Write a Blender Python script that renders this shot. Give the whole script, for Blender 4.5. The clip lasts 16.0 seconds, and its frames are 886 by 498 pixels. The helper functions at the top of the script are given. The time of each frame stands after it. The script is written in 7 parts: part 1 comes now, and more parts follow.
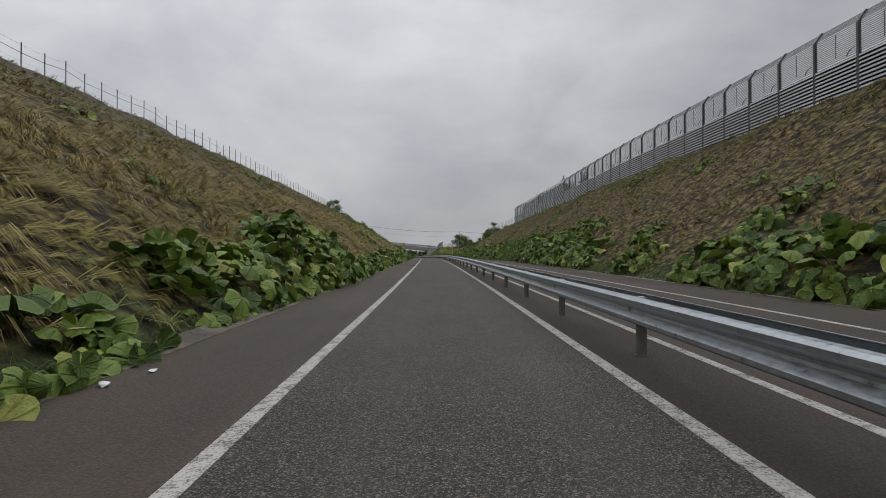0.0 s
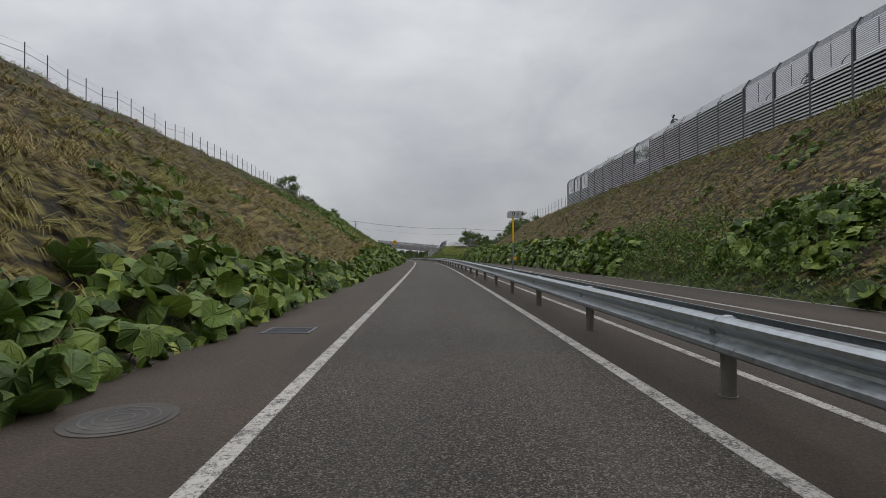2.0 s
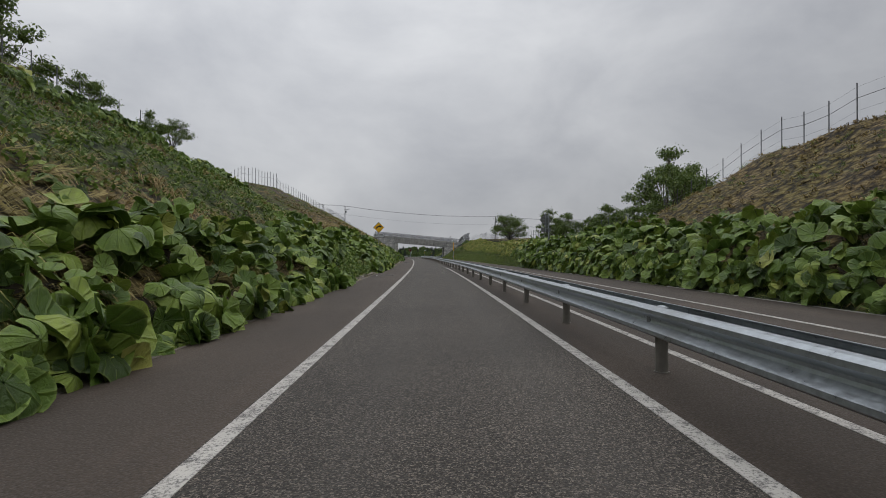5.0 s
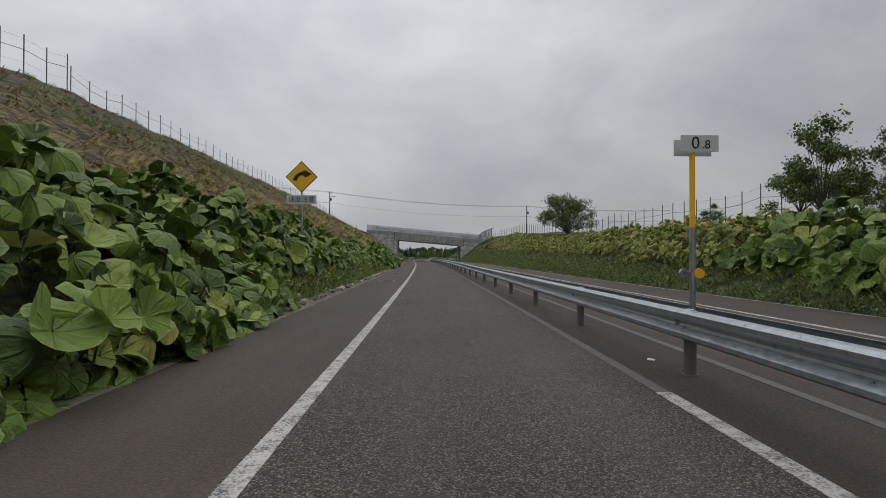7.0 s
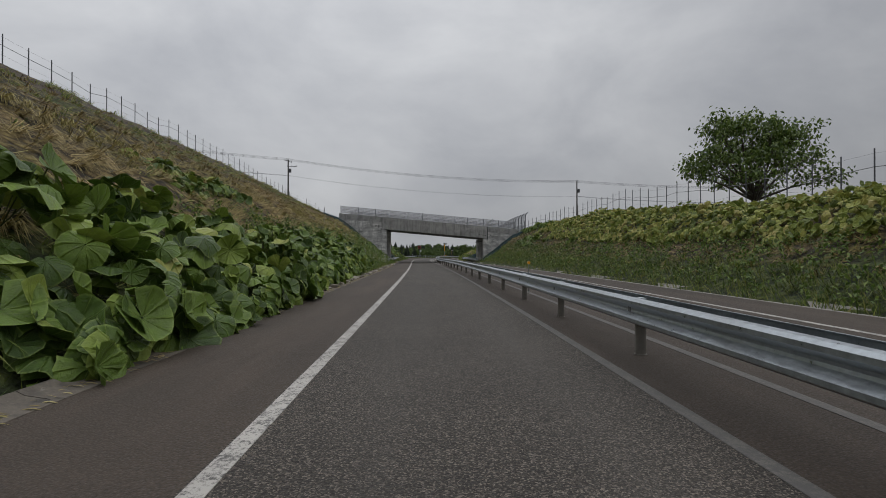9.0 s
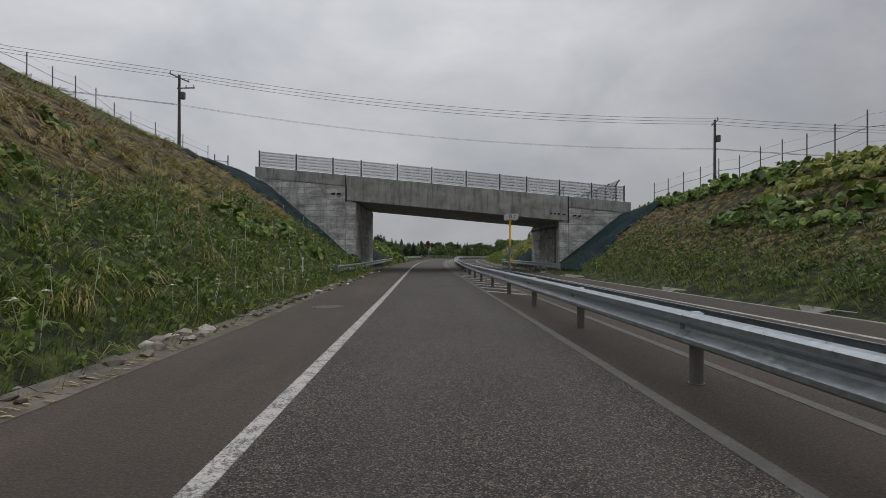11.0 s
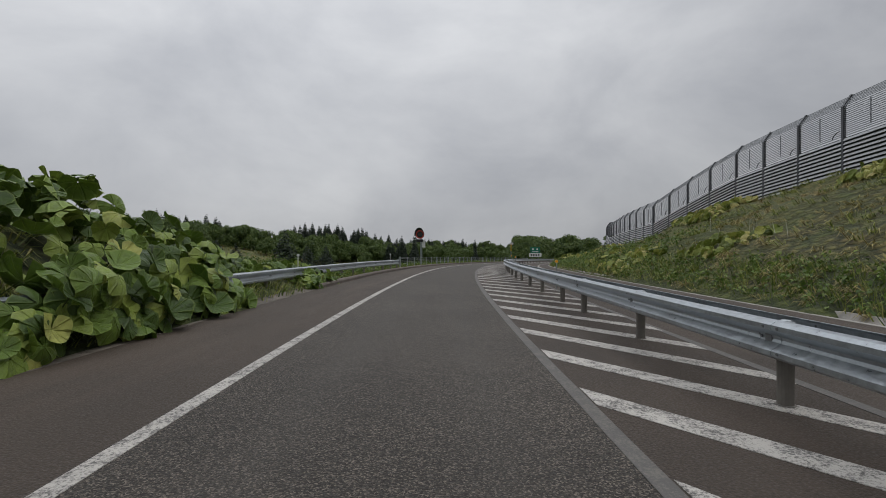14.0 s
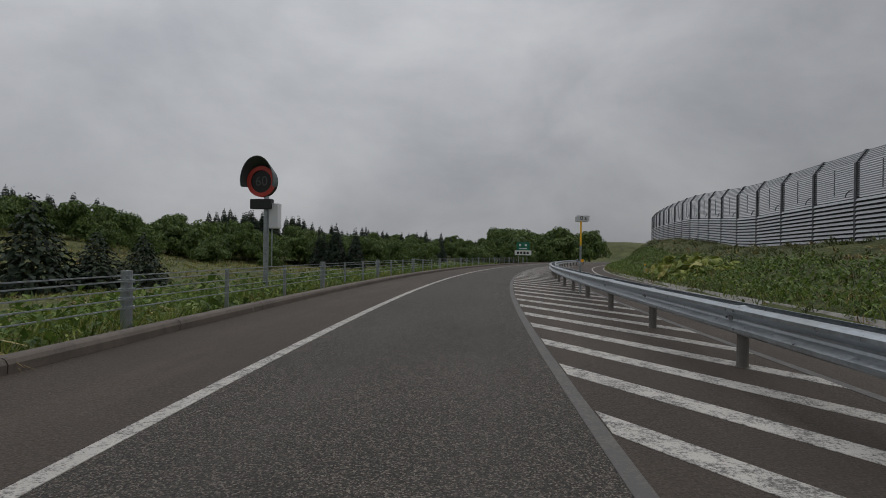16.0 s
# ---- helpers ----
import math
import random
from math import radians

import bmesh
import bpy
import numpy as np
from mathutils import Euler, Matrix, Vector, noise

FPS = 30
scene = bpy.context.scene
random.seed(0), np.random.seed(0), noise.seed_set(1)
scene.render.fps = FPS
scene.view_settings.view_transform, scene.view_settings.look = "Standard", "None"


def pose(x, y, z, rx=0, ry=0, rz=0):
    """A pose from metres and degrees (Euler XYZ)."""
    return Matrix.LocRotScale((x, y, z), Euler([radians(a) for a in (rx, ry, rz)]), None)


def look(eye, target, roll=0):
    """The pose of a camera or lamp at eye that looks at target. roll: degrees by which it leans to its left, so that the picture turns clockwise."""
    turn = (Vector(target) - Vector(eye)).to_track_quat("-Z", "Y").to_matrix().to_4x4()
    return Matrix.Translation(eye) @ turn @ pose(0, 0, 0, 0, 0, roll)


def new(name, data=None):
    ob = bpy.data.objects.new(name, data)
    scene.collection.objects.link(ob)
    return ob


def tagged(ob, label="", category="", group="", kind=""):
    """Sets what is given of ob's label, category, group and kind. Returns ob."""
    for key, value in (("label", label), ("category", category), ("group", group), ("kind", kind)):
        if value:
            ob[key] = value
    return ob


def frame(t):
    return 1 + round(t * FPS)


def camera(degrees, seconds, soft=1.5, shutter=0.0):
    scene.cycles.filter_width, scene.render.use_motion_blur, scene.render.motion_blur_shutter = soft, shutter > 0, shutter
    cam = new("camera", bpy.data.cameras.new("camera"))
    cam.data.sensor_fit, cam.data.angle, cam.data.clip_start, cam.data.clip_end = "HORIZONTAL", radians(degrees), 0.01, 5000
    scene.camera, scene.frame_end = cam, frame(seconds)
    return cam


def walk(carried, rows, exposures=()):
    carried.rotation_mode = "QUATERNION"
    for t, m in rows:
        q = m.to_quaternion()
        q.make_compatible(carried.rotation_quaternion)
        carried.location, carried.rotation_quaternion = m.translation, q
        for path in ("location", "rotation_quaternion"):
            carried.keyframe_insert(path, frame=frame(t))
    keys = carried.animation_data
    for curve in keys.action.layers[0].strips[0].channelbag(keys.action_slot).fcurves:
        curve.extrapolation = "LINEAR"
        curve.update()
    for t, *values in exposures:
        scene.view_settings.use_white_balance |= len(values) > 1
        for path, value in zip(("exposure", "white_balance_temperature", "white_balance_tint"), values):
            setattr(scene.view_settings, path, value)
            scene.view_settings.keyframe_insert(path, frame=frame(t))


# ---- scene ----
# the drive: seconds, x, y, z, pitch, roll, turn
cam = camera(83.76, 16.0, soft=0.9, shutter=0.0)
DRIVE = [
    (0.0, -0.24, 2.36, 1.380, 0.68, 0.14, -0.57),
    (0.5, -0.35, 13.79, 1.480, 0.77, 0.16, -0.54),
    (1.0, -0.51, 25.23, 1.583, 0.78, 0.24, -0.58),
    (1.5, -0.71, 36.67, 1.680, 0.58, 0.39, -0.51),
    (2.0, -0.91, 48.15, 1.766, 0.71, 0.18, -0.40),
    (2.5, -1.11, 59.55, 1.826, 0.62, 0.05, -0.24),
    (3.0, -1.32, 70.75, 1.866, 0.65, -0.01, 0.01),
    (3.5, -1.56, 81.90, 1.896, 0.62, -0.01, 0.26),
    (4.0, -1.86, 93.00, 1.910, 0.50, -0.01, 0.68),
    (4.5, -2.24, 104.05, 1.909, 0.42, -0.02, 1.05),
    (5.0, -2.69, 115.07, 1.890, 0.36, -0.03, 1.39),
    (5.5, -3.24, 126.06, 1.857, 0.35, -0.06, 1.69),
    (6.0, -3.89, 137.03, 1.813, 0.43, -0.12, 2.04),
    (6.5, -4.65, 148.00, 1.761, 0.38, -0.10, 2.28),
    (7.0, -5.48, 158.96, 1.697, 0.51, -0.12, 2.47),
    (7.5, -6.31, 170.02, 1.628, 0.40, -0.16, 2.74),
    (8.0, -7.11, 181.14, 1.562, 0.56, -0.20, 2.73),
    (8.5, -7.91, 192.29, 1.511, 0.41, -0.08, 2.99),
    (9.0, -8.74, 203.42, 1.477, 0.26, 0.01, 3.11),
    (9.5, -9.68, 214.54, 1.438, 0.22, -0.01, 3.44),
    (10.0, -10.69, 225.61, 1.387, 0.18, -0.03, 3.75),
    (10.5, -11.76, 236.59, 1.326, 0.16, -0.07, 4.04),
    (11.0, -12.87, 247.46, 1.255, 0.17, -0.15, 4.30),
    (11.5, -13.98, 258.16, 1.170, 0.09, -0.21, 4.38),
    (12.0, -15.10, 268.79, 1.076, 0.20, -0.18, 4.43),
    (12.5, -16.06, 279.43, 0.979, 0.20, -0.21, 4.64),
    (13.0, -17.01, 290.10, 0.893, 0.21, -0.13, 4.69),
    (13.5, -17.98, 300.79, 0.837, 0.25, -0.11, 4.38),
    (14.0, -18.94, 311.49, 0.802, 0.22, -0.20, 3.98),
    (14.5, -19.62, 322.18, 0.783, 0.06, -0.33, 3.26),
    (15.0, -19.95, 332.86, 0.761, -0.26, -0.77, 2.24),
    (15.5, -20.02, 343.53, 0.723, -0.26, -0.82, 1.13),
    (16.0, -19.77, 354.18, 0.643, -0.19, -0.78, -0.13),
]
walk(cam, [(t, pose(x, y, z, 90 + p, r, w)) for t, x, y, z, p, r, w in DRIVE], exposures=((0.0, 0.0), (6.0, 0.04), (7.0, 0.0), (9.0, -0.14), (11.5, -0.04), (11.9, 0.06), (12.2, 0.28), (12.5, 0.66), (12.8, 0.84), (13.0, 0.80), (13.4, 0.48), (13.8, 0.14), (14.4, -0.13), (15.0, -0.25), (16.0, -0.34)))

# ---- overcast daylight ----
SUN_UP, SUN_TURN = radians(50), radians(75)
world = bpy.data.worlds.new("overcast_sky")
scene.world = world
world.use_nodes = True
wn, wl = world.node_tree.nodes, world.node_tree.links
wn.clear()
w_out = wn.new("ShaderNodeOutputWorld")
w_sky = wn.new("ShaderNodeBackground")
w_cloud = wn.new("ShaderNodeBackground")
w_mix = wn.new("ShaderNodeMixShader")
sky = wn.new("ShaderNodeTexSky")
sky.sky_type, sky.sun_disc, sky.sun_elevation, sky.sun_rotation = "NISHITA", False, SUN_UP, SUN_TURN
sky.air_density, sky.dust_density = 1.0, 4.0
w_sky.inputs["Strength"].default_value = 0.06
geo_in = wn.new("ShaderNodeTexCoord")
flat = wn.new("ShaderNodeMapping")
flat.inputs["Scale"].default_value = (1.0, 1.0, 1.7)
big = wn.new("ShaderNodeTexNoise")
big.inputs["Scale"].default_value, big.inputs["Detail"].default_value, big.inputs["Roughness"].default_value = 2.6, 6.0, 0.55
big.inputs["Distortion"].default_value = 0.25
ramp = wn.new("ShaderNodeValToRGB")
ramp.color_ramp.elements[0].position, ramp.color_ramp.elements[0].color = 0.30, (0.445, 0.461, 0.498, 1)
ramp.color_ramp.elements[1].position, ramp.color_ramp.elements[1].color = 0.70, (0.675, 0.688, 0.712, 1)
split = wn.new("ShaderNodeSeparateXYZ")
lift = wn.new("ShaderNodeMapRange")
lift.inputs["From Min"].default_value, lift.inputs["From Max"].default_value = 0.0, 0.6
lift.inputs["To Min"].default_value, lift.inputs["To Max"].default_value = 0.68, 1.15
gain = wn.new("ShaderNodeMixRGB")
gain.blend_type, gain.inputs["Fac"].default_value = "MULTIPLY", 1.0
wl.new(geo_in.outputs["Generated"], flat.inputs["Vector"])
wl.new(flat.outputs["Vector"], big.inputs["Vector"])
wl.new(big.outputs["Fac"], ramp.inputs["Fac"])
wl.new(geo_in.outputs["Generated"], split.inputs["Vector"])
wl.new(split.outputs["Z"], lift.inputs["Value"])
wl.new(ramp.outputs["Color"], gain.inputs["Color1"])
aim = wn.new("ShaderNodeVectorMath")
aim.operation = "DOT_PRODUCT"
aim.inputs[1].default_value = (-0.50, 0.77, 0.40)
glow = wn.new("ShaderNodeMapRange")
glow.inputs["From Min"].default_value, glow.inputs["From Max"].default_value = 0.1, 1.0
glow.inputs["To Min"].default_value, glow.inputs["To Max"].default_value = 0.70, 1.18
both = wn.new("ShaderNodeMath")
both.operation = "MULTIPLY"
wl.new(geo_in.outputs["Generated"], aim.inputs[0])
wl.new(aim.outputs["Value"], glow.inputs["Value"])
wl.new(glow.outputs["Result"], both.inputs[0])
crown_light = wn.new("ShaderNodeMapRange")  # an overcast sky is brightest overhead
crown_light.inputs["From Min"].default_value, crown_light.inputs["From Max"].default_value = 0.48, 1.0
crown_light.inputs["To Min"].default_value, crown_light.inputs["To Max"].default_value = 1.0, 2.4
over = wn.new("ShaderNodeMath")
over.operation = "MULTIPLY"
wl.new(split.outputs["Z"], crown_light.inputs["Value"])
wl.new(crown_light.outputs["Result"], over.inputs[0])
wl.new(lift.outputs["Result"], over.inputs[1])
wl.new(over.outputs[0], both.inputs[1])
wl.new(both.outputs[0], gain.inputs["Color2"])
wl.new(gain.outputs["Color"], w_cloud.inputs["Color"])
w_cloud.inputs["Strength"].default_value = 1.0
wl.new(sky.outputs["Color"], w_sky.inputs["Color"])
w_mix.inputs["Fac"].default_value = 0.93
wl.new(w_sky.outputs["Background"], w_mix.inputs[1])
wl.new(w_cloud.outputs["Background"], w_mix.inputs[2])
wl.new(w_mix.outputs["Shader"], w_out.inputs["Surface"])
sun_lamp = bpy.data.lights.new("sun", "SUN")
sun_lamp.energy, sun_lamp.angle, sun_lamp.color = 0.5, radians(30), (1.0, 0.97, 0.93)
sun = new("sun", sun_lamp)
sun.matrix_world = look((0, 0, 60), (-20 * math.sin(SUN_TURN), -20 * math.cos(SUN_TURN) + 0, 60 - 20 * math.tan(SUN_UP)))

# ---- the road's axis: curvature (1e-4 per m) and grade (percent) every 20 m from s = -20 ----
KNOTS = np.arange(-20, 561, 20.0)
BEND = [-6.41, -5.75, -4.43, -2.25, -2.17, -3.85, -4.87, -5.10, -5.47, -5.39, -3.72, -3.03, -4.26, -5.82, -4.43, 0.73, 11.71, 23.24, 33.79, 43.44, 47.74, 49.39, 50.01, 50.25, 50.34, 50.38, 50.39, 50.40, 50.40, 50.40]
GRADE = [0.84, 0.84, 0.92, 0.80, 0.40, 0.24, -0.03, -0.31, -0.45, -0.64, -0.57, -0.25, -0.46, -0.62, -0.87, -0.93, -0.43, -0.12, -0.33, -1.19, -1.38, -1.34, -1.31, -1.28, -1.25, -1.23, -1.21, -1.20, -1.19, -1.19]
STEP = np.arange(-100, 640.5, 1.0)


def run_sum(v):
    w = np.concatenate([[0], np.cumsum((v[1:] + v[:-1]) / 2)])
    return w - np.interp(0, STEP, w)


HEAD = run_sum(np.interp(STEP, KNOTS, BEND) * 1e-4)
AX_X, AX_Y = run_sum(np.sin(HEAD)), run_sum(np.cos(HEAD))
AX_Z = run_sum(np.interp(STEP, KNOTS, GRADE) * 0.01)


def at(s, u=0.0, z=0.0):
    """World place of a point s along the road, u to its right and z above it."""
    h = float(np.interp(s, STEP, HEAD))
    return Vector((float(np.interp(s, STEP, AX_X)) + u * math.cos(h), float(np.interp(s, STEP, AX_Y)) - u * math.sin(h),
                   float(np.interp(s, STEP, AX_Z)) + z))


def turn_at(s):
    return float(np.interp(s, STEP, HEAD))


def stand(s, u=0.0, z=0.0, spin=0.0):
    """Pose of a thing that stands by the road: its x to the right of the road, its y along it."""
    return Matrix.Translation(at(s, u, z)) @ Matrix.Rotation(-turn_at(s) + radians(spin), 4, "Z")


def ats(s, u, z):
    """Many places at once."""
    s, u, z = np.broadcast_arrays(np.asarray(s, float), np.asarray(u, float), np.asarray(z, float))
    h = np.interp(s, STEP, HEAD)
    return np.stack([np.interp(s, STEP, AX_X) + u * np.cos(h), np.interp(s, STEP, AX_Y) - u * np.sin(h), np.interp(s, STEP, AX_Z) + z], -1)


def road_coords(x, y):
    """s and u of world places."""
    s, u = np.empty(len(x)), np.empty(len(x))
    for a in range(0, len(x), 4000):
        px, py = x[a:a + 4000], y[a:a + 4000]
        j = ((AX_X[None] - px[:, None]) ** 2 + (AX_Y[None] - py[:, None]) ** 2).argmin(1)
        dx, dy = px - AX_X[j], py - AX_Y[j]
        s[a:a + 4000] = STEP[j] + dx * np.sin(HEAD[j]) + dy * np.cos(HEAD[j])
        u[a:a + 4000] = dx * np.cos(HEAD[j]) - dy * np.sin(HEAD[j])
    return s, u

# ---- tools for meshes and materials ----
def mat(name, color, rough=0.8, metal=0.0):
    m = bpy.data.materials.new(name)
    m.use_nodes = True
    b = m.node_tree.nodes["Principled BSDF"]
    b.inputs["Base Color"].default_value = (*color, 1)
    b.inputs["Roughness"].default_value = rough
    b.inputs["Metallic"].default_value = metal
    return m


class Nodes:
    """Short hand for a node material."""

    def __init__(self, name, rough=0.8, metal=0.0):
        self.m = mat(name, (0.5, 0.5, 0.5), rough, metal)
        self.n, self.l = self.m.node_tree.nodes, self.m.node_tree.links
        self.b = self.n["Principled BSDF"]
        self.tc = self.n.new("ShaderNodeTexCoord")

    def coords(self, scale=(1, 1, 1), kind="Object", turn=(0, 0, 0)):
        mp = self.n.new("ShaderNodeMapping")
        mp.inputs["Scale"].default_value, mp.inputs["Rotation"].default_value = scale, turn
        self.l.new(self.tc.outputs[kind], mp.inputs["Vector"])
        return mp.outputs["Vector"]

    def noise(self, scale, detail=4, rough=0.55, vec=None, distort=0.0):
        t = self.n.new("ShaderNodeTexNoise")
        t.inputs["Scale"].default_value, t.inputs["Detail"].default_value = scale, detail
        t.inputs["Roughness"].default_value, t.inputs["Distortion"].default_value = rough, distort
        self.l.new(vec if vec is not None else self.coords(), t.inputs["Vector"])
        return t.outputs["Fac"]

    def voronoi(self, scale, vec=None, feature="F1", out="Distance"):
        t = self.n.new("ShaderNodeTexVoronoi")
        t.feature = feature
        t.inputs["Scale"].default_value = scale
        self.l.new(vec if vec is not None else self.coords(), t.inputs["Vector"])
        return t.outputs[out]

    def ramp(self, fac, *stops):
        r = self.n.new("ShaderNodeValToRGB")
        e = r.color_ramp.elements
        while len(e) < len(stops):
            e.new(0.5)
        for k, (p, c) in zip(e, stops):
            k.position, k.color = p, (*(c if isinstance(c, tuple) else (c, c, c)), 1)
        self.l.new(fac, r.inputs["Fac"])
        return r.outputs["Color"]

    def mix(self, a, b, fac=0.5, how="MIX"):
        x = self.n.new("ShaderNodeMixRGB")
        x.blend_type = how
        for sock, v in ((x.inputs["Fac"], fac), (x.inputs["Color1"], a), (x.inputs["Color2"], b)):
            if isinstance(v, tuple):
                sock.default_value = (*v, 1)
            elif isinstance(v, (int, float)):
                sock.default_value = v if sock.name == "Fac" else (v, v, v, 1)
            else:
                self.l.new(v, sock)
        return x.outputs["Color"]

    def math(self, op, a, b=0.0):
        x = self.n.new("ShaderNodeMath")
        x.operation = op
        for sock, v in ((x.inputs[0], a), (x.inputs[1], b)):
            if isinstance(v, (int, float)):
                sock.default_value = v
            else:
                self.l.new(v, sock)
        return x.outputs[0]

    def random(self):
        return self.n.new("ShaderNodeObjectInfo").outputs["Random"]

    def island(self):
        return self.n.new("ShaderNodeNewGeometry").outputs["Random Per Island"]

    def done(self, color=None, rough=None, bump=None, height=0.3, dist=0.02):
        for sock, v in (("Base Color", color), ("Roughness", rough)):
            if v is not None:
                self.l.new(v, self.b.inputs[sock])
        if bump is not None:
            b = self.n.new("ShaderNodeBump")
            b.inputs["Strength"].default_value, b.inputs["Distance"].default_value = height, dist
            self.l.new(bump, b.inputs["Height"])
            self.l.new(b.outputs["Normal"], self.b.inputs["Normal"])
        return self.m


def raw(name, verts, faces, material, smooth=False):
    """A mesh from plain lists."""
    me = bpy.data.meshes.new(name)
    me.from_pydata([tuple(v) for v in verts], [], faces)
    if material:
        me.materials.append(material)
    if smooth:
        me.polygons.foreach_set("use_smooth", [True] * len(me.polygons))
    me.update()
    return me


def bulk(name, verts, quads, material, smooth=False, corners=4):
    """A large mesh from arrays: verts (n, 3), faces (m, corners)."""
    me = bpy.data.meshes.new(name)
    v, f = np.asarray(verts, np.float32), np.asarray(quads, np.int32)
    me.vertices.add(len(v))
    me.vertices.foreach_set("co", v.ravel())
    me.loops.add(f.size)
    me.loops.foreach_set("vertex_index", f.ravel())
    me.polygons.add(len(f))
    me.polygons.foreach_set("loop_start", np.arange(0, f.size, corners, dtype=np.int32))
    if smooth:
        me.polygons.foreach_set("use_smooth", np.ones(len(f), bool))
    me.materials.append(material)
    me.update(calc_edges=True)
    return me


def bm_mesh(name, bm, material, smooth=False):
    me = bpy.data.meshes.new(name)
    bm.to_mesh(me)
    bm.free()
    if material:
        me.materials.append(material)
    if smooth:
        me.polygons.foreach_set("use_smooth", [True] * len(me.polygons))
    return me


def part(name, bm, material, parent, label="", smooth=False, m=None):
    """Link a bmesh, or a mesh, as one part under a thing."""
    me = bm if isinstance(bm, bpy.types.Mesh) else bm_mesh(name, bm, material, smooth)
    ob = new(name, me)
    ob.parent = parent
    if m is not None:
        ob.matrix_basis = m
    return tagged(ob, label)


def thing(name, m, label, category, group="", kind=""):
    ob = new(name)
    ob.empty_display_size = 0.2
    ob.matrix_basis = m
    return tagged(ob, label, category, group, kind)


def box(bm, x0, x1, y0, y1, z0, z1, bevel=0.0, m=None):
    got = bmesh.ops.create_cube(bm, size=1.0)["verts"]
    bmesh.ops.scale(bm, vec=(x1 - x0, y1 - y0, z1 - z0), verts=got)
    bmesh.ops.translate(bm, vec=((x0 + x1) / 2, (y0 + y1) / 2, (z0 + z1) / 2), verts=got)
    if bevel:
        edges = list({e for v in got for e in v.link_edges})
        r = bmesh.ops.bevel(bm, geom=edges, offset=bevel, segments=1, affect="EDGES", clamp_overlap=True)
        got = list({v for f in r["faces"] for v in f.verts} | {v for v in got if v.is_valid})
    if m is not None:
        bmesh.ops.transform(bm, matrix=m, verts=got)
    return bm


def boxes(*args, bevel=0.0):
    bm = bmesh.new()
    for a in args:
        box(bm, *a, bevel=bevel)
    return bm


def tube(bm, a, b, r0, r1=None, n=8, caps=True):
    a, b = Vector(a), Vector(b)
    r1 = r0 if r1 is None else r1
    q = (b - a).to_track_quat("Z", "Y")
    rings = []
    for p, r in ((a, r0), (b, r1)):
        rings.append([bm.verts.new(p + q @ Vector((r * math.cos(2 * math.pi * k / n), r * math.sin(2 * math.pi * k / n), 0))) for k in range(n)])
    for k in range(n):
        bm.faces.new((rings[0][k], rings[0][(k + 1) % n], rings[1][(k + 1) % n], rings[1][k]))
    if caps:
        bm.faces.new(rings[0][::-1])
        bm.faces.new(rings[1])
    return bm


def tubes(*args, n=8):
    bm = bmesh.new()
    for a in args:
        tube(bm, *a, n=n)
    return bm


def cord(pts, r, n=4):
    """One bent round bar through the places."""
    bm, rings = bmesh.new(), []
    for i, p in enumerate(pts):
        q = (pts[min(i + 1, len(pts) - 1)] - pts[max(i - 1, 0)]).to_track_quat("Z", "Y")
        rings.append([bm.verts.new(p + q @ Vector((r * math.cos(2 * math.pi * k / n), r * math.sin(2 * math.pi * k / n), 0))) for k in range(n)])
    for a, b in zip(rings[:-1], rings[1:]):
        for k in range(n):
            bm.faces.new((a[k], a[(k + 1) % n], b[(k + 1) % n], b[k]))
    return bm


def sweep(name, profile, path, material, closed=True, smooth=False):
    """A mesh of a profile, (across, up) pairs, along world places with their turn: path is a list of (place, turn)."""
    verts, faces, n = [], [], len(profile)
    for p, h in path:
        c, s = math.cos(h), math.sin(h)
        verts += [(p.x + a * c, p.y - a * s, p.z + b) for a, b in profile]
    for i in range(len(path) - 1):
        for k in range(n if closed else n - 1):
            a, b = i * n + k, i * n + (k + 1) % n
            faces.append((a, b, b + n, a + n))
    if closed:
        faces += [tuple(range(n))[::-1], tuple(range((len(path) - 1) * n, len(path) * n))]
    me = raw(name, verts, faces, material, smooth)
    return me


def way(s0, s1, step, u, z=0.0):
    """Path for sweep along the road; u and z are numbers or functions of s."""
    n = max(1, int(math.ceil((s1 - s0) / step)))
    out = []
    for k in range(n + 1):
        s = s0 + (s1 - s0) * k / n
        out.append((at(s, u(s) if callable(u) else u, z(s) if callable(z) else z), turn_at(s)))
    return out


def knots(*pairs):
    xs, ys = [p[0] for p in pairs], [p[1] for p in pairs]
    return lambda s: float(np.interp(s, xs, ys))

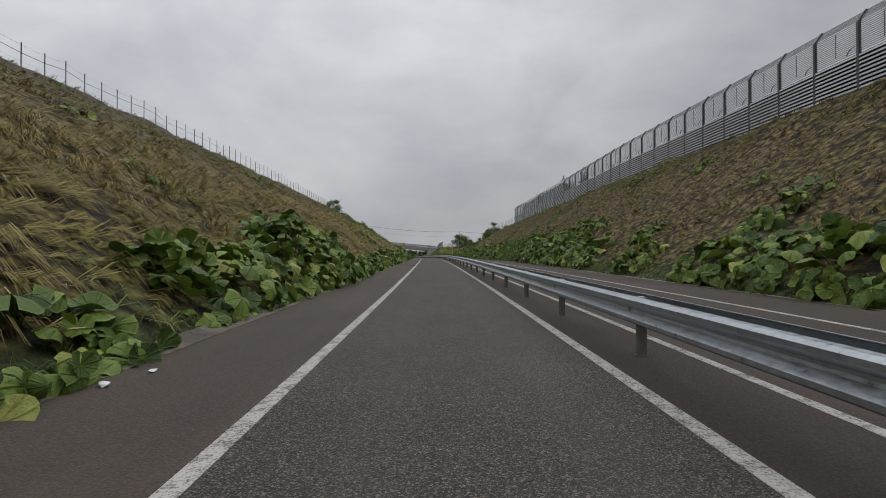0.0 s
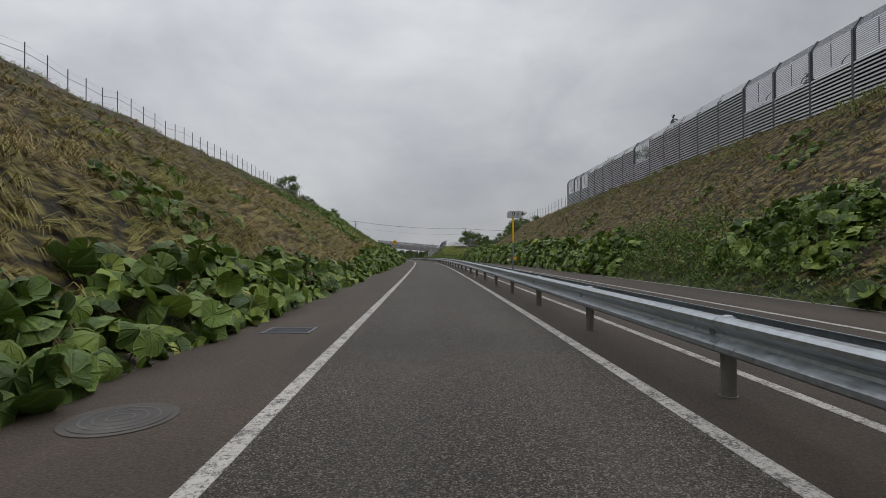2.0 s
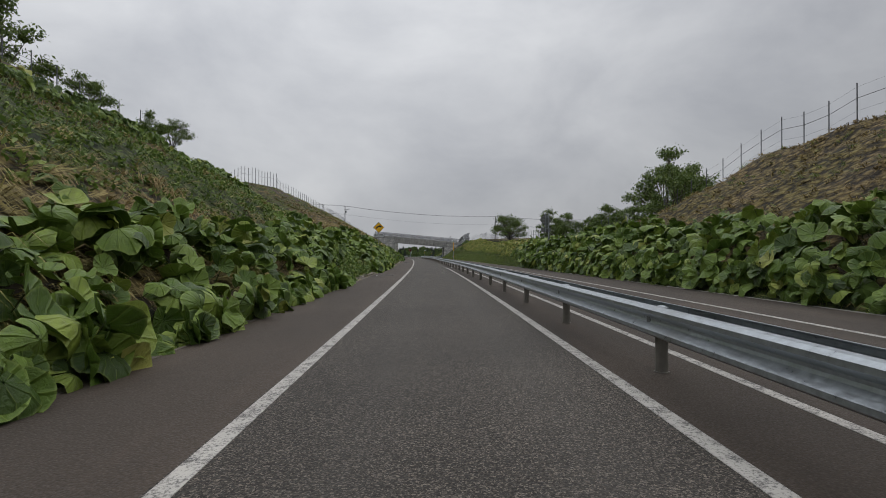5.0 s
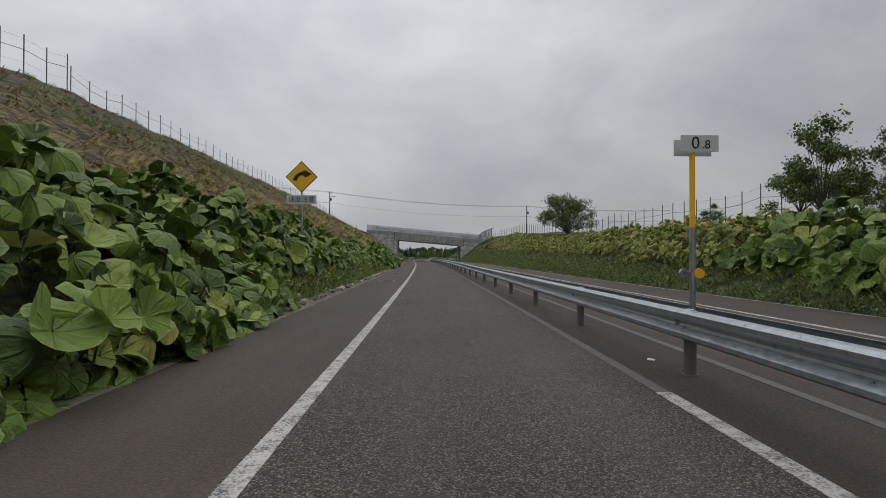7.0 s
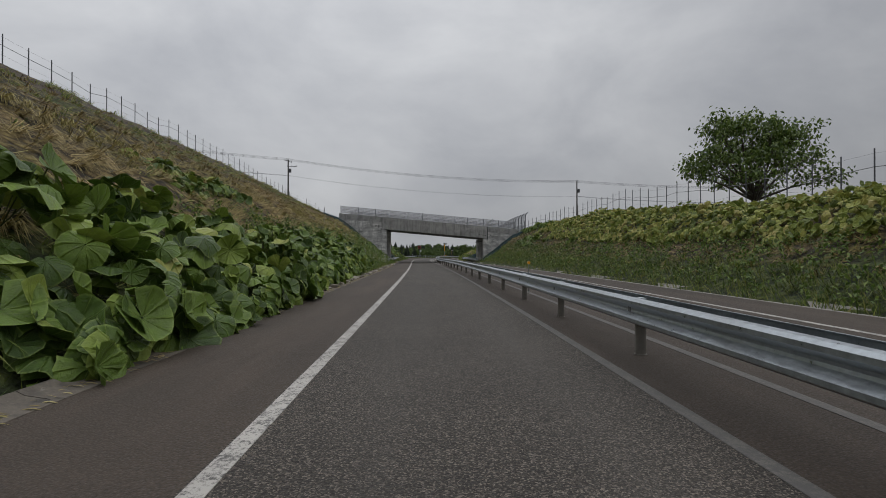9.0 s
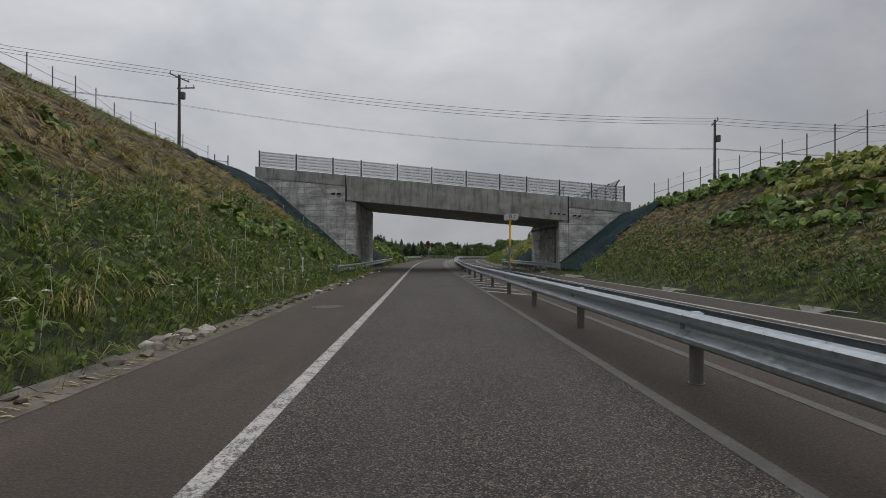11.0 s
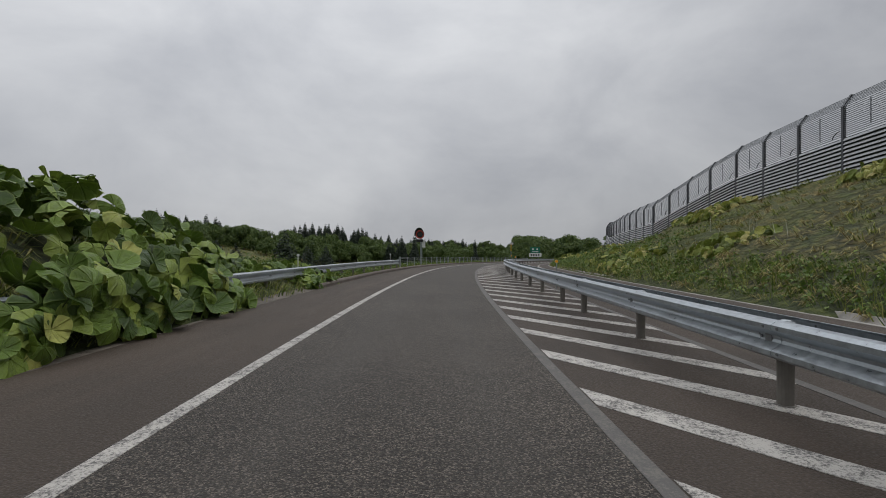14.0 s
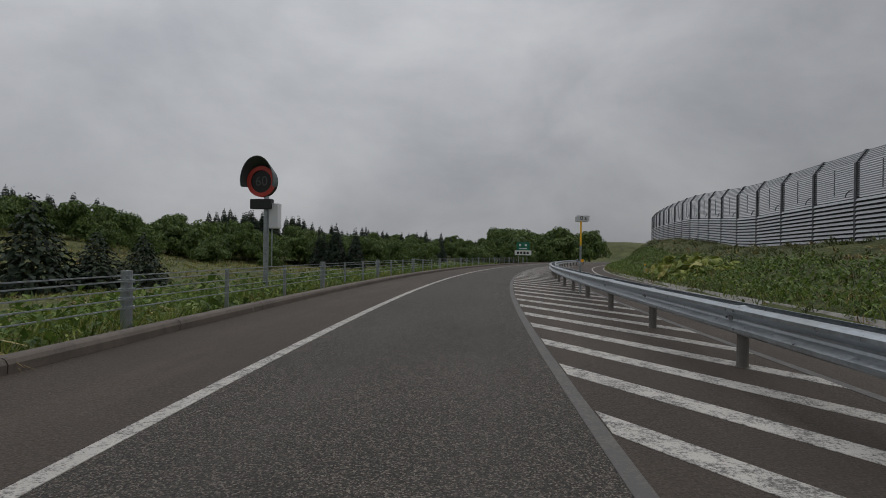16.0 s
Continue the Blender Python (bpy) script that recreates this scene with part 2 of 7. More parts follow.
# ---- materials ----
def asphalt_material():
    k = Nodes("asphalt", 0.85)
    uv = k.coords(kind="UV")
    sep = k.n.new("ShaderNodeSeparateXYZ")
    k.l.new(uv, sep.inputs["Vector"])
    u = sep.outputs["X"]
    grain = k.noise(48, 3, 0.75)
    chips = k.voronoi(42)
    cloud = k.noise(0.35, 5, 0.6)
    stone = k.voronoi(95, out="Color")
    pick = k.n.new("ShaderNodeSeparateXYZ")
    k.l.new(stone, pick.inputs["Vector"])
    lane = k.ramp(pick.outputs["X"], (0.0, (0.0125, 0.0105, 0.0084)), (0.45, (0.0315, 0.0262, 0.0208)), (0.76, (0.069, 0.058, 0.047)), (1.0, (0.207, 0.176, 0.143)))
    lane = k.mix(lane, k.ramp(grain, (0.3, 0.6), (0.7, 1.35)), 0.8, "MULTIPLY")
    side = k.ramp(grain, (0.32, (0.041, 0.0300, 0.0215)), (0.7, (0.108, 0.080, 0.0585)))
    # the open-graded lane lies between the two lines, the shoulders are older and browner
    inside = k.math("MULTIPLY", k.math("GREATER_THAN", u, -1.85), k.math("LESS_THAN", u, 1.80))
    far_side = k.math("GREATER_THAN", u, 1.8)
    side = k.mix(k.mix(side, 0.74, 1.0, "MULTIPLY"), k.mix(side, 0.66, 1.0, "MULTIPLY"), far_side)
    col = k.mix(side, lane, inside)
    # two polished wheel tracks
    def track(c, w):
        d = k.math("ABSOLUTE", k.math("SUBTRACT", u, c))
        return k.math("SUBTRACT", 1.0, k.math("MINIMUM", k.math("DIVIDE", d, w), 1.0))
    tr = k.math("ADD", track(-0.75, 0.5), track(0.85, 0.5))
    streak = k.noise(3.0, 3, 0.5, k.coords((1.0, 0.05, 1.0), "UV"))
    col = k.mix(col, (0.076, 0.069, 0.060), k.math("MULTIPLY", tr, k.math("MULTIPLY", streak, 0.42)))
    col = k.mix(col, k.ramp(cloud, (0.3, 0.72), (0.7, 1.12)), 0.9, "MULTIPLY")
    dust = k.noise(0.9, 5, 0.65, k.coords((1.0, 0.12, 1.0), "UV"))
    col = k.mix(col, (0.115, 0.083, 0.062), k.math("MULTIPLY", k.ramp(dust, (0.48, 0.0), (0.75, 0.45)), k.math("SUBTRACT", 1.0, inside)))
    return k.done(col, k.ramp(chips, (0.0, 0.62), (0.6, 0.9)), k.mix(grain, chips, 0.5), 0.8, 0.012)


def paint_material(name, wear, tone):
    k = Nodes(name, 0.75)
    grain = k.noise(38, 3, 0.75)
    worn = k.noise(6, 5, 0.7)
    mask = k.ramp(k.mix(grain, worn, 0.45), (wear, 0.0), (wear + 0.12, 1.0))
    col = k.mix((0.09, 0.085, 0.08), k.mix(tone, k.ramp(k.noise(1.2, 4), (0.3, 0.75), (0.7, 1.0)), 0.7, "MULTIPLY"), mask)
    return k.done(col, None, grain, 0.5, 0.006)


def zinc_material(name="galvanized_steel", base=(0.44, 0.46, 0.47), rough=0.42, metal=0.75):
    k = Nodes(name, rough, metal)
    sp = k.noise(14, 5, 0.6)
    st = k.noise(1.1, 4, 0.6, k.coords((1, 1, 0.25)))
    col = k.mix(base, k.ramp(sp, (0.3, 0.68), (0.7, 1.15)), 0.8, "MULTIPLY")
    col = k.mix(col, (0.25, 0.24, 0.22), k.ramp(st, (0.52, 0.0), (0.8, 0.5)))
    return k.done(col, k.ramp(sp, (0.3, rough - 0.08), (0.7, rough + 0.2)), sp, 0.12, 0.004)


def concrete_material(name, base, stain=0.5, board=True):
    k = Nodes(name, 0.9)
    fine = k.noise(30, 5, 0.65)
    big_ = k.noise(0.9, 6, 0.62, distort=0.6)
    drip = k.noise(2.2, 5, 0.6, k.coords((1.6, 1.6, 0.16)))
    col = k.mix(base, k.ramp(fine, (0.25, 0.7), (0.75, 1.15)), 0.8, "MULTIPLY")
    col = k.mix(col, k.ramp(big_, (0.32, 0.45), (0.68, 1.25)), stain, "MULTIPLY")
    col = k.mix(col, (0.035, 0.034, 0.032), k.ramp(drip, (0.5, 0.0), (0.74, stain)))
    col = k.mix(col, (0.46, 0.455, 0.44), k.ramp(k.noise(3.1, 6, 0.72, distort=1.0), (0.62, 0.0), (0.72, 0.55 * stain)))
    return k.done(col, None, k.mix(fine, big_, 0.5), 0.35, 0.02)


def soil_grass_material():
    """Matted dead grass in small tussocks with dark earth and painted shade between, green where the cover is lush, raw
    earth near the crest.
    """
    k = Nodes("dry_grass_ground", 0.95)
    mat_ = k.noise(1.9, 7, 0.68, distort=1.2)
    fib = k.noise(9, 5, 0.7, k.coords((1.0, 0.45, 1.0)))
    hue = k.noise(0.22, 4, 0.6)
    warp = k.n.new("ShaderNodeVectorMath")
    warp.operation = "ADD"
    k.l.new(k.coords((1.0, 0.75, 1.0)), warp.inputs[0])
    jitter = k.n.new("ShaderNodeTexNoise")
    jitter.inputs["Scale"].default_value, jitter.inputs["Detail"].default_value = 3.0, 3.0
    k.l.new(k.coords(), jitter.inputs["Vector"])
    push = k.n.new("ShaderNodeVectorMath")
    push.operation = "SCALE"
    push.inputs["Scale"].default_value = 0.42
    k.l.new(jitter.outputs["Color"], push.inputs[0])
    k.l.new(push.outputs["Vector"], warp.inputs[1])
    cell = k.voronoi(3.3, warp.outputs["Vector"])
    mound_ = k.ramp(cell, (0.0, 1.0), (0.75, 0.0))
    # low values turn dark in both ramps: shade between tussocks painted over the soil
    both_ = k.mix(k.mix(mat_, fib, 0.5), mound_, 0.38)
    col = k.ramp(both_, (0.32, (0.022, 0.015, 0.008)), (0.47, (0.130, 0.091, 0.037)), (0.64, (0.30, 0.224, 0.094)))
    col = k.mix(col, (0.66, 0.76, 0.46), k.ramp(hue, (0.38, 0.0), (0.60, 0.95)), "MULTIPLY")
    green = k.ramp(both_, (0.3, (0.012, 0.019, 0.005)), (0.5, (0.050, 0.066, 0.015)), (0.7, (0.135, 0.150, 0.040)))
    cover_ = k.n.new("ShaderNodeAttribute")
    cover_.attribute_name = "lush"
    col = k.mix(col, green, k.ramp(k.math("ADD", cover_.outputs["Fac"], k.math("MULTIPLY", k.math("SUBTRACT", mat_, 0.5), 1.1)), (0.25, 0.0), (0.65, 1.0)))
    raw_ = k.n.new("ShaderNodeAttribute")
    raw_.attribute_name = "bare"
    clod = k.mix(k.noise(2.6, 6, 0.7, k.coords((1.0, 0.5, 1.0))), fib, 0.4)
    earth = k.ramp(clod, (0.36, (0.026, 0.020, 0.016)), (0.52, (0.085, 0.064, 0.050)), (0.68, (0.150, 0.120, 0.092)))
    col = k.mix(col, earth, k.ramp(k.math("ADD", raw_.outputs["Fac"], k.math("MULTIPLY", k.math("SUBTRACT", mat_, 0.5), 0.9)), (0.35, 0.0), (0.6, 0.9)))
    # past the bridge the land is meadow
    sep = k.n.new("ShaderNodeSeparateXYZ")
    k.l.new(k.coords(), sep.inputs["Vector"])
    meadow = k.ramp(k.mix(k.noise(0.12, 6, 0.7), k.noise(1.3, 5, 0.7), 0.4), (0.34, (0.026, 0.036, 0.010)), (0.5, (0.085, 0.100, 0.028)), (0.64, (0.185, 0.172, 0.060)))
    rng_m = k.n.new("ShaderNodeMapRange")
    rng_m.inputs["From Min"].default_value, rng_m.inputs["From Max"].default_value = 318.0, 345.0
    k.l.new(sep.outputs["Y"], rng_m.inputs["Value"])
    col = k.mix(col, meadow, k.math("MULTIPLY", rng_m.outputs["Result"], 0.75))
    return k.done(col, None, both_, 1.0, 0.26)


def sheet_material():
    k = Nodes("weed_mat", 0.92)
    k.b.inputs["Specular IOR Level"].default_value = 0.12
    weave = k.noise(40, 2, 0.5)
    wr = k.noise(1.6, 5, 0.6, distort=0.8)
    col = k.ramp(k.mix(weave, wr, 0.6), (0.32, (0.006, 0.017, 0.020)), (0.68, (0.022, 0.044, 0.049)))
    col = k.mix(col, (0.10, 0.10, 0.085), k.ramp(k.noise(2.6, 6, 0.7), (0.66, 0.0), (0.88, 0.25)))
    return k.done(col, None, k.mix(wr, k.noise(7, 4, 0.6, k.coords((1.0, 1.0, 2.6)), 1.0), 0.4), 1.0, 0.12)


ASPHALT = asphalt_material()
PAINT = paint_material("white_road_paint", 0.41, (0.50, 0.475, 0.435))
PAINT_OLD = paint_material("worn_road_paint", 0.47, (0.15, 0.138, 0.122))
ZINC = zinc_material("galvanized_steel", (0.42, 0.455, 0.48), 0.34, 0.9)
POST_STEEL = zinc_material("weathered_post_steel", (0.20, 0.185, 0.165), 0.6, 0.35)
ZINC_DARK = zinc_material("dull_steel", (0.20, 0.205, 0.21), 0.5, 0.5)
LOUVRE = zinc_material("grey_louvre_paint", (0.50, 0.52, 0.535), 0.55, 0.15)
PARAPET = zinc_material("pale_parapet_sheet", (0.60, 0.605, 0.64), 0.5, 0.1)


def perforate(material, share):
    """Let light through a sheet full of holes too fine to see singly."""
    nodes, links = material.node_tree.nodes, material.node_tree.links
    out = next(n for n in nodes if n.type == "OUTPUT_MATERIAL")
    solid = out.inputs["Surface"].links[0].from_socket
    mixer, hole = nodes.new("ShaderNodeMixShader"), nodes.new("ShaderNodeBsdfTransparent")
    mixer.inputs[0].default_value = share
    links.new(solid, mixer.inputs[1])
    links.new(hole.outputs[0], mixer.inputs[2])
    links.new(mixer.outputs[0], out.inputs["Surface"])


perforate(PARAPET, 0.66)
LOUVRE_OPEN = zinc_material("open_louvre_paint", (0.22, 0.232, 0.248), 0.75, 0.0)
CONCRETE = concrete_material("aged_concrete", (0.43, 0.42, 0.40), 0.7)
CONCRETE_DARK = concrete_material("soffit_concrete", (0.50, 0.485, 0.46), 0.4)
CONCRETE_PALE = concrete_material("kerb_concrete", (0.36, 0.34, 0.31), 0.45)
EARTH = soil_grass_material()
SHEET = sheet_material()
YELLOW = mat("yellow_enamel", (0.95, 0.52, 0.02), 0.4)
ORANGE = mat("orange_reflector", (1.0, 0.47, 0.02), 0.35)
WHITE = mat("white_enamel", (0.72, 0.73, 0.73), 0.4)
BLACK = mat("black_enamel", (0.015, 0.015, 0.016), 0.5)
RED = mat("red_lamp_ring", (0.50, 0.05, 0.035), 0.4)
SIGN_GREEN = mat("sign_green", (0.01, 0.16, 0.10), 0.4)
PLATE = mat("grey_plate", (0.62, 0.63, 0.64), 0.45)
STEEL_GREY = zinc_material("grey_painted_steel", (0.10, 0.105, 0.115), 0.5, 0.3)
WIRE = mat("black_wire", (0.02, 0.02, 0.02), 0.6)
POLE_CONCRETE = concrete_material("pole_concrete", (0.11, 0.105, 0.10), 0.4)

# ---- the ground: one sheet, a cutting with its two slopes, then open land ----
edge_left = knots((-100, -3.80), (258, -3.80), (272, -4.15), (640, -4.15))
edge_right = knots((-100, 9.7), (165, 9.6), (215, 9.0), (270, 8.5), (640, 8.7))
rail_u = knots((-100, 2.41), (262, 2.41), (273, 2.41), (281.2, 2.62), (294.9, 3.05), (303, 3.22), (321, 3.62), (343, 3.92), (361, 4.08), (420, 4.15), (640, 4.15))

LEFT = [  # s, then u, z of the section's points
    (-100, -4.3, -0.12, -9, 3.4, -12, 5.5, -21.5, 11.0, -24, 11.5, -60, 13),
    (140, -4.3, -0.12, -9, 3.4, -12, 5.5, -21.5, 11.0, -24, 11.5, -60, 13),
    (150, -4.3, -0.12, -9, 3.2, -12, 5.0, -20, 9.6, -24, 10.4, -60, 12),
    (158, -4.3, -0.12, -7, 1.9, -10, 3.4, -18, 6.0, -23, 7.0, -60, 9),
    (165, -4.3, -0.12, -7, 1.9, -10, 3.4, -18, 6.6, -23, 7.6, -60, 9),
    (172, -4.3, -0.12, -9, 3.2, -12, 5.0, -20.5, 9.2, -24, 9.8, -60, 11),
    (186, -4.3, -0.12, -9, 3.4, -12, 5.4, -21.5, 10.8, -24, 11.3, -60, 12),
    (268, -4.4, -0.1, -9, 3.4, -12, 5.5, -21.5, 10.9, -24, 11.4, -60, 12),
    (280, -4.6, 0, -9, 3.6, -12.5, 6.3, -20, 9.9, -24, 10.8, -60, 11),
    (288.70, -5.4, 0.2, -9, 3.4, -13, 6.95, -18, 8.6, -24, 10.2, -60, 10.5),
    (288.75, -7.0, -0.2, -7.4, 5, -7.8, 6.8, -18, 7.4, -24, 8.6, -60, 9.5),
    (298.0, -7.0, -0.2, -7.4, 5, -7.8, 6.8, -18, 7.4, -24, 7.6, -60, 8),
    (298.05, -5.6, 0.2, -8.4, 3.0, -10, 4.6, -14, 5.2, -24, 5, -60, 3),
    (304, -4.7, 0.1, -8, 3.1, -9.5, 3.6, -13, 3.7, -24, 2, -60, 0),
    (318, -4.5, 0.1, -7.5, 2.0, -9, 2.6, -12, 2.6, -22, 0, -60, -2),
    (330, -4.5, 0, -6.5, 0.8, -9, 1.2, -12, 0.9, -20, -0.6, -60, -2),
    (340, -4.5, -0.02, -6.5, -0.15, -9, -0.5, -12, -0.9, -20, -1.7, -60, -2.6),
    (640, -4.5, -0.02, -6, -0.2, -9, -0.6, -12, -1.0, -20, -1.9, -60, -2.8)]
RIGHT = [
    (-100, 9.8, 0, 14, 3.4, 18, 6.6, 21, 9.3, 24, 9.7, 60, 10),
    (60, 9.8, 0, 14, 3.4, 18, 6.6, 21, 9.4, 24, 9.7, 60, 10),
    (125, 9.8, 0, 14, 3.2, 18, 5.9, 21, 8.4, 24, 8.7, 60, 9),
    (145, 9.7, 0, 13, 2.4, 16.5, 4.8, 20, 7.2, 24, 7.6, 60, 7),
    (158, 9.7, 0, 12, 1.5, 14, 2.3, 17, 3.0, 24, 3.6, 60, 4),
    (225, 9.2, 0, 12, 1.6, 14, 2.7, 17, 3.5, 24, 3.9, 60, 4),
    (250, 9.0, 0, 12, 1.8, 14.5, 3.4, 17.5, 5.2, 24, 5.8, 60, 6),
    (275, 8.7, 0, 11.5, 1.9, 14.5, 3.9, 17.5, 5.4, 24, 6.2, 60, 6.4),
    (288.70, 10.0, 0.2, 12.5, 2.1, 15.6, 4.6, 18, 5.1, 24, 5.6, 60, 6),
    (288.75, 11.6, -0.2, 12, 3, 12.4, 4.4, 18, 4.6, 24, 4.8, 60, 5),
    (298.0, 11.6, -0.2, 12, 3, 12.4, 4.4, 18, 4.6, 24, 4.8, 60, 5),
    (298.05, 10.2, 0.2, 13, 2.4, 16, 4.4, 20, 5.5, 24, 5.8, 60, 6),
    (306, 8.9, 0, 13, 2.4, 17, 4.4, 20.5, 5.65, 24, 5.9, 60, 6),
    (335, 8.7, 0, 12, 1.7, 16, 3.6, 20.3, 5.5, 24, 5.6, 60, 5),
    (350, 8.8, 0, 12, 1.3, 16, 3.0, 19.8, 4.7, 24, 4.9, 60, 4),
    (363, 8.9, 0, 11, 0.6, 14, 1.3, 17.5, 2.3, 24, 2.5, 60, 2),
    (393, 8.9, 0, 11, 0.5, 13, 1.1, 16.5, 2.1, 24, 2.3, 60, 1),
    (412, 8.9, 0, 11, 0.7, 13, 1.8, 15.8, 3.3, 24, 3.4, 60, 1),
    (436, 8.9, 0, 10.5, 0.9, 12, 2.2, 13.5, 3.6, 20, 3.6, 60, 0),
    (640, 8.9, 0, 10.5, 0.3, 12, 0.6, 13.5, 0.8, 20, 0.6, 60, -1)]


def section(table, s, u):
    """Height over the road of the slope at s, u (arrays); u grows outward."""
    t = np.array(table)
    z = np.zeros(len(s))
    pu = [np.abs(np.interp(s, t[:, 0], t[:, 1 + 2 * k])) for k in range(6)]
    pz = [np.interp(s, t[:, 0], t[:, 2 + 2 * k]) for k in range(6)]
    z = np.where(u < pu[0], pz[0], z)
    for k in range(5):
        f = np.clip((u - pu[k]) / np.maximum(pu[k + 1] - pu[k], 0.05), 0, 1)
        z = np.where((u >= pu[k]) & (u < pu[k + 1]), pz[k] * (1 - f) + pz[k + 1] * f, z)
    return np.where(u >= pu[5], pz[5], z)


def wobble(x, y, scale, seed):
    """Cheap smooth noise of world places, about -1 to 1."""
    r = np.random.RandomState(seed)
    v = np.zeros(len(x))
    for k in range(6):
        a, ph, f = r.rand() * 6.283, r.rand() * 6.283, (0.6 + 0.8 * r.rand()) / scale
        v += np.sin((x * math.cos(a) + y * math.sin(a)) * f * 6.283 + ph + 1.5 * np.sin((x * math.sin(a) - y * math.cos(a)) * f * 2.1 + ph))
    return v / 3.0


FAR_HILLS = [  # centre x, y, height, half widths
    (-170, 450, 6, 90, 70), (-120, 520, 5, 120, 60), (-230, 330, 10, 70, 80), (-60, 640, 7, 140, 60),
    (-90, 426, 3.0, 32, 22), (75, 610, 9, 55, 40), (-330, 470, 20, 120, 120), (20, 900, 10, 300, 120)]


def ground_height(x, y):
    s, u = road_coords(x, y)
    z0 = np.interp(s, STEP, AX_Z)
    el, er = np.interp(s, [-100, 258, 272, 640], [3.8, 3.8, 4.15, 4.15]), np.interp(s, [-100, 165, 215, 270, 640], [9.7, 9.6, 9.0, 8.5, 8.7])
    z = np.where(u < 0, section(LEFT, s, -u), section(RIGHT, s, u))
    bridge = (s > 286.5) & (s < 300.5)
    rough = np.clip((np.maximum(-u - el, u - er) - 0.4) / 3.0, 0, 1) * np.where(bridge, 0.0, 1.0)
    z = z + rough * (0.16 * wobble(x, y, 4.5, 3) + 0.07 * wobble(x, y, 1.9, 4))
    z = np.where((u > -el - 0.02) & (u < er + 0.02), -0.35, z)
    out = np.clip((np.abs(u) - 60) / 80, 0, 1)
    far = -3.0 + 0.8 * wobble(x, y, 60, 5)
    for hx, hy, hh, wx, wy in FAR_HILLS:
        far = far + hh * np.exp(-((x - hx) / wx) ** 2 - ((y - hy) / wy) ** 2)
    behind = np.clip((s - 300) / 40, 0, 1)
    keep = z * (1 - out) + far * out
    keep = np.where((u < -25) & (s > 300), z + np.clip((-u - 25) / 40, 0, 1) * (far - z), keep)
    fade = np.clip((np.hypot(x, y - 300) - 600) / 600, 0, 1)
    return (z0 + keep) * (1 - fade) + (-12.0) * fade


def spaced(*stretches):
    out = []
    for a, b, d in stretches:
        out += list(np.arange(a, b, d))
    return np.array(out + [stretches[-1][1]])


GX = spaced((-4000, -1000, 300), (-1000, -200, 40), (-200, -50, 5), (-50, 60, 0.8), (60, 160, 4), (160, 1000, 40), (1000, 4000, 300))
GY = spaced((-2000, -200, 150), (-200, -10, 10), (-10, 470, 1.0), (470, 700, 6), (700, 1500, 40), (1500, 5000, 350))
gx, gy = np.meshgrid(GX, GY)
gz = ground_height(gx.ravel(), gy.ravel())
nx, ny = len(GX), len(GY)
idx = np.arange(nx * ny).reshape(ny, nx)
quads = np.stack([idx[:-1, :-1], idx[:-1, 1:], idx[1:, 1:], idx[1:, :-1]], -1).reshape(-1, 4)


def lush(s, u):
    """Share of green cover at s, u: verges, the band up the left slope, the banks beyond the bridge."""
    left = u < 0
    d = np.where(left, -u - 3.9, u - np.interp(s, [0, 165, 215, 270], [9.7, 9.6, 9.0, 8.6]))
    v = np.clip(1.15 - d / np.where(left, 1.5, 1.3), 0, 1)

    def bump_(a, b, soft):
        return np.clip((s - a) / soft, 0, 1) * np.clip((b - s) / soft, 0, 1)
    mid = np.interp(s, [94, 112, 130, 150, 172], [17, 14.5, 12.0, 8.5, 7])
    v = np.maximum(v, np.where(left, bump_(90, 178, 6) * np.clip(1.3 - np.abs(-u - mid) / 3.4, 0, 1), 0))
    v = np.maximum(v, np.where(left, bump_(176, 320, 8) * np.clip(1.5 - d / np.interp(s, [176, 230, 270], [2.6, 3.4, 5.0]), 0, 1), 0))
    v = np.maximum(v, np.where(left, 0, bump_(160, 330, 8) * np.maximum(np.clip(1.4 - d / 2.4, 0, 1), np.interp(s, [232, 246], [0.75, 0.15]) * np.clip((d - 4.4) / 1.2, 0, 1))))
    v = np.maximum(v, np.where(s > 298, np.where(left, 0.62, np.interp(s, [300, 318, 345], [0.42, 0.34, 0.6])), 0.0))
    v = np.maximum(v, np.where(left & (u < -15), np.interp(s, [100, 150], [0.25, 0.42]), 0.0))
    v = np.maximum(v, np.where(left, 0, 0.26 * bump_(244, 330, 8)))
    return np.clip(v + 0.22 * wobble(s, u * 1.4, 3.2, 12), 0, 1)


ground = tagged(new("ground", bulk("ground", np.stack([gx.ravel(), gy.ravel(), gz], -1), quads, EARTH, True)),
                "cutting slopes of matted dry grass with green patches", "ground", kind="structure")


def land(s, u):
    """World places on the ground."""
    p = ats(s, u, 0.0)
    p[..., 2] = ground_height(p[..., 0].ravel(), p[..., 1].ravel()).reshape(p.shape[:-1])
    return p


gs_, gu_ = road_coords(gx.ravel(), gy.ravel())
cover_map = ground.data.attributes.new("lush", "FLOAT", "POINT")
cover_map.data.foreach_set("value", np.where(np.abs(gu_) < 60, lush(gs_, gu_), 0.4).astype(np.float32))

raw_band = np.clip((-gu_ - 17.6) / 1.6, 0, 1) * np.clip((22.6 + gu_) / 1.0, 0, 1) * np.where((gs_ < 140) | ((gs_ > 180) & (gs_ < 268)), 0.75, 0.0)
bare_map = ground.data.attributes.new("bare", "FLOAT", "POINT")
bare_map.data.foreach_set("value", np.clip(raw_band + 0.3 * raw_band * wobble(gs_, gu_, 9.0, 41), 0, 1).astype(np.float32))

# ---- road ----
S0, S1 = -40.0, 520.0


